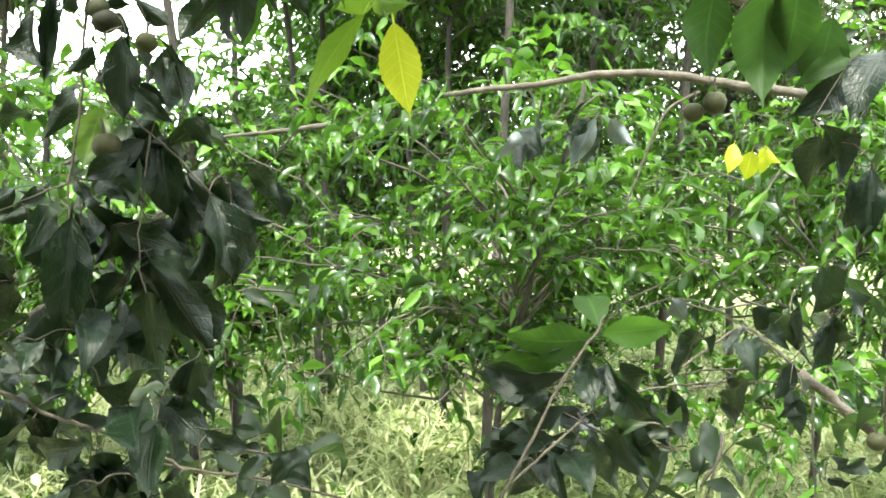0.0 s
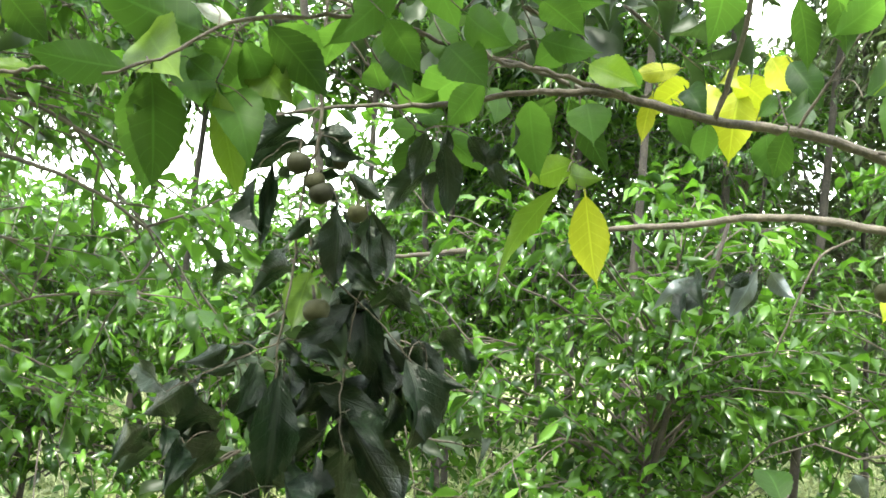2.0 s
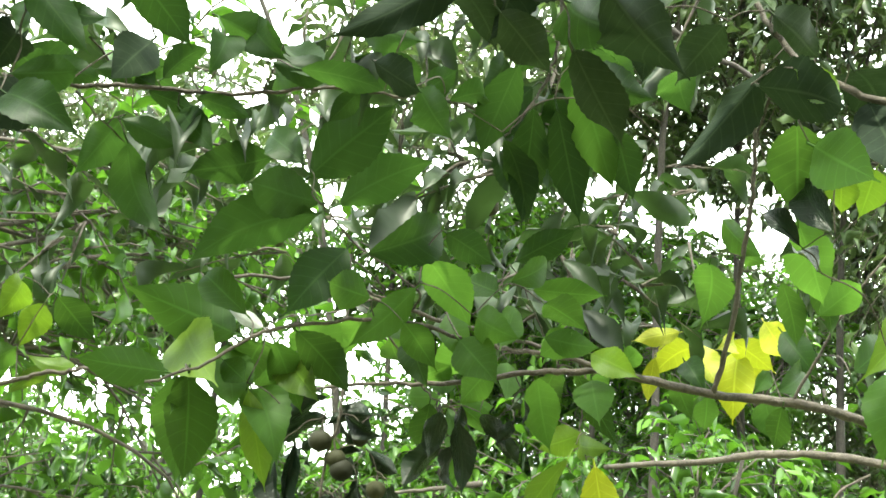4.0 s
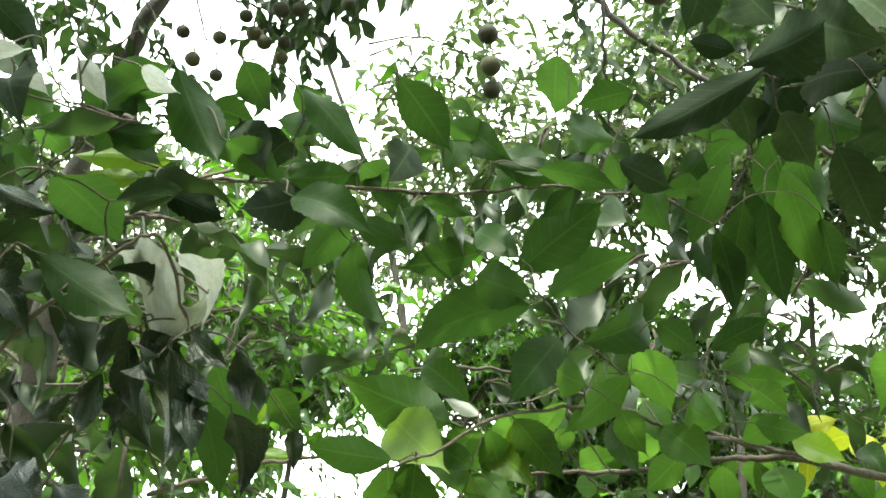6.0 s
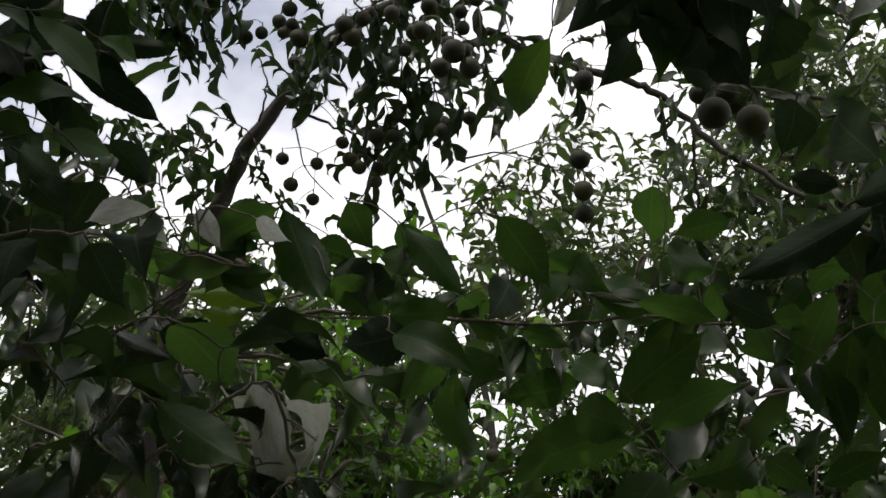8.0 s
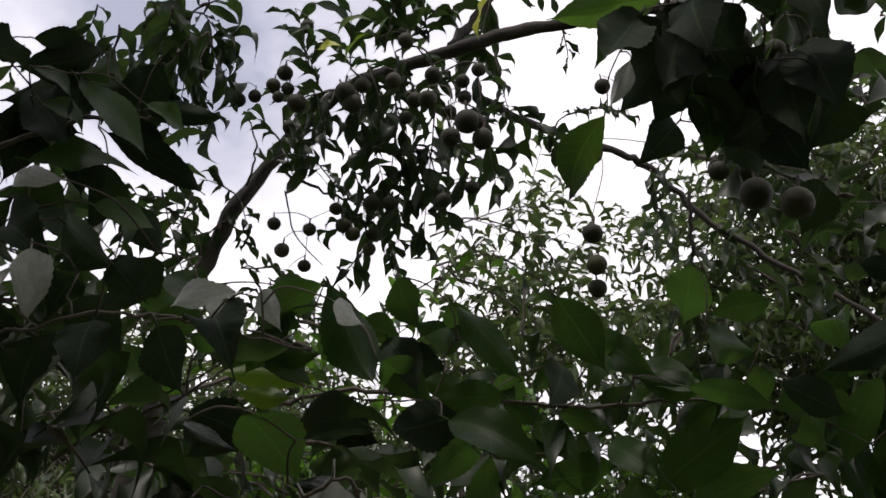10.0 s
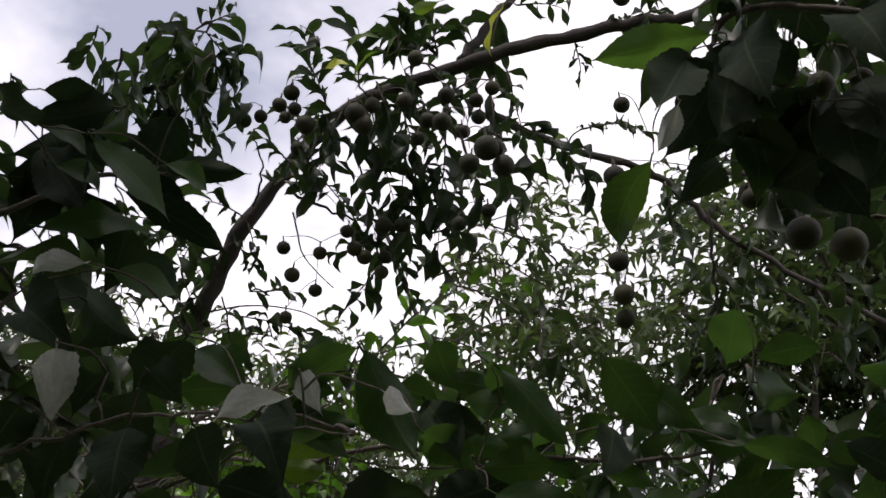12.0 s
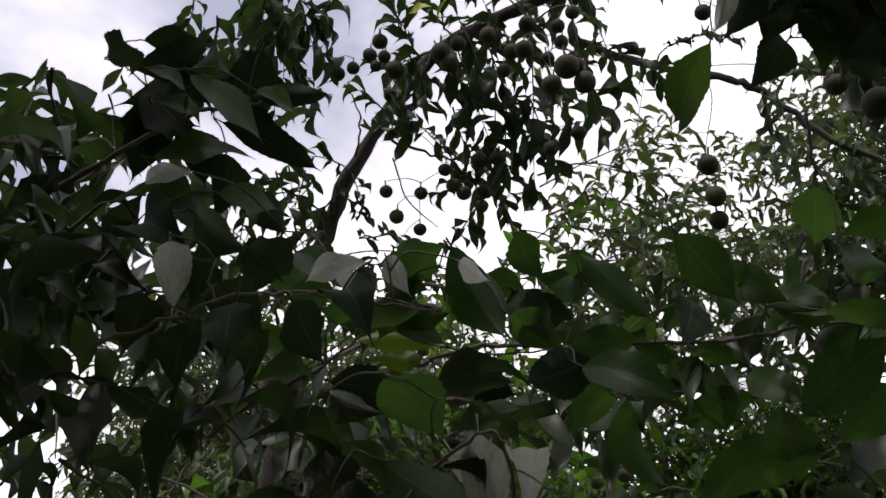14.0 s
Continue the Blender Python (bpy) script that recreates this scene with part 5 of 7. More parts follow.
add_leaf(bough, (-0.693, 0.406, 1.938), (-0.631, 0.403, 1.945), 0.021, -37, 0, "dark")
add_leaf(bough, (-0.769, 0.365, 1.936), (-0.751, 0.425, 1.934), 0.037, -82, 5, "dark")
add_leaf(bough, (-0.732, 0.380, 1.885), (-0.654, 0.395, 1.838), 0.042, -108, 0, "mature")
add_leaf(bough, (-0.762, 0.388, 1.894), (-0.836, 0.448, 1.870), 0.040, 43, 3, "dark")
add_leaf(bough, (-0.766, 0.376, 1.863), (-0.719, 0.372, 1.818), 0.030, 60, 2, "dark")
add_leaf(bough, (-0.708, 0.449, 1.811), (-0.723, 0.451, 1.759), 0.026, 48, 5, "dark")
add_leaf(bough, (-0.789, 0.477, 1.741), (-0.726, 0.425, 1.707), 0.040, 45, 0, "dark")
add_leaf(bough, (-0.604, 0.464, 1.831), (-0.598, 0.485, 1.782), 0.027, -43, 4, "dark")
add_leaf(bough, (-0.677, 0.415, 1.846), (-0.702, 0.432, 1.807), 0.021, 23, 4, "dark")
bough = add_branch([(0.003, 0.569, 2.147), (-0.068, 0.565, 2.126), (-0.128, 0.560, 2.111), (-0.159, 0.577, 2.108), (-0.183, 0.577, 2.125)], 0.00288, 0.0018)
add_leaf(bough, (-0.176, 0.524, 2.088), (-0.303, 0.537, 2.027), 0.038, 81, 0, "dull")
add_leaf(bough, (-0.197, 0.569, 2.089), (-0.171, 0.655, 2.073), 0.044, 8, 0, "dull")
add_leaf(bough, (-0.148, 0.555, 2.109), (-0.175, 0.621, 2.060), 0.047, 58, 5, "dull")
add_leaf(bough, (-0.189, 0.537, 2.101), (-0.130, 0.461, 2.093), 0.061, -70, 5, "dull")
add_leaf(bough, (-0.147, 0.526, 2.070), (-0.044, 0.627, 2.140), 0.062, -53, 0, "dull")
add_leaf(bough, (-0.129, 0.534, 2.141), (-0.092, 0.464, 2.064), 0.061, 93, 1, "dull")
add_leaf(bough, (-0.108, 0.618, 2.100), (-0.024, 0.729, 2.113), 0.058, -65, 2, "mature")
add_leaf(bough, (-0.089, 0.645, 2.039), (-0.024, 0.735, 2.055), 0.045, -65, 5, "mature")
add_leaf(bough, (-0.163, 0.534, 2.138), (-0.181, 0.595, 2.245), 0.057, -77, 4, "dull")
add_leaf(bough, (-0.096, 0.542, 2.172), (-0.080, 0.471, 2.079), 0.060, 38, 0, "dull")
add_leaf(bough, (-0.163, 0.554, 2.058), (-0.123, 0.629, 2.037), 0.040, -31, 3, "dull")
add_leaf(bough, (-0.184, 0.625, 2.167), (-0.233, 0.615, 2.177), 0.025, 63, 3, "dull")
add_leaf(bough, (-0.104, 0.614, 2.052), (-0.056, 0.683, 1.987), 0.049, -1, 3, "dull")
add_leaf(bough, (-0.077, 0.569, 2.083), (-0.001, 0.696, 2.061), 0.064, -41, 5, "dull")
bough = add_branch([(-0.096, 0.958, 2.364), (-0.114, 0.971, 2.294), (-0.120, 0.964, 2.228), (-0.138, 0.972, 2.180), (-0.173, 0.978, 2.131), (-0.201, 0.981, 2.103)], 0.00288, 0.00144)
add_leaf(bough, (-0.152, 0.982, 2.183), (-0.240, 0.965, 2.095), 0.059, 86, 3, "mature")
add_leaf(bough, (-0.177, 1.018, 2.123), (-0.163, 0.973, 2.017), 0.056, 39, 5, "mature")
add_leaf(bough, (-0.130, 0.981, 2.175), (-0.095, 1.016, 2.019), 0.074, -38, 1, "mature")
add_leaf(bough, (-0.131, 0.947, 2.236), (-0.179, 1.031, 2.220), 0.054, 23, 1, "mature")
add_leaf(bough, (-0.103, 0.947, 2.234), (-0.053, 1.029, 2.082), 0.085, -4, 5, "mature")
add_leaf(bough, (-0.186, 0.947, 2.208), (-0.227, 1.016, 2.187), 0.045, 56, 2, "mature")
add_leaf(bough, (-0.146, 0.997, 2.146), (-0.132, 1.004, 2.044), 0.045, 21, 1, "mature")
add_leaf(bough, (-0.069, 0.950, 2.235), (-0.017, 1.024, 2.199), 0.049, -43, 4, "mature")
add_leaf(bough, (-0.170, 0.972, 2.242), (-0.194, 0.868, 2.241), 0.057, 28, 2, "mature")
add_leaf(bough, (0.039, 1.018, 2.220), (0.062, 1.146, 2.205), 0.067, -31, 1, "mature")
bough = add_branch([(0.268, 0.765, 2.057), (0.201, 0.775, 2.063), (0.149, 0.790, 2.101), (0.117, 0.808, 2.142), (0.092, 0.813, 2.197)], 0.00432, 0.00288)
add_twig(bough, [(0.123, 0.793, 2.122), (0.103, 0.838, 2.093), (0.101, 0.893, 2.076)], 0.00225)
add_leaf(bough, (0.096, 0.809, 2.119), (0.001, 0.853, 2.014), 0.047, 88, 5, "dull")
add_leaf(bough, (0.082, 0.783, 2.088), (0.149, 0.706, 2.030), 0.069, -57, 0, "dull")
add_leaf(bough, (0.120, 0.795, 2.051), (0.137, 0.888, 1.968), 0.063, 3, 1)
add_leaf(bough, (0.134, 0.790, 2.025), (0.165, 0.705, 1.959), 0.062, 75, 0)
add_leaf(bough, (0.158, 0.979, 2.004), (0.204, 1.070, 1.917), 0.062, -32, 3)
add_leaf(bough, (0.170, 0.768, 2.096), (0.249, 0.893, 2.073), 0.066, -1, 4, "dull")
add_leaf(bough, (0.165, 0.813, 2.008), (0.180, 0.877, 1.980), 0.035, 20, 3, "pale")
add_leaf(bough, (0.050, 0.774, 2.152), (0.004, 0.831, 2.112), 0.048, 38, 1, "dull")
add_leaf(bough, (0.111, 0.745, 2.087), (0.144, 0.722, 2.042), 0.032, -85, 4, "pale")
add_leaf(bough, (0.193, 0.800, 2.074), (0.200, 0.728, 1.972), 0.062, 32, 3, "dull")
add_leaf(bough, (0.102, 0.786, 2.169), (0.173, 0.898, 2.171), 0.059, -48, 3, "dull")
add_leaf(bough, (0.197, 0.811, 2.007), (0.198, 0.881, 1.975), 0.040, 36, 5, "pale")
add_leaf(bough, (-0.019, 0.752, 2.156), (-0.032, 0.815, 2.106), 0.046, 7, 5, "dull")
add_leaf(bough, (0.154, 0.824, 1.947), (0.138, 0.881, 2.026), 0.049, -68, 0, "dark")
bough = add_branch([(-0.156, 0.515, 2.426), (-0.218, 0.513, 2.447), (-0.302, 0.514, 2.476), (-0.366, 0.520, 2.484), (-0.391, 0.530, 2.458), (-0.389, 0.543, 2.417)], 0.00432, 0.00288)
add_fruit(bough, (-0.299, 0.667, 2.518), 0.034)
add_fruit(bough, (-0.254, 0.698, 2.522), 0.031)
add_fruit(bough, (-0.327, 0.702, 2.529), 0.027)
add_fruit(bough, (-0.200, 0.729, 2.548), 0.029)
add_fruit(bough, (-0.287, 0.781, 2.371), 0.041)
add_fruit(bough, (-0.245, 0.761, 2.341), 0.040)
add_leaf(bough, (-0.392, 0.520, 2.459), (-0.521, 0.507, 2.431), 0.044, 46, 5)
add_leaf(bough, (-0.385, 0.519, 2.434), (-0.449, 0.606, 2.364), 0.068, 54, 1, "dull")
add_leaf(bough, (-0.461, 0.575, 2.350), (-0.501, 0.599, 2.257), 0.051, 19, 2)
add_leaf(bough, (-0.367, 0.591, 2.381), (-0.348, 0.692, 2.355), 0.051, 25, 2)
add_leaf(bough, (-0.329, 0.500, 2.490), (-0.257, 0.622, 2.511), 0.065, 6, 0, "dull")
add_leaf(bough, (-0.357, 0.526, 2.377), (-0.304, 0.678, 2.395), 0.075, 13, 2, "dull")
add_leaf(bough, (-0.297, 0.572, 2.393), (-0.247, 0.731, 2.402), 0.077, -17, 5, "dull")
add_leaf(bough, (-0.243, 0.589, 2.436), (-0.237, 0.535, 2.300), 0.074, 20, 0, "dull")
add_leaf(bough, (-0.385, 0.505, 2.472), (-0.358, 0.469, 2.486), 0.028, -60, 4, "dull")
add_leaf(bough, (-0.432, 0.525, 2.379), (-0.456, 0.559, 2.344), 0.028, 43, 5, "glare")
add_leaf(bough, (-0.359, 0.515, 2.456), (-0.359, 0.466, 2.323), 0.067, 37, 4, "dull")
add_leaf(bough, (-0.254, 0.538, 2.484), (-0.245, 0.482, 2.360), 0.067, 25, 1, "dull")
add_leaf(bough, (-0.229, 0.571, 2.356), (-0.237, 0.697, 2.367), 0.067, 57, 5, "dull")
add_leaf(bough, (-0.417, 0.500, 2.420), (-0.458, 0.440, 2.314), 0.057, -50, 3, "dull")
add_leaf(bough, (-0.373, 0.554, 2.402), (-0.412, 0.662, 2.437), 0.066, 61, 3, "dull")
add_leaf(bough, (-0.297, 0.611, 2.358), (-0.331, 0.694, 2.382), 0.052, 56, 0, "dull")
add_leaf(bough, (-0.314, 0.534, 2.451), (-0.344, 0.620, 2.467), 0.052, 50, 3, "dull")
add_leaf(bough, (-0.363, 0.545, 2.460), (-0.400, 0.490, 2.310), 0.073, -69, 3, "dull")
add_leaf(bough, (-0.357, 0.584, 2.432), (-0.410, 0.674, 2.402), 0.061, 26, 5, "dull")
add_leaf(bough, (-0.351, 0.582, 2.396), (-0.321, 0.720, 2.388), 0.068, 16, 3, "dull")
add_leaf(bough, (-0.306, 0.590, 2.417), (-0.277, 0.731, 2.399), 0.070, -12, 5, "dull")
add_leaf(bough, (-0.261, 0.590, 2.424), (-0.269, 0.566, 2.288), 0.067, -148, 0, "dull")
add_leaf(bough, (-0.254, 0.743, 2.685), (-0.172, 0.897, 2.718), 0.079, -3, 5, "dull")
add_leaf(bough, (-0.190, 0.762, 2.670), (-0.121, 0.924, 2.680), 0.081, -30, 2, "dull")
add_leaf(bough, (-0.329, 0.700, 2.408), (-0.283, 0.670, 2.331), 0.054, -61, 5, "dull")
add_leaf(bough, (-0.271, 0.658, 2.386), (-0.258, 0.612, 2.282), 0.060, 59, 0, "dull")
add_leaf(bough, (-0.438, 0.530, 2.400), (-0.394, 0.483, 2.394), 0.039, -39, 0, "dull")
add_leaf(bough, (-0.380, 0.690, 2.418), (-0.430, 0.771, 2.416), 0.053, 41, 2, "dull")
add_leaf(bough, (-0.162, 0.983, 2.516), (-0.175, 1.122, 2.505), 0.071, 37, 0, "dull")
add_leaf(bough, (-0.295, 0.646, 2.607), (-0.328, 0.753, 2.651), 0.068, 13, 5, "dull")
bough = add_branch([(-1.141, 0.428, 2.231), (-1.060, 0.427, 2.261), (-1.001, 0.441, 2.297), (-0.962, 0.462, 2.315), (-0.927, 0.485, 2.327)], 0.0036, 0.00216)
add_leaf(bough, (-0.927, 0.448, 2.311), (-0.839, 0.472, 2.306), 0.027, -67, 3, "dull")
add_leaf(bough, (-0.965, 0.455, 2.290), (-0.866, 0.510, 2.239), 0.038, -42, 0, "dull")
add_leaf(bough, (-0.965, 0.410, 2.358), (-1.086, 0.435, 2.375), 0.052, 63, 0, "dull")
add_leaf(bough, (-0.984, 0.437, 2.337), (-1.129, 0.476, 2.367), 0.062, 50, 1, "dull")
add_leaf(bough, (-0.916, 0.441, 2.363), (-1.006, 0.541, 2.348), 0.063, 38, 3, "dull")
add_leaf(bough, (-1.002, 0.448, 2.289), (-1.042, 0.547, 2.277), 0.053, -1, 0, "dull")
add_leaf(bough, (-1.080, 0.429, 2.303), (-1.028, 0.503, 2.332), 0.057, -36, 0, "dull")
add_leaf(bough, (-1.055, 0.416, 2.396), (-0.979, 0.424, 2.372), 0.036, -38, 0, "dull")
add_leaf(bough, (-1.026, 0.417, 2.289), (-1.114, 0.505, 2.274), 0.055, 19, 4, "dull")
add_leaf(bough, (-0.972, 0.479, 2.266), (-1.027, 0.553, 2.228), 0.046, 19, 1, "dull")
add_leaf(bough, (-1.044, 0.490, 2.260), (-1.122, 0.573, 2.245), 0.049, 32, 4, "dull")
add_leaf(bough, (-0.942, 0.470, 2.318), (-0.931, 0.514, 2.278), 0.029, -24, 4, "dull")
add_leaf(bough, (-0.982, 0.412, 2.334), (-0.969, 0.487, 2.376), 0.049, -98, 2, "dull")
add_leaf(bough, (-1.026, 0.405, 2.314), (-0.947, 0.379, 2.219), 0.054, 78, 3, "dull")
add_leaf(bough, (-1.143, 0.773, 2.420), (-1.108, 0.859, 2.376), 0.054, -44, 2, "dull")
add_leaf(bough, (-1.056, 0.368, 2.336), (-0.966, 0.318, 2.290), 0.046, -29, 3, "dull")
bough = add_branch([(-0.924, 0.278, 1.964), (-0.860, 0.283, 1.978), (-0.820, 0.302, 1.999), (-0.784, 0.347, 2.015), (-0.753, 0.396, 2.023), (-0.715, 0.456, 2.035)], 0.0016, 0.0009)
add_leaf(bough, (-0.857, 0.263, 2.032), (-0.890, 0.322, 2.002), 0.033, -4, 5, "glare")
add_leaf(bough, (-0.876, 0.298, 2.116), (-0.901, 0.270, 2.093), 0.028, 44, 2, "glare")
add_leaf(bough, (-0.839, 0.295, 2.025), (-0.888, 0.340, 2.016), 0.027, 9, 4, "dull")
add_leaf(bough, (-0.705, 0.283, 1.998), (-0.742, 0.257, 1.978), 0.028, 45, 5, "glare")
add_leaf(bough, (-0.779, 0.247, 2.005), (-0.782, 0.302, 2.005), 0.028, -38, 5, "dull")
add_leaf(bough, (-0.838, 0.296, 2.005), (-0.836, 0.375, 1.997), 0.040, -31, 1, "dull")
add_leaf(bough, (-0.811, 0.289, 1.986), (-0.797, 0.261, 1.927), 0.038, 13, 4, "dull")
add_leaf(bough, (-0.785, 0.328, 1.999), (-0.802, 0.414, 1.980), 0.041, -49, 0, "dull")
add_leaf(bough, (-0.745, 0.329, 1.998), (-0.699, 0.286, 1.942), 0.043, 32, 2, "dull")
add_leaf(bough, (-0.827, 0.369, 2.084), (-0.910, 0.449, 2.079), 0.049, 17, 3, "dull")
add_leaf(bough, (-0.878, 0.327, 1.995), (-0.943, 0.407, 1.972), 0.042, -16, 5, "dull")
add_leaf(bough, (-0.968, 0.369, 2.107), (-0.873, 0.315, 2.048), 0.053, 59, 2, "dull")
add_leaf(bough, (-0.922, 0.375, 2.128), (-0.927, 0.471, 2.133), 0.050, -77, 5, "dull")
add_leaf(bough, (-0.901, 0.301, 2.010), (-0.972, 0.369, 1.996), 0.039, 6, 0, "dull")
bough = add_branch([(-1.041, 0.651, 2.048), (-0.928, 0.625, 2.073), (-0.854, 0.596, 2.106), (-0.872, 0.561, 2.151)], 0.0016, 0.0009)
add_twig(bough, [(-0.854, 0.596, 2.106), (-0.795, 0.632, 2.081), (-0.728, 0.664, 2.071), (-0.658, 0.690, 2.078)], 0.0015)
add_leaf(bough, (-0.757, 0.580, 2.166), (-0.810, 0.547, 2.097), 0.050, 45, 1, "mature")
add_leaf(bough, (-0.751, 0.585, 2.163), (-0.719, 0.685, 2.092), 0.065, -64, 5, "mature")
add_leaf(bough, (-0.704, 0.653, 2.137), (-0.660, 0.631, 2.060), 0.044, 58, 4, "dull")
add_leaf(bough, (-0.645, 0.651, 2.108), (-0.717, 0.711, 2.088), 0.046, 26, 2, "dull")
add_leaf(bough, (-0.644, 0.650, 2.064), (-0.568, 0.649, 2.065), 0.038, -72, 1, "mature")
add_leaf(bough, (-0.776, 0.646, 2.090), (-0.887, 0.624, 2.092), 0.031, 88, 3, "pale")
add_leaf(bough, (-0.787, 0.602, 2.052), (-0.845, 0.592, 2.057), 0.024, 83, 2, "pale")
add_leaf(bough, (-0.886, 0.566, 2.107), (-0.861, 0.609, 2.108), 0.029, -49, 0, "mature")
add_leaf(bough, (-0.817, 0.577, 2.094), (-0.746, 0.586, 2.089), 0.028, -82, 5, "mature")
add_leaf(bough, (-0.911, 0.639, 2.054), (-0.843, 0.720, 2.047), 0.058, -64, 4, "dull")
add_leaf(bough, (-0.618, 0.689, 2.069), (-0.697, 0.639, 2.024), 0.055, 93, 1, "dull")
add_leaf(bough, (-0.768, 0.613, 2.042), (-0.686, 0.615, 2.004), 0.044, -63, 3, "dull")
add_leaf(bough, (-0.520, 0.684, 2.111), (-0.530, 0.625, 2.041), 0.046, -57, 0, "dull")
add_leaf(bough, (-0.610, 0.625, 2.121), (-0.670, 0.665, 2.142), 0.036, 97, 0, "mature")
add_leaf(bough, (-0.631, 0.615, 2.155), (-0.619, 0.675, 2.145), 0.032, -22, 3, "mature")
add_leaf(bough, (-0.812, 0.546, 2.135), (-0.781, 0.607, 2.128), 0.039, -68, 4, "mature")
add_leaf(bough, (-0.926, 0.550, 2.119), (-0.851, 0.529, 2.109), 0.034, -64, 0, "mature")
add_leaf(bough, (-0.727, 0.611, 2.135), (-0.691, 0.673, 2.142), 0.038, -46, 0, "mature")
# the broad old leaves of the upper sprays
add_leaf(bough, (-0.951, 0.373, 2.289), (-0.902, 0.447, 2.244), 0.052, 75, 0, "mature")
add_leaf(bough, (-1.000, 0.398, 2.218), (-0.911, 0.451, 2.233), 0.040, 70, 4, "mature")
add_leaf(bough, (-0.985, 0.375, 2.267), (-0.962, 0.423, 2.257), 0.036, 70, 2, "mature")
add_leaf(bough, (-0.889, 0.399, 2.273), (-0.865, 0.443, 2.270), 0.034, 80, 5, "mature")
add_leaf(bough, (-0.942, 0.433, 2.185), (-0.898, 0.481, 2.184), 0.044, 75, 0, "mature")
add_leaf(bough, (-0.997, 0.422, 2.176), (-0.958, 0.471, 2.172), 0.044, 70, 3, "mature")
add_leaf(bough, (-0.991, 0.358, 2.296), (-0.971, 0.401, 2.292), 0.034, 70, 1, "mature")
add_leaf(bough, (-0.921, 0.364, 2.320), (-0.970, 0.391, 2.310), 0.034, 80, 2, "mature")
add_leaf(bough, (-0.164, 0.869, 2.161), (-0.215, 0.918, 2.062), 0.052, 25, 0, "mature")
add_leaf(bough, (-0.147, 0.889, 2.116), (-0.165, 0.958, 1.986), 0.048, 10, 4, "mature")
add_leaf(bough, (-0.121, 0.895, 2.117), (-0.094, 0.971, 1.993), 0.050, -20, 0, "mature")
add_leaf(bough, (-0.099, 0.885, 2.156), (-0.053, 0.965, 2.033), 0.056, -30, 3)
add_leaf(bough, (-0.182, 0.896, 2.080), (-0.156, 0.960, 1.987), 0.040, 0, 1, "mature")
add_leaf(bough, (-0.078, 0.879, 2.183), (-0.036, 0.939, 2.108), 0.050, -40, 2, "mature")
add_leaf(bough, (-0.054, 0.916, 2.100), (-0.030, 0.973, 2.024), 0.045, -20, 0, "mature")
add_leaf(bough, (-0.695, 0.486, 1.857), (-0.676, 0.564, 1.752), 0.060, 10, 3, "dark")
add_leaf(bough, (-0.661, 0.554, 1.842), (-0.651, 0.621, 1.761), 0.050, -20, 0, "mature")
add_leaf(bough, (-0.292, 1.231, 1.794), (-0.314, 1.261, 1.723), 0.040, 30, 1, "dark")
add_leaf(bough, (-0.268, 1.233, 1.783), (-0.261, 1.265, 1.674), 0.040, 0, 0, "dark")
add_leaf(bough, (-0.233, 1.235, 1.791), (-0.196, 1.269, 1.741), 0.040, -50, 2, "dark")
add_leaf(bough, (-0.188, 1.239, 1.783), (-0.215, 1.267, 1.750), 0.030, 60, 4, "dark")
add_limb([(-1.825, 1.950, 2.320), (-1.715, 1.880, 2.613), (-1.624, 1.860, 2.836), (-1.510, 1.799, 3.076), (-1.364, 1.763, 3.285)], 0.0306, 0.0204)
add_limb([(-1.364, 1.763, 3.285), (-1.204, 1.685, 3.371), (-1.040, 1.641, 3.402), (-0.891, 1.609, 3.409), (-0.719, 1.590, 3.440), (-0.575, 1.588, 3.455), (-0.420, 1.562, 3.452), (-0.286, 1.541, 3.435), (-0.179, 1.475, 3.483), (-0.033, 1.379, 3.595)], 0.0204, 0.0136)
add_limb([(-0.867, 1.603, 3.427), (-0.795, 1.607, 3.544), (-0.721, 1.612, 3.660), (-0.625, 1.600, 3.812)], 0.0153, 0.0085)
add_limb([(-0.779, 1.612, 3.246), (-0.685, 1.781, 3.292), (-0.470, 1.942, 3.296), (-0.365, 2.030, 3.284), (-0.210, 2.093, 3.134), (-0.012, 2.112, 2.974), (0.169, 2.115, 2.834), (0.376, 2.132, 2.679)], 0.0119, 0.0068)
add_limb([(-0.311, 1.894, 3.233), (-0.139, 1.770, 3.104), (-0.015, 1.725, 3.025), (0.117, 1.742, 2.944), (0.260, 1.764, 2.857)], 0.0068, 0.0043)
add_limb([(-0.294, 1.694, 2.981), (-0.297, 1.761, 2.868), (-0.291, 1.816, 2.779), (-0.286, 1.871, 2.689)], 0.0051, 0.0026)
add_limb([(-1.336, 1.727, 3.157), (-1.237, 1.772, 3.115), (-1.138, 1.810, 3.086)], 0.0051, 0.0026)
add_limb([(-1.441, 1.726, 3.122), (-1.411, 1.678, 3.212), (-1.427, 1.629, 3.288)], 0.0034, 0.0017)
add_twig(trunk, [(-1.323, 1.713, 3.086), (-1.302, 1.777, 2.986), (-1.236, 1.831, 2.919)], 0.0025)
add_twig(trunk, [(-1.576, 1.842, 2.882), (-1.459, 1.857, 2.898), (-1.329, 1.893, 2.883), (-1.217, 1.953, 2.822)], 0.0025)
add_twig(trunk, [(-1.614, 1.900, 2.772), (-1.540, 1.907, 2.787), (-1.500, 1.884, 2.839)], 0.002)
add_fruit(trunk, (-1.389, 1.497, 3.225), 0.038)
add_fruit(trunk, (-1.348, 1.500, 3.235), 0.034)
add_fruit(trunk, (-1.300, 1.495, 3.260), 0.038)
add_fruit(trunk, (-1.253, 1.451, 3.257), 0.041)
add_fruit(trunk, (-1.182, 1.390, 3.105), 0.046)
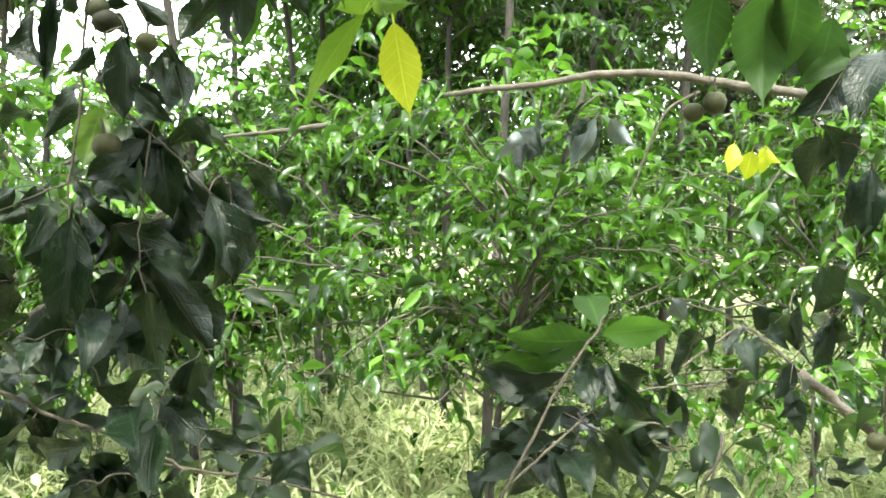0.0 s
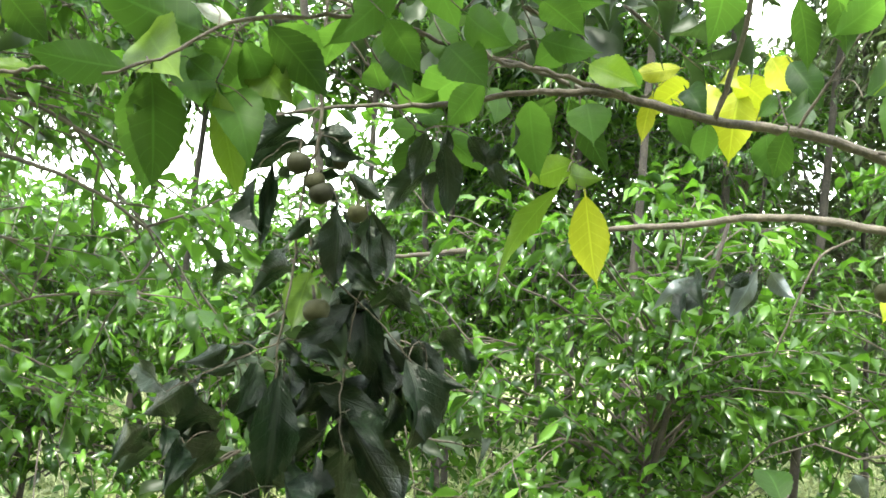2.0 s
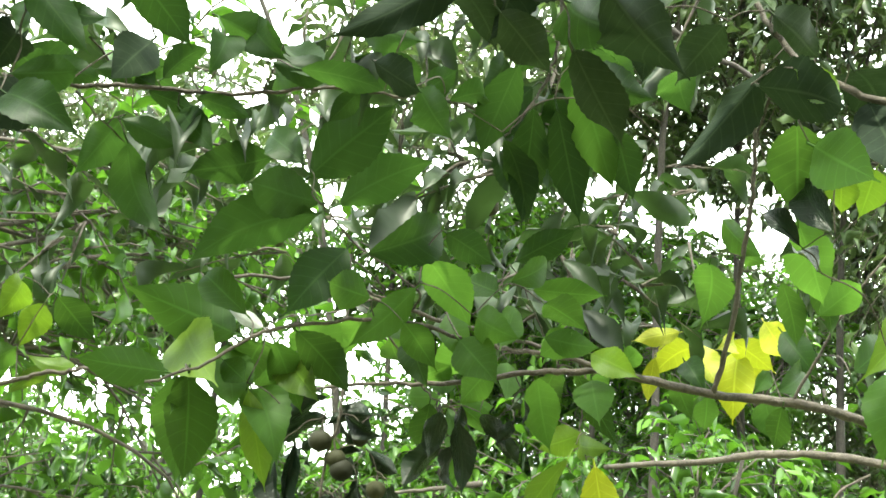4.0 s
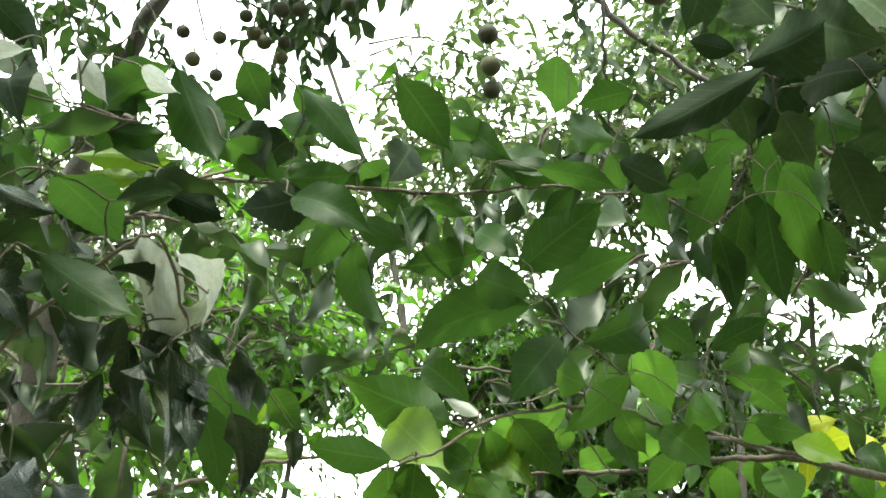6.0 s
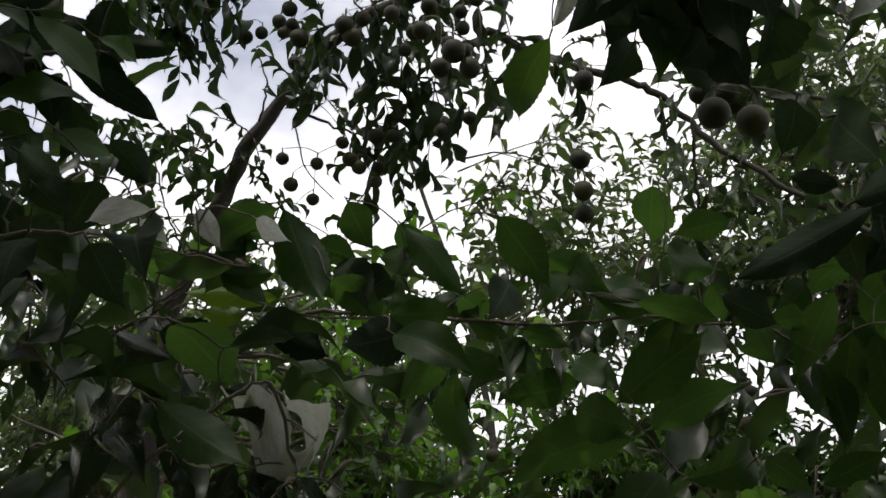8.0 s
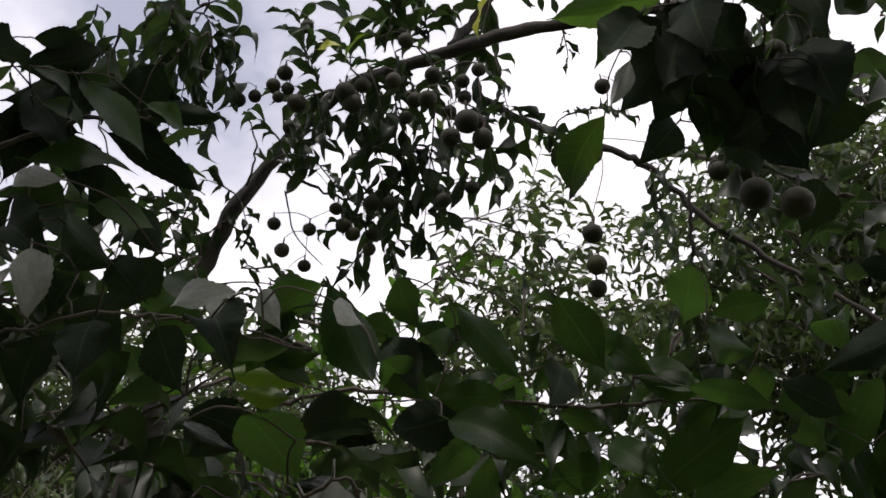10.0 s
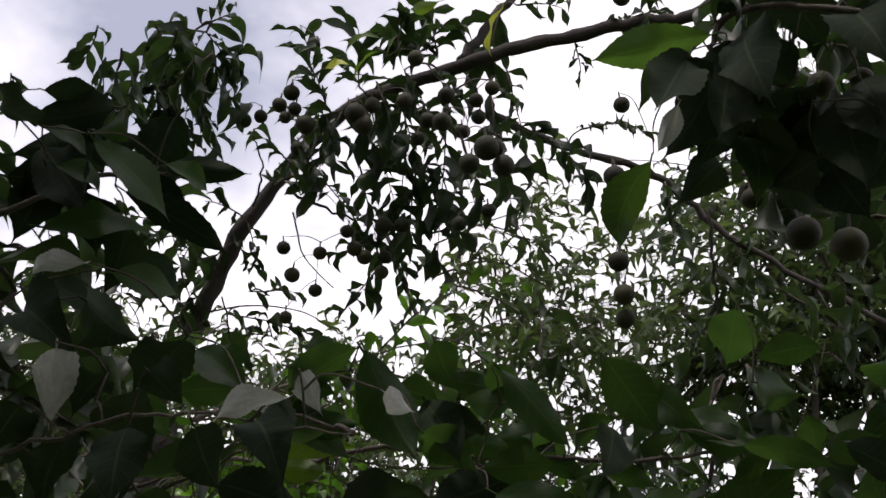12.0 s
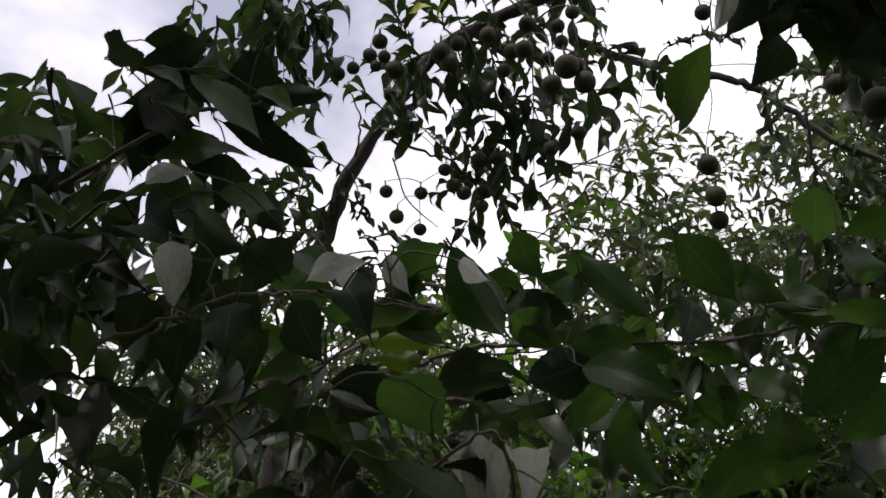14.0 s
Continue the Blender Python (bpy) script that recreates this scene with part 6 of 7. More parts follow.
add_fruit(trunk, (-1.233, 1.486, 3.112), 0.038)
add_fruit(trunk, (-1.191, 1.403, 3.358), 0.034)
add_fruit(trunk, (-1.043, 1.327, 3.071), 0.045)
add_fruit(trunk, (-1.028, 1.344, 3.049), 0.045)
add_fruit(trunk, (-1.135, 1.607, 2.946), 0.034)
add_fruit(trunk, (-1.286, 1.597, 2.909), 0.034)
add_fruit(trunk, (-1.202, 1.620, 2.900), 0.034)
add_fruit(trunk, (-1.271, 1.633, 2.854), 0.038)
add_fruit(trunk, (-1.220, 1.662, 2.823), 0.034)
add_fruit(trunk, (-1.295, 1.681, 2.767), 0.032)
add_fruit(trunk, (-1.121, 1.630, 2.911), 0.038)
add_fruit(trunk, (-1.099, 1.645, 2.894), 0.038)
add_fruit(trunk, (-1.052, 1.654, 2.895), 0.034)
add_fruit(trunk, (-1.062, 1.671, 2.864), 0.034)
add_fruit(trunk, (-1.037, 1.577, 2.935), 0.041)
add_fruit(trunk, (-0.996, 1.585, 2.936), 0.035)
add_fruit(trunk, (-0.890, 1.366, 3.060), 0.038)
add_fruit(trunk, (-0.826, 1.227, 2.943), 0.039)
add_fruit(trunk, (-0.816, 1.393, 3.041), 0.033)
add_fruit(trunk, (-0.781, 1.383, 3.069), 0.033)
add_fruit(trunk, (-0.783, 1.364, 3.100), 0.033)
add_fruit(trunk, (-0.713, 1.081, 2.761), 0.045)
add_fruit(trunk, (-0.687, 1.102, 2.735), 0.040)
add_fruit(trunk, (-0.701, 1.122, 2.789), 0.032)
add_fruit(trunk, (-0.763, 1.411, 2.844), 0.033)
add_fruit(trunk, (-0.476, 1.316, 3.008), 0.034)
add_fruit(trunk, (-0.501, 1.267, 2.803), 0.042)
add_fruit(trunk, (-0.505, 1.223, 2.597), 0.038)
add_fruit(trunk, (-0.500, 1.228, 2.535), 0.037)
add_fruit(trunk, (-0.501, 1.249, 2.499), 0.034)
add_fruit(trunk, (-1.448, 1.374, 3.224), 0.035)
add_fruit(trunk, (-0.935, 1.335, 3.096), 0.037)
add_fruit(trunk, (-0.923, 1.363, 3.239), 0.038)
add_fruit(trunk, (-0.747, 1.360, 3.126), 0.034)
add_fruit(trunk, (-0.459, 1.209, 3.198), 0.038)
add_fruit(trunk, (-0.753, 1.135, 2.770), 0.038)
add_fruit(trunk, (-0.831, 1.281, 3.053), 0.038)
add_fruit(trunk, (-0.826, 1.420, 2.824), 0.032)
add_fruit(trunk, (-0.291, 0.942, 2.616), 0.034)
add_fruit(trunk, (-0.294, 1.067, 2.604), 0.034)
add_fruit(trunk, (-0.250, 1.075, 2.605), 0.038)
add_fruit(trunk, (-0.917, 1.393, 3.035), 0.032)
add_fruit(trunk, (-1.020, 1.376, 3.127), 0.038)
add_fruit(trunk, (-1.242, 1.458, 3.212), 0.033)
add_fruit(trunk, (-1.267, 1.464, 3.193), 0.030)
add_fruit(trunk, (-0.237, 1.432, 2.219), 0.030)
add_fruit(trunk, (-0.244, 1.451, 2.168), 0.034)
add_fruit(trunk, (-0.624, 1.630, 2.053), 0.038)
add_fruit(trunk, (-0.847, 2.143, 2.298), 0.038)
add_fruit(trunk, (-1.627, 1.820, 2.123), 0.040)
add_fruit(trunk, (-0.916, 2.134, 2.282), 0.034)
add_leaf(trunk, (-1.085, 1.343, 3.258), (-0.983, 1.320, 3.272), 0.032, 70, 2, "pale")
add_leaf(trunk, (-1.015, 1.353, 3.265), (-1.066, 1.363, 3.172), 0.034, -40, 1, "pale")
add_leaf(trunk, (-0.992, 1.362, 3.257), (-0.954, 1.319, 3.282), 0.030, 80, 0, "pale")
add_leaf(trunk, (-0.728, 1.394, 3.390), (-0.766, 1.424, 3.269), 0.060, -60, 4, "yellow")
add_leaf(trunk, (-0.866, 1.323, 3.365), (-0.928, 1.299, 3.325), 0.030, 60, 2, "pale")
add_leaf(trunk, (-1.147, 1.387, 3.263), (-1.081, 1.370, 3.254), 0.028, 80, 4, "yellow")
add_drape((-1.005, 1.576, 3.325), (-1.048, 1.789, 2.956), 0.1)
add_drape((-1.176, 1.606, 3.315), (-1.217, 1.654, 3.123), 0.1)
add_drape((-1.206, 1.575, 3.258), (-1.277, 1.550, 3.177), 0.09)
add_drape((-1.079, 1.544, 3.255), (-1.045, 1.651, 2.989), 0.1)
add_drape((-1.009, 1.543, 3.281), (-0.963, 1.653, 3.015), 0.1)
add_drape((-0.874, 1.507, 3.288), (-0.923, 1.686, 2.874), 0.1)
add_drape((-0.768, 1.449, 3.225), (-0.795, 1.526, 2.890), 0.1)
add_drape((-0.809, 1.345, 2.989), (-0.802, 1.420, 2.867), 0.09)
add_drape((-0.738, 1.519, 3.315), (-0.737, 1.611, 3.163), 0.09)
add_drape((-1.017, 1.559, 3.350), (-1.141, 1.521, 3.370), 0.1)
add_drape((-0.915, 1.549, 3.402), (-1.009, 1.502, 3.448), 0.1)
add_drape((-0.915, 1.549, 3.402), (-0.934, 1.479, 3.511), 0.1)
add_drape((-0.971, 1.538, 3.400), (-0.881, 1.511, 3.476), 0.1)
add_drape((-1.239, 1.673, 3.281), (-1.349, 1.606, 3.355), 0.09)
add_drape((-1.243, 1.563, 3.363), (-1.273, 1.437, 3.464), 0.09)
add_drape((-1.331, 1.693, 3.215), (-1.412, 1.624, 3.302), 0.08)
add_drape((-1.232, 1.693, 3.151), (-1.113, 1.739, 3.016), 0.09)
add_drape((-1.130, 1.648, 3.162), (-1.100, 1.749, 3.004), 0.09)
add_drape((-0.969, 1.595, 3.109), (-1.013, 1.714, 2.896), 0.09)
add_drape((-0.915, 1.605, 3.110), (-0.873, 1.698, 2.971), 0.09)
add_drape((-1.105, 1.785, 2.942), (-1.197, 1.827, 2.842), 0.09)
add_drape((-1.048, 1.789, 2.956), (-1.015, 1.861, 2.847), 0.09)
add_drape((-1.113, 1.739, 3.016), (-1.187, 1.755, 2.964), 0.07)
add_drape((-1.533, 1.854, 2.877), (-1.214, 1.930, 2.861), 0.07)
add_drape((-1.471, 1.836, 2.930), (-1.356, 1.873, 2.907), 0.07)
add_drape((-1.420, 1.906, 2.829), (-1.508, 1.890, 2.826), 0.06)
add_drape((-0.730, 1.672, 3.260), (-0.581, 1.764, 3.258), 0.09)
add_drape((-0.649, 1.710, 3.226), (-0.558, 1.778, 3.143), 0.09)
add_drape((-0.577, 1.709, 3.253), (-0.478, 1.457, 3.114), 0.05)
add_drape((-1.497, 1.394, 3.458), (-1.658, 1.415, 3.367), 0.11)
add_drape((-1.484, 1.404, 3.446), (-1.393, 1.473, 3.363), 0.11)
add_drape((-1.497, 1.394, 3.458), (-1.410, 1.389, 3.497), 0.1)
add_drape((-1.528, 1.411, 3.420), (-1.532, 1.542, 3.199), 0.11)
add_drape((-1.558, 1.420, 3.395), (-1.624, 1.481, 3.270), 0.11)
add_drape((-1.474, 1.436, 3.397), (-1.430, 1.532, 3.251), 0.1)
add_drape((-1.484, 1.404, 3.446), (-1.567, 1.381, 3.456), 0.1)
add_drape((-1.591, 1.450, 3.332), (-1.721, 1.455, 3.279), 0.1)
add_drape((-1.524, 1.485, 3.298), (-1.434, 1.561, 3.202), 0.1)
add_drape((-1.593, 1.465, 3.308), (-1.592, 1.561, 3.148), 0.1)
add_drape((-1.503, 1.745, 3.069), (-1.451, 1.801, 2.994), 0.07)
add_drape((-1.521, 1.765, 3.030), (-1.646, 1.802, 2.924), 0.09)
add_drape((-1.587, 1.813, 2.926), (-1.723, 1.818, 2.871), 0.09)
add_drape((-1.560, 1.727, 3.080), (-1.653, 1.747, 3.013), 0.08)
add_drape((-1.635, 1.728, 3.052), (-1.752, 1.706, 3.049), 0.09)
add_drape((-1.485, 1.725, 3.108), (-1.570, 1.686, 3.144), 0.09)
add_drape((-1.694, 1.788, 3.129), (-1.904, 1.732, 3.150), 0.09)
add_drape((-1.458, 1.746, 3.083), (-1.437, 1.811, 2.982), 0.06)
add_drape((-0.435, 1.565, 3.442), (-0.334, 1.588, 3.339), 0.09)
add_drape((-0.576, 1.591, 3.449), (-0.568, 1.637, 3.375), 0.07)
add_drape((-0.504, 1.590, 3.475), (-0.360, 1.588, 3.529), 0.08)
add_drape((-0.719, 1.595, 3.591), (-0.601, 1.609, 3.607), 0.08)
add_drape((-0.764, 1.594, 3.577), (-0.830, 1.643, 3.472), 0.13)
add_drape((-0.368, 1.991, 3.249), (-0.326, 2.006, 3.041), 0.09)
add_drape((-0.210, 2.093, 3.134), (-0.143, 2.087, 2.970), 0.09)
add_drape((-0.012, 2.112, 2.974), (0.003, 2.084, 2.829), 0.09)
add_drape((-0.079, 1.707, 3.032), (-0.013, 1.807, 2.888), 0.1)
add_drape((0.035, 1.706, 2.975), (0.075, 1.787, 2.855), 0.1)
add_drape((-0.139, 1.770, 3.104), (-0.094, 1.846, 2.994), 0.1)
add_drape((-0.297, 1.761, 2.868), (-0.240, 1.825, 2.780), 0.09)
add_drape((-0.291, 1.816, 2.779), (-0.363, 1.856, 2.687), 0.09)
add_drape((-1.217, 1.472, 3.130), (-1.157, 1.500, 3.005), 0.09)
add_drape((-1.161, 1.462, 3.166), (-1.103, 1.490, 3.041), 0.09)
add_drape((-1.105, 1.445, 3.213), (-1.050, 1.486, 3.065), 0.09)
add_drape((-1.037, 1.437, 3.250), (-0.984, 1.485, 3.089), 0.09)
add_drape((-0.969, 1.436, 3.275), (-0.943, 1.480, 3.113), 0.09)
add_drape((-0.916, 1.439, 3.288), (-0.851, 1.477, 3.149), 0.09)
add_drape((-1.173, 1.479, 3.232), (-1.193, 1.426, 3.313), 0.09)
add_drape((-1.090, 1.473, 3.270), (-1.107, 1.400, 3.387), 0.1)
add_drape((-1.006, 1.468, 3.307), (-0.985, 1.409, 3.414), 0.1)
add_drape((-0.937, 1.467, 3.333), (-0.972, 1.418, 3.402), 0.1)
add_drape((-1.343, 1.630, 3.119), (-1.237, 1.544, 3.101), 0.08)
add_drape((-1.106, 1.418, 3.159), (-1.197, 1.411, 3.139), 0.09)
# small leaves hanging below the bent limb and at the edge of the crown
add_drape((-1.716, 1.382, 2.955), (-1.796, 1.434, 2.927), 0.083, 0.024)
add_drape((-1.600, 1.740, 2.844), (-1.676, 1.823, 2.764), 0.081, 0.024)
add_drape((-1.677, 1.298, 2.895), (-1.666, 1.407, 2.811), 0.091, 0.024)
add_drape((-1.492, 1.413, 2.904), (-1.513, 1.512, 2.823), 0.092, 0.024)
add_drape((-1.541, 1.537, 3.031), (-1.552, 1.632, 2.963), 0.079, 0.024)
add_drape((-1.797, 1.641, 3.133), (-1.782, 1.749, 3.054), 0.081, 0.024)
add_drape((-1.626, 1.754, 2.953), (-1.610, 1.861, 2.876), 0.083, 0.024)
add_drape((-1.527, 1.363, 2.788), (-1.590, 1.452, 2.704), 0.076, 0.024)
add_drape((-1.763, 1.395, 2.763), (-1.799, 1.479, 2.701), 0.082, 0.024)
add_drape((-1.450, 1.479, 2.936), (-1.524, 1.561, 2.861), 0.081, 0.024)
add_drape((-1.673, 1.462, 2.740), (-1.708, 1.567, 2.641), 0.077, 0.024)
add_drape((-1.913, 1.546, 3.029), (-1.936, 1.626, 2.981), 0.082, 0.024)
add_drape((-1.629, 1.275, 2.744), (-1.649, 1.378, 2.657), 0.094, 0.024)
add_drape((-1.458, 1.386, 2.603), (-1.523, 1.481, 2.507), 0.091, 0.024)
add_drape((-1.759, 1.641, 2.757), (-1.752, 1.733, 2.702), 0.079, 0.024)
add_drape((-1.638, 1.402, 2.941), (-1.613, 1.495, 2.893), 0.075, 0.024)
add_drape((-1.692, 1.267, 3.375), (-1.749, 1.329, 3.341), 0.092, 0.02)
add_drape((-1.363, 1.245, 3.216), (-1.457, 1.287, 3.199), 0.093, 0.02)
add_drape((-1.414, 1.165, 3.227), (-1.445, 1.230, 3.202), 0.110, 0.02)
add_drape((-1.677, 1.306, 3.307), (-1.732, 1.394, 3.229), 0.100, 0.02)
add_drape((-1.530, 1.157, 3.181), (-1.574, 1.218, 3.155), 0.108, 0.02)
add_drape((-1.381, 1.205, 3.168), (-1.447, 1.260, 3.142), 0.094, 0.02)
add_drape((-1.558, 1.218, 3.125), (-1.664, 1.286, 3.057), 0.101, 0.02)
add_drape((-1.446, 1.386, 3.360), (-1.454, 1.481, 3.294), 0.105, 0.02)
add_drape((-1.483, 1.181, 3.271), (-1.462, 1.282, 3.209), 0.108, 0.02)
add_drape((-1.624, 1.340, 3.290), (-1.638, 1.433, 3.222), 0.101, 0.02)
add_drape((-1.929, 1.292, 3.154), (-1.942, 1.391, 3.077), 0.080, 0.03)
add_drape((-2.214, 1.474, 3.270), (-2.250, 1.539, 3.241), 0.080, 0.03)
add_drape((-2.050, 1.438, 3.422), (-2.083, 1.503, 3.395), 0.080, 0.03)
add_drape((-2.085, 1.345, 3.234), (-2.119, 1.440, 3.153), 0.080, 0.03)
# leafy twigs deeper in the tree
add_drape((-0.041, 1.494, 2.342), (-0.197, 1.389, 2.282), 0.13, 0.038)
add_drape((-0.831, 1.299, 2.293), (-0.708, 1.324, 2.206), 0.13, 0.038)
add_drape((-0.497, 1.006, 2.101), (-0.584, 0.892, 2.115), 0.13, 0.038)
add_drape((-0.250, 1.159, 2.148), (-0.371, 1.113, 2.062), 0.13, 0.038)
add_drape((-0.326, 1.500, 2.291), (-0.307, 1.561, 2.365), 0.13, 0.038)
# leafy twigs deeper in the tree
add_drape((-0.127, 1.303, 2.355), (-0.168, 1.297, 2.222), 0.12, 0.038)
add_drape((-0.327, 1.159, 2.367), (-0.308, 1.148, 2.225), 0.12, 0.038)
add_drape((-0.382, 0.959, 2.271), (-0.444, 0.941, 2.172), 0.12, 0.038)
add_drape((-0.339, 1.401, 2.336), (-0.282, 1.554, 2.242), 0.12, 0.038)
add_drape((-0.223, 1.054, 2.167), (-0.107, 0.997, 2.133), 0.12, 0.038)
add_drape((-0.450, 1.413, 2.383), (-0.583, 1.331, 2.268), 0.12, 0.038)
# leafy twigs deeper in the tree
add_drape((-1.310, 0.672, 2.435), (-1.313, 0.573, 2.367), 0.12, 0.038)
add_drape((-1.226, 0.662, 2.368), (-1.345, 0.697, 2.410), 0.12, 0.038)
add_drape((-1.199, 0.696, 2.294), (-1.095, 0.726, 2.196), 0.12, 0.038)
add_drape((-1.137, 0.562, 2.139), (-0.971, 0.465, 2.088), 0.12, 0.038)
add_drape((-1.168, 0.771, 2.369), (-1.217, 0.745, 2.305), 0.12, 0.038)
add_drape((-1.368, 0.955, 2.268), (-1.339, 0.980, 2.135), 0.12, 0.038)
add_drape((-1.024, 0.624, 2.369), (-1.042, 0.622, 2.402), 0.12, 0.038)
add_drape((-1.132, 0.695, 2.352), (-1.034, 0.610, 2.300), 0.12, 0.038)
# leafy twigs deeper in the tree
add_drape((-0.222, 0.648, 2.672), (-0.241, 0.740, 2.746), 0.14, 0.038)
add_drape((-0.229, 0.592, 2.550), (-0.205, 0.599, 2.589), 0.14, 0.038)
add_drape((-0.200, 0.594, 2.621), (-0.215, 0.521, 2.473), 0.14, 0.038)
add_drape((-0.335, 0.606, 2.565), (-0.400, 0.528, 2.488), 0.14, 0.038)
add_drape((-0.136, 0.727, 2.707), (-0.143, 0.611, 2.604), 0.14, 0.038)
add_drape((-0.199, 0.705, 2.672), (-0.227, 0.699, 2.575), 0.14, 0.038)
# leafy twigs deeper in the tree
add_drape((0.372, 2.157, 3.889), (0.419, 2.186, 3.966), 0.12, 0.038)
add_drape((-0.076, 2.400, 3.677), (0.075, 2.386, 3.532), 0.12, 0.038)
add_drape((0.058, 1.915, 3.438), (0.072, 1.828, 3.387), 0.12, 0.038)
add_drape((0.386, 2.398, 3.787), (0.290, 2.513, 3.849), 0.12, 0.038)
add_drape((-0.138, 2.001, 3.494), (0.031, 2.044, 3.376), 0.12, 0.038)
add_drape((-0.098, 2.346, 3.576), (-0.312, 2.206, 3.439), 0.12, 0.038)
add_drape((0.091, 2.269, 4.052), (0.019, 2.257, 3.780), 0.12, 0.038)
# leafy twigs deeper in the tree
add_drape((-1.142, 0.757, 2.044), (-1.053, 0.780, 2.089), 0.125, 0.038)
add_drape((-0.986, 1.077, 1.861), (-1.005, 1.210, 1.738), 0.125, 0.038)
add_drape((-0.910, 0.885, 1.832), (-0.902, 0.882, 1.750), 0.125, 0.038)
add_drape((-1.327, 1.119, 2.267), (-1.387, 1.002, 2.207), 0.125, 0.038)
add_drape((-1.134, 1.236, 1.968), (-1.239, 1.098, 1.966), 0.125, 0.038)
add_drape((-1.348, 1.030, 2.205), (-1.162, 0.982, 2.044), 0.125, 0.038)
add_drape((-1.038, 0.821, 1.909), (-0.957, 0.726, 1.786), 0.125, 0.038)
add_drape((-1.098, 1.012, 1.845), (-0.952, 0.958, 1.848), 0.125, 0.038)
add_drape((-1.062, 0.753, 2.060), (-0.876, 0.671, 2.011), 0.125, 0.038)
# leafy twigs deeper in the tree
add_drape((0.087, 1.442, 2.644), (0.012, 1.374, 2.709), 0.12, 0.038)
add_drape((0.054, 1.327, 2.672), (-0.066, 1.387, 2.756), 0.12, 0.038)
add_drape((0.092, 1.109, 2.411), (0.050, 1.132, 2.280), 0.12, 0.038)
add_drape((-0.037, 1.296, 2.683), (-0.113, 1.332, 2.724), 0.12, 0.038)
add_drape((0.116, 1.150, 2.488), (0.120, 1.130, 2.553), 0.12, 0.038)
add_drape((-0.118, 1.436, 2.696), (-0.067, 1.500, 2.772), 0.12, 0.038)
# leafy twigs deeper in the tree
add_drape((0.061, 1.988, 2.001), (0.275, 1.968, 1.993), 0.12, 0.038)
add_drape((-0.867, 1.169, 2.042), (-0.918, 1.097, 1.945), 0.12, 0.038)
add_drape((-0.221, 1.410, 2.004), (-0.158, 1.309, 1.980), 0.12, 0.038)
add_drape((-0.595, 1.486, 1.852), (-0.589, 1.581, 1.907), 0.12, 0.038)
add_drape((-0.571, 1.758, 2.087), (-0.413, 1.895, 2.129), 0.12, 0.038)
add_drape((-1.074, 1.598, 2.193), (-1.116, 1.538, 1.991), 0.12, 0.038)
add_drape((-0.510, 1.322, 2.115), (-0.347, 1.248, 2.056), 0.12, 0.038)
add_drape((-0.208, 1.849, 2.145), (-0.377, 1.755, 2.059), 0.12, 0.038)
add_drape((-0.625, 1.518, 2.105), (-0.830, 1.502, 2.080), 0.12, 0.038)
# leafy twigs deeper in the tree
add_drape((-1.349, 0.662, 2.458), (-1.267, 0.584, 2.435), 0.135, 0.038)
add_drape((-1.075, 0.480, 2.203), (-1.033, 0.405, 2.071), 0.135, 0.038)
add_drape((-1.325, 0.593, 2.029), (-1.344, 0.479, 2.014), 0.135, 0.038)
add_drape((-1.124, 0.346, 2.233), (-1.110, 0.269, 2.181), 0.135, 0.038)
add_drape((-1.536, 0.849, 2.034), (-1.458, 0.815, 2.042), 0.135, 0.038)
add_drape((-1.273, 0.630, 2.254), (-1.365, 0.596, 2.173), 0.135, 0.038)
add_drape((-1.423, 0.737, 2.250), (-1.387, 0.838, 2.211), 0.135, 0.038)
add_drape((-1.357, 0.560, 2.114), (-1.194, 0.473, 2.090), 0.135, 0.038)
add_drape((-1.293, 0.700, 2.010), (-1.264, 0.793, 2.047), 0.135, 0.038)
add_drape((-1.333, 0.461, 2.380), (-1.242, 0.443, 2.234), 0.135, 0.038)
add_drape((-1.490, 0.934, 2.101), (-1.422, 0.943, 2.015), 0.135, 0.038)
add_drape((-1.490, 0.729, 2.061), (-1.486, 0.648, 1.982), 0.135, 0.038)
add_drape((-1.491, 0.685, 2.165), (-1.476, 0.823, 2.154), 0.135, 0.038)
add_drape((-1.470, 0.581, 2.419), (-1.419, 0.690, 2.416), 0.135, 0.038)
add_drape((-1.252, 0.581, 2.205), (-1.059, 0.542, 2.101), 0.135, 0.038)
add_drape((-1.132, 0.397, 2.168), (-1.261, 0.414, 2.170), 0.135, 0.038)
add_drape((-1.189, 0.411, 2.168), (-1.190, 0.378, 2.103), 0.135, 0.038)
add_drape((-1.232, 0.464, 2.439), (-1.348, 0.579, 2.449), 0.135, 0.038)
add_drape((-1.461, 0.613, 2.236), (-1.438, 0.719, 2.278), 0.135, 0.038)
# leafy twigs deeper in the tree
add_drape((-1.479, 0.667, 2.377), (-1.647, 0.680, 2.397), 0.135, 0.038)
add_drape((-1.200, 0.515, 2.232), (-1.063, 0.455, 2.216), 0.135, 0.038)
add_drape((-1.379, 0.613, 2.184), (-1.347, 0.595, 2.100), 0.135, 0.038)
add_drape((-1.322, 0.616, 2.078), (-1.487, 0.664, 2.092), 0.135, 0.038)
add_drape((-1.193, 0.502, 2.046), (-1.024, 0.490, 2.002), 0.135, 0.038)
add_drape((-1.399, 0.557, 2.227), (-1.290, 0.588, 2.206), 0.135, 0.038)
add_drape((-1.147, 0.340, 2.123), (-1.157, 0.470, 2.170), 0.135, 0.038)
add_drape((-1.370, 0.509, 2.212), (-1.360, 0.633, 2.271), 0.135, 0.038)
add_drape((-1.460, 0.650, 2.104), (-1.474, 0.586, 2.100), 0.135, 0.038)
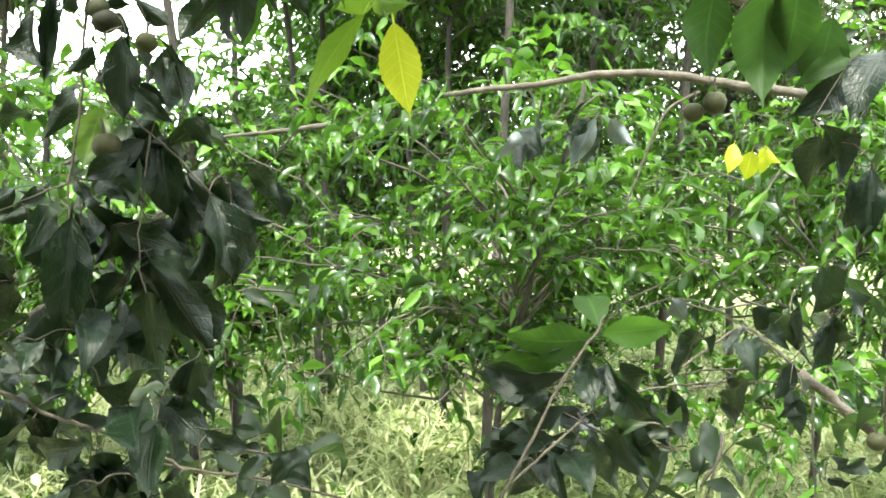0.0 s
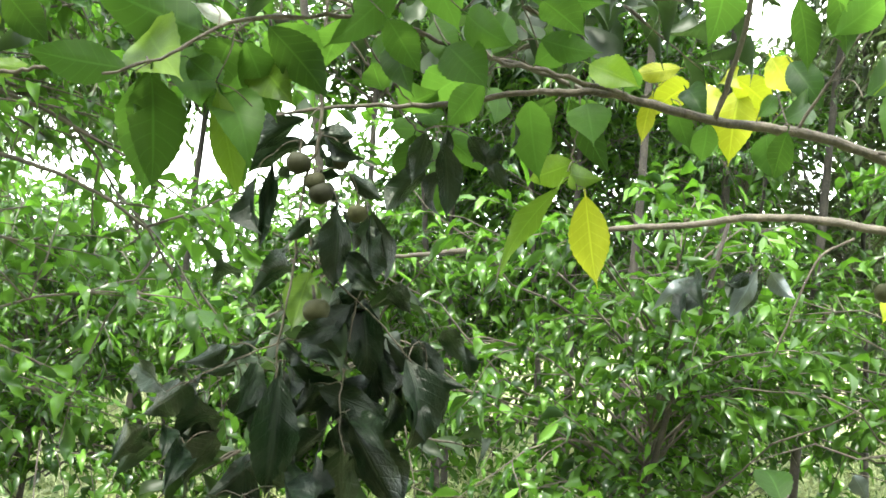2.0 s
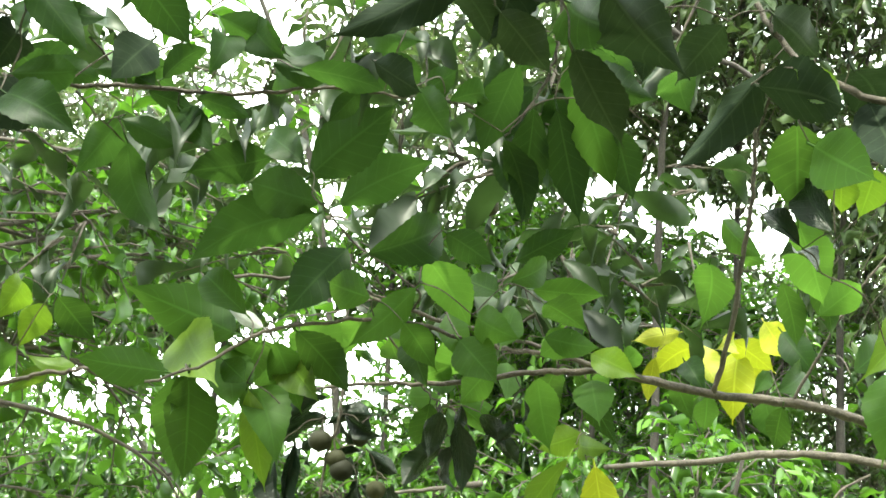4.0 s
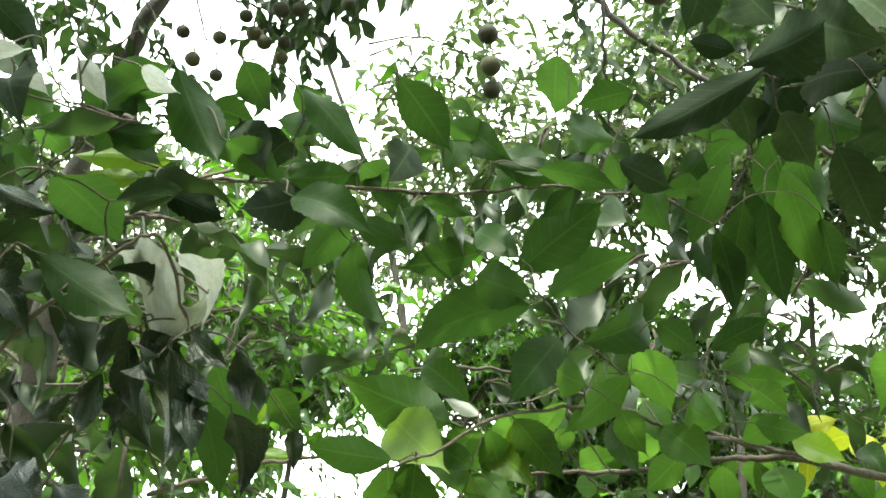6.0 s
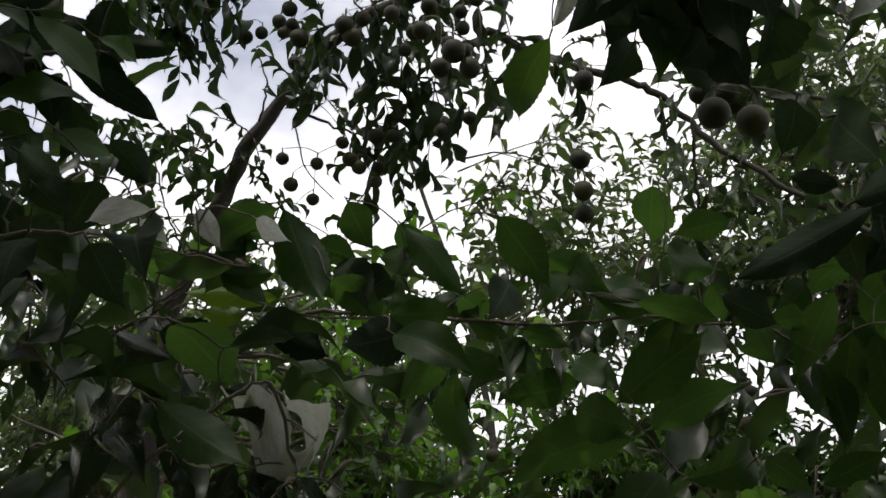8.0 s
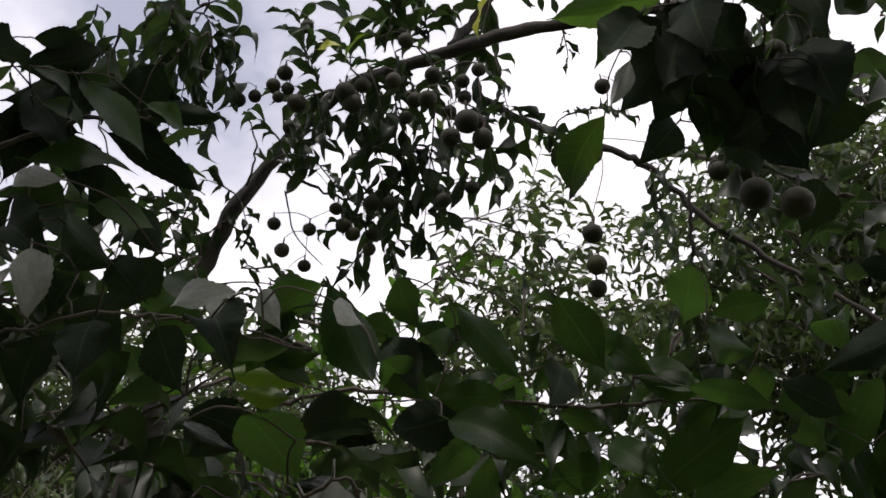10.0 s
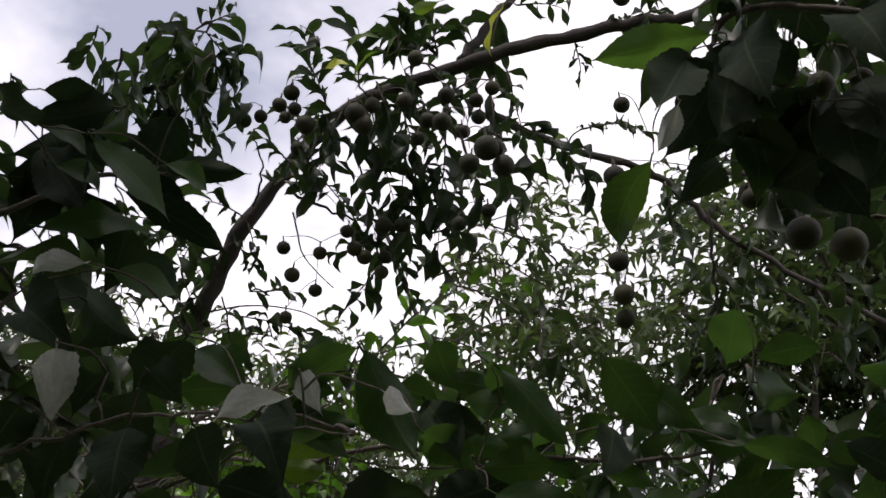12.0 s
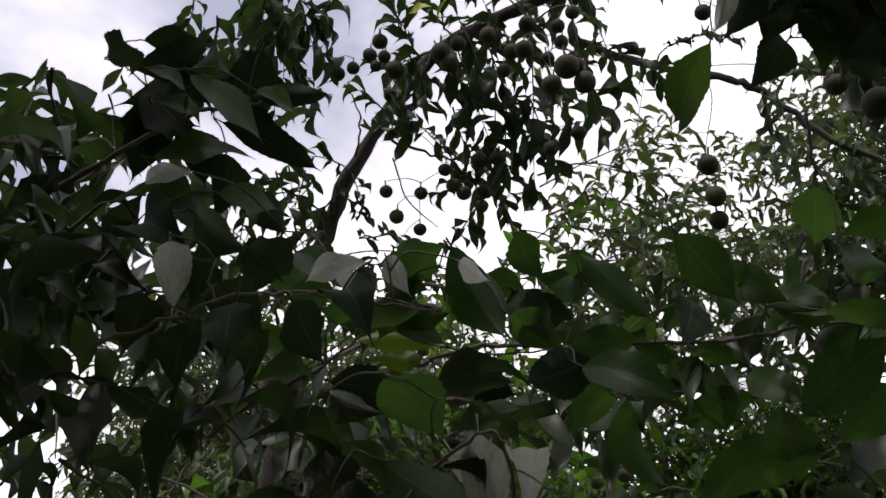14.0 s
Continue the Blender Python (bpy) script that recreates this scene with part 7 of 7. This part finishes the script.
add_drape((-1.205, 0.484, 2.224), (-1.350, 0.516, 2.260), 0.135, 0.038)
# leafy twigs deeper in the tree
add_drape((-0.118, 1.556, 2.777), (0.007, 1.683, 2.759), 0.12, 0.038)
add_drape((-0.267, 0.988, 2.683), (-0.283, 0.967, 2.556), 0.12, 0.038)
add_drape((-0.108, 1.290, 2.880), (-0.091, 1.273, 2.713), 0.12, 0.038)
add_drape((-0.305, 1.139, 2.651), (-0.292, 1.155, 2.703), 0.12, 0.038)
add_drape((-0.262, 1.111, 2.672), (-0.163, 1.130, 2.618), 0.12, 0.038)
add_drape((-0.295, 1.393, 2.858), (-0.320, 1.296, 2.843), 0.12, 0.038)
add_drape((-0.208, 1.532, 2.685), (-0.055, 1.577, 2.552), 0.12, 0.038)
# leafy twigs deeper in the tree
add_drape((-0.983, 0.512, 1.993), (-0.993, 0.619, 1.997), 0.14, 0.038)
add_drape((-0.811, 0.613, 1.910), (-0.751, 0.627, 1.921), 0.14, 0.038)
add_drape((-0.764, 0.540, 1.982), (-0.684, 0.651, 2.001), 0.14, 0.038)
add_drape((-0.905, 0.783, 1.851), (-0.982, 0.818, 1.763), 0.14, 0.038)
add_drape((-0.738, 0.474, 2.046), (-0.770, 0.445, 2.050), 0.14, 0.038)
add_drape((-1.067, 0.597, 2.105), (-0.957, 0.603, 2.024), 0.14, 0.038)
add_drape((-1.167, 0.797, 1.950), (-1.347, 0.921, 1.900), 0.14, 0.038)
add_drape((-1.046, 0.643, 1.921), (-1.041, 0.721, 1.974), 0.14, 0.038)
add_drape((-1.065, 0.702, 1.919), (-0.939, 0.654, 1.881), 0.14, 0.038)
# leafy twigs deeper in the tree
add_drape((-0.529, 1.362, 1.030), (-0.447, 1.440, 1.058), 0.12, 0.038)
add_drape((-0.356, 1.388, 1.106), (-0.217, 1.415, 1.113), 0.12, 0.038)
add_drape((-0.550, 1.389, 1.527), (-0.376, 1.269, 1.536), 0.12, 0.038)
add_drape((-0.549, 1.734, 1.449), (-0.490, 1.856, 1.319), 0.12, 0.038)
add_drape((-0.395, 1.627, 1.157), (-0.517, 1.525, 1.150), 0.12, 0.038)
add_drape((-0.600, 1.447, 1.120), (-0.491, 1.584, 0.995), 0.12, 0.038)
add_drape((-0.487, 1.608, 1.274), (-0.497, 1.670, 1.169), 0.12, 0.038)
add_drape((-0.346, 1.601, 1.316), (-0.238, 1.616, 1.321), 0.12, 0.038)
add_drape((-0.587, 1.482, 1.422), (-0.540, 1.429, 1.491), 0.12, 0.038)
add_drape((-0.415, 1.465, 1.459), (-0.493, 1.386, 1.413), 0.12, 0.038)
add_drape((-0.391, 1.418, 1.163), (-0.467, 1.272, 1.094), 0.12, 0.038)
add_drape((-0.503, 1.642, 1.228), (-0.474, 1.586, 1.142), 0.12, 0.038)
add_drape((-0.578, 1.380, 1.323), (-0.751, 1.455, 1.210), 0.12, 0.038)
add_drape((-0.687, 1.391, 1.175), (-0.581, 1.316, 1.177), 0.12, 0.038)
add_drape((-0.626, 1.687, 1.257), (-0.728, 1.701, 1.265), 0.12, 0.038)
add_drape((-0.368, 1.478, 1.069), (-0.263, 1.360, 1.075), 0.12, 0.038)
# leafy twigs deeper in the tree
add_drape((0.328, 1.604, 1.014), (0.424, 1.737, 0.821), 0.11, 0.038)
add_drape((0.287, 1.485, 0.996), (0.173, 1.475, 0.947), 0.11, 0.038)
add_drape((0.427, 1.706, 1.010), (0.299, 1.621, 1.066), 0.11, 0.038)
add_drape((0.379, 1.483, 1.101), (0.303, 1.416, 1.137), 0.11, 0.038)
add_drape((0.516, 1.728, 1.040), (0.454, 1.591, 0.916), 0.11, 0.038)
add_drape((0.420, 1.518, 1.006), (0.481, 1.542, 1.080), 0.11, 0.038)
add_drape((0.147, 1.585, 1.124), (0.318, 1.520, 1.077), 0.11, 0.038)
# leafy twigs deeper in the tree
add_drape((0.738, 1.564, 1.154), (0.779, 1.694, 1.021), 0.11, 0.038)
add_drape((0.700, 1.425, 1.112), (0.894, 1.436, 1.074), 0.11, 0.038)
add_drape((0.744, 1.668, 1.512), (0.797, 1.640, 1.591), 0.11, 0.038)
add_drape((0.705, 1.719, 1.333), (0.804, 1.737, 1.304), 0.11, 0.038)
add_drape((0.743, 1.555, 1.187), (0.899, 1.694, 1.200), 0.11, 0.038)
add_drape((0.768, 1.703, 0.913), (0.757, 1.773, 0.750), 0.11, 0.038)
# leafy twigs deeper in the tree
add_drape((-1.742, 1.011, 2.376), (-1.865, 1.090, 2.455), 0.095, 0.038)
add_drape((-1.569, 1.032, 2.768), (-1.456, 1.117, 2.777), 0.095, 0.038)
add_drape((-1.430, 1.135, 2.201), (-1.301, 1.134, 2.171), 0.095, 0.038)
add_drape((-1.547, 1.017, 2.340), (-1.442, 1.034, 2.313), 0.095, 0.038)
add_drape((-1.743, 1.116, 2.280), (-1.655, 1.067, 2.131), 0.095, 0.038)
add_drape((-1.666, 0.899, 2.579), (-1.517, 0.879, 2.477), 0.095, 0.038)
add_drape((-2.005, 1.232, 2.469), (-1.974, 1.143, 2.336), 0.095, 0.038)
add_drape((-1.749, 0.946, 2.331), (-1.851, 0.920, 2.332), 0.095, 0.038)
add_drape((-1.672, 1.315, 2.764), (-1.787, 1.331, 2.672), 0.095, 0.038)
add_drape((-1.357, 0.973, 2.451), (-1.376, 1.023, 2.348), 0.095, 0.038)
add_drape((-1.773, 1.313, 2.721), (-1.774, 1.257, 2.558), 0.095, 0.038)
add_drape((-1.991, 1.218, 2.470), (-2.002, 1.294, 2.553), 0.095, 0.038)
add_drape((-1.946, 1.338, 2.422), (-1.861, 1.318, 2.398), 0.095, 0.038)
add_drape((-2.115, 1.438, 2.355), (-2.104, 1.429, 2.347), 0.095, 0.038)
add_drape((-1.559, 1.164, 2.352), (-1.645, 1.144, 2.311), 0.095, 0.038)
add_drape((-1.717, 1.252, 2.667), (-1.605, 1.235, 2.612), 0.095, 0.038)
add_drape((-1.641, 0.951, 2.587), (-1.531, 0.933, 2.553), 0.095, 0.038)
add_drape((-1.904, 1.410, 2.647), (-2.020, 1.440, 2.578), 0.095, 0.038)
# leafy twigs deeper in the tree
add_drape((-1.239, 1.507, 2.463), (-1.107, 1.486, 2.446), 0.095, 0.038)
add_drape((-1.258, 1.493, 2.258), (-1.091, 1.420, 2.191), 0.095, 0.038)
add_drape((-1.195, 1.486, 2.431), (-1.412, 1.590, 2.403), 0.095, 0.038)
# leafy twigs deeper in the tree
add_drape((-1.409, 1.474, 2.324), (-1.473, 1.417, 2.235), 0.1, 0.038)
add_drape((-1.204, 1.337, 2.374), (-1.213, 1.402, 2.264), 0.1, 0.038)
add_drape((-1.427, 1.341, 2.559), (-1.230, 1.307, 2.412), 0.1, 0.038)
add_drape((-1.347, 1.526, 2.337), (-1.361, 1.696, 2.289), 0.1, 0.038)
add_drape((-1.301, 1.326, 2.514), (-1.331, 1.178, 2.461), 0.1, 0.038)
add_drape((-1.219, 1.304, 2.513), (-1.236, 1.335, 2.429), 0.1, 0.038)
add_drape((-1.427, 1.306, 2.462), (-1.349, 1.321, 2.328), 0.1, 0.038)
add_drape((-1.807, 1.523, 2.402), (-1.741, 1.573, 2.335), 0.1, 0.038)
add_drape((-1.392, 0.993, 2.361), (-1.394, 0.957, 2.259), 0.1, 0.038)
add_drape((-0.979, 1.059, 2.368), (-0.881, 1.080, 2.353), 0.1, 0.038)
add_drape((-1.804, 1.410, 2.508), (-1.659, 1.418, 2.384), 0.1, 0.038)
# leafy twigs deeper in the tree
add_drape((-0.160, 1.308, 2.425), (-0.203, 1.253, 2.422), 0.105, 0.038)
add_drape((-0.778, 1.681, 2.349), (-0.646, 1.633, 2.278), 0.105, 0.038)
add_drape((-0.101, 1.922, 2.541), (0.079, 1.953, 2.460), 0.105, 0.038)
add_drape((-0.286, 1.911, 2.395), (-0.302, 2.018, 2.223), 0.105, 0.038)
add_drape((-0.310, 1.631, 2.320), (-0.430, 1.586, 2.358), 0.105, 0.038)
add_drape((-0.697, 1.768, 2.655), (-0.695, 1.808, 2.796), 0.105, 0.038)
add_drape((-0.389, 1.345, 2.235), (-0.380, 1.307, 2.299), 0.105, 0.038)
add_drape((-0.910, 1.644, 2.328), (-0.799, 1.749, 2.430), 0.105, 0.038)
add_drape((-0.886, 1.489, 2.281), (-0.745, 1.559, 2.156), 0.105, 0.038)
add_drape((-0.440, 1.805, 2.569), (-0.535, 1.878, 2.459), 0.105, 0.038)
add_drape((-0.679, 1.646, 2.482), (-0.790, 1.536, 2.333), 0.105, 0.038)
# leafy twigs deeper in the tree
add_drape((-0.004, 1.218, 1.977), (0.051, 1.283, 2.004), 0.115, 0.038)
add_drape((0.013, 1.403, 2.043), (-0.062, 1.390, 2.107), 0.115, 0.038)
add_drape((-0.189, 1.173, 2.139), (-0.325, 1.114, 2.100), 0.115, 0.038)
add_drape((-0.119, 1.225, 2.023), (-0.074, 1.260, 1.905), 0.115, 0.038)
add_drape((-0.191, 1.608, 2.082), (-0.069, 1.638, 2.043), 0.115, 0.038)
add_drape((0.127, 1.708, 2.170), (0.156, 1.601, 2.064), 0.115, 0.038)
add_drape((-0.031, 1.258, 2.105), (0.018, 1.191, 2.151), 0.115, 0.038)
add_drape((-0.017, 1.471, 2.042), (0.112, 1.558, 1.975), 0.115, 0.038)
add_drape((-0.039, 1.194, 2.046), (-0.096, 1.269, 2.108), 0.115, 0.038)
add_drape((0.059, 1.439, 2.233), (0.240, 1.487, 2.250), 0.115, 0.038)
# leafy twigs deeper in the tree
add_drape((0.198, 2.087, 2.397), (0.024, 2.087, 2.343), 0.105, 0.038)
add_drape((-0.009, 1.741, 2.209), (-0.069, 1.590, 2.058), 0.105, 0.038)
add_drape((0.211, 2.153, 2.414), (0.135, 2.215, 2.438), 0.105, 0.038)
add_drape((-0.039, 1.648, 2.241), (0.076, 1.768, 2.278), 0.105, 0.038)
add_drape((-0.051, 1.938, 2.341), (0.014, 2.043, 2.260), 0.105, 0.038)
# leafy twigs deeper in the tree
add_drape((-0.762, 1.438, 2.316), (-0.884, 1.417, 2.193), 0.115, 0.038)
add_drape((-0.738, 1.034, 2.226), (-0.727, 0.926, 2.262), 0.115, 0.038)
add_drape((-0.882, 1.038, 2.166), (-0.867, 1.210, 2.146), 0.115, 0.038)
add_drape((-0.852, 1.408, 2.304), (-0.916, 1.531, 2.183), 0.115, 0.038)
add_drape((-0.673, 1.258, 2.201), (-0.754, 1.129, 2.232), 0.115, 0.038)
# leafy twigs deeper in the tree
add_drape((0.094, 2.201, 2.091), (-0.036, 2.133, 2.032), 0.115, 0.038)
add_drape((0.078, 1.912, 2.016), (0.215, 2.044, 1.930), 0.115, 0.038)
add_drape((-0.099, 1.814, 2.186), (-0.111, 1.836, 2.081), 0.115, 0.038)
add_drape((-0.151, 1.530, 1.992), (-0.243, 1.531, 1.949), 0.115, 0.038)
add_drape((-0.269, 1.667, 2.167), (-0.390, 1.622, 2.055), 0.115, 0.038)
add_drape((-0.199, 1.928, 2.216), (-0.313, 1.886, 2.099), 0.115, 0.038)
add_drape((-0.181, 1.712, 2.109), (-0.095, 1.667, 2.000), 0.115, 0.038)
add_drape((0.078, 1.827, 2.113), (0.052, 1.676, 2.118), 0.115, 0.038)
add_drape((-0.111, 1.546, 2.198), (-0.157, 1.591, 2.087), 0.115, 0.038)
add_drape((-0.115, 1.983, 2.255), (-0.118, 1.979, 2.272), 0.115, 0.038)
add_drape((-0.098, 1.598, 2.119), (-0.099, 1.516, 1.998), 0.115, 0.038)
add_drape((-0.216, 1.802, 2.207), (-0.181, 1.802, 2.058), 0.115, 0.038)
# leafy twigs deeper in the tree
add_drape((-1.350, 0.533, 2.092), (-1.438, 0.603, 2.140), 0.12, 0.038)
add_drape((-1.466, 0.689, 2.066), (-1.335, 0.666, 1.994), 0.12, 0.038)
add_drape((-1.195, 0.502, 2.131), (-1.059, 0.456, 2.047), 0.12, 0.038)
add_drape((-1.443, 0.746, 2.250), (-1.474, 0.713, 2.203), 0.12, 0.038)
add_drape((-1.362, 0.639, 2.173), (-1.398, 0.669, 2.190), 0.12, 0.038)
add_drape((-1.632, 0.953, 2.156), (-1.805, 1.038, 2.137), 0.12, 0.038)
add_drape((-1.349, 0.731, 2.028), (-1.339, 0.849, 2.002), 0.12, 0.038)
add_drape((-1.260, 0.569, 2.170), (-1.217, 0.647, 2.181), 0.12, 0.038)
# leafy twigs deeper in the tree
add_drape((-1.579, 0.656, 2.482), (-1.503, 0.576, 2.433), 0.12, 0.038)
add_drape((-1.440, 0.754, 2.627), (-1.469, 0.875, 2.583), 0.12, 0.038)
add_drape((-1.297, 0.550, 2.378), (-1.284, 0.590, 2.390), 0.12, 0.038)
add_drape((-1.653, 0.802, 2.613), (-1.600, 0.904, 2.601), 0.12, 0.038)
add_drape((-1.368, 0.661, 2.525), (-1.459, 0.664, 2.575), 0.12, 0.038)
add_drape((-1.403, 0.585, 2.449), (-1.360, 0.624, 2.448), 0.12, 0.038)
add_drape((-1.384, 0.580, 2.535), (-1.321, 0.531, 2.384), 0.12, 0.038)
add_drape((-1.492, 0.691, 2.678), (-1.689, 0.751, 2.705), 0.12, 0.038)
# leafy twigs deeper in the tree
add_drape((0.047, 1.357, 2.840), (-0.012, 1.401, 2.784), 0.12, 0.038)
add_drape((-0.185, 1.051, 2.926), (-0.148, 1.216, 2.933), 0.12, 0.038)
add_drape((-0.136, 1.049, 2.873), (-0.142, 1.124, 2.933), 0.12, 0.038)
add_drape((-0.139, 1.231, 3.018), (-0.281, 1.152, 2.855), 0.12, 0.038)
add_drape((-0.071, 0.998, 2.658), (-0.072, 1.070, 2.757), 0.12, 0.038)
add_drape((0.026, 1.192, 2.921), (-0.025, 1.336, 2.921), 0.12, 0.038)
add_drape((-0.120, 1.212, 2.781), (-0.234, 1.138, 2.644), 0.12, 0.038)
# leafy twigs deeper in the tree
add_drape((-0.293, 1.134, 2.769), (-0.156, 1.303, 2.844), 0.13, 0.038)
add_drape((-0.347, 0.818, 2.726), (-0.322, 0.853, 2.667), 0.13, 0.038)
add_drape((-0.338, 0.732, 2.622), (-0.325, 0.691, 2.579), 0.13, 0.038)
add_drape((-0.271, 1.066, 2.907), (-0.340, 1.083, 2.886), 0.13, 0.038)
add_drape((-0.066, 1.293, 3.011), (-0.109, 1.221, 2.823), 0.13, 0.038)
add_drape((-0.155, 0.932, 2.749), (-0.068, 1.064, 2.798), 0.13, 0.038)


# each leaf, fruit and leafy twig grows from the nearest wood; a new stem carries those beyond it
wood = np.array(SUPPORTS)


def reach(place):
    return float(np.min(np.linalg.norm(wood - place, axis=1)))


for n, (bough, place, thick, lift) in enumerate(sorted(HUNG, key=lambda hung: reach(hung[1]))):
    off = wood - place
    gap = np.linalg.norm(off, axis=1) + lift * np.maximum(-off[:, 2] + 0.01, 0)
    if thick > 0.002:
        gap[np.linalg.norm(off, axis=1) < 0.03] = 9.0
    near = wood[int(np.argmin(gap))]
    far = float(np.linalg.norm(near - place))
    if 0.008 < far < 0.45:
        bow = np.array([0.10 * far * math.sin(n * 2.4), 0.10 * far * math.cos(n * 1.7), 0.12 * far])
        middle = 0.5 * (near + place) + bow
        limb("stem", bough, [near, middle, place], thick * 0.95, thick * 0.7, TWIG, 5, 0.0, n)
        wood = np.vstack([wood, middle, 0.5 * (middle + place), place])

# hanging leaves take the darker crown colour, with the inner shade painted in
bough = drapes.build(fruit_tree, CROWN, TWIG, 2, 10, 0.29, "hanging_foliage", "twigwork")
for ob in fruit_tree.children:
    if ob.name.startswith(("hanging_foliage", "sunlit_foliage", "twigwork")):
        in_tree(ob)


# ---- the trees over and behind the eye, whose crowns shade the near leaves ----
def shade_tree(x, y, low, high, reach, seed, n):
    def outside(p):
        q = p + np.array([x + 0.25, y + 0.1, -1.65])
        flat = np.hypot(q[:, 0], q[:, 1])
        side = np.degrees(np.arctan2(-q[:, 0], q[:, 1]))
        steep = np.degrees(np.arctan2(q[:, 2], flat))
        return ((side < -38) | (side > 54) | (steep > 54)) & (np.linalg.norm(q, axis=1) > 0.7)

    make_tree(x, y, low, high, reach, seed, n, leaf=0.15, gap=0.055, forks=6, mat=CROWN, thick=0.09, along=3, across=1, label="large leafy fruit tree spreading overhead", group="shading trees", keep=outside)


shade_tree(1.9, -1.6, 2.2, 4.6, 2.5, 81, 120)
shade_tree(-2.2, -1.5, 2.2, 4.6, 2.5, 82, 120)
shade_tree(0.1, -3.2, 1.6, 4.8, 2.2, 83, 110)
shade_tree(2.9, 1.0, 0.9, 3.6, 1.3, 84, 70)
shade_tree(-3.3, 0.6, 0.9, 3.6, 1.2, 85, 70)
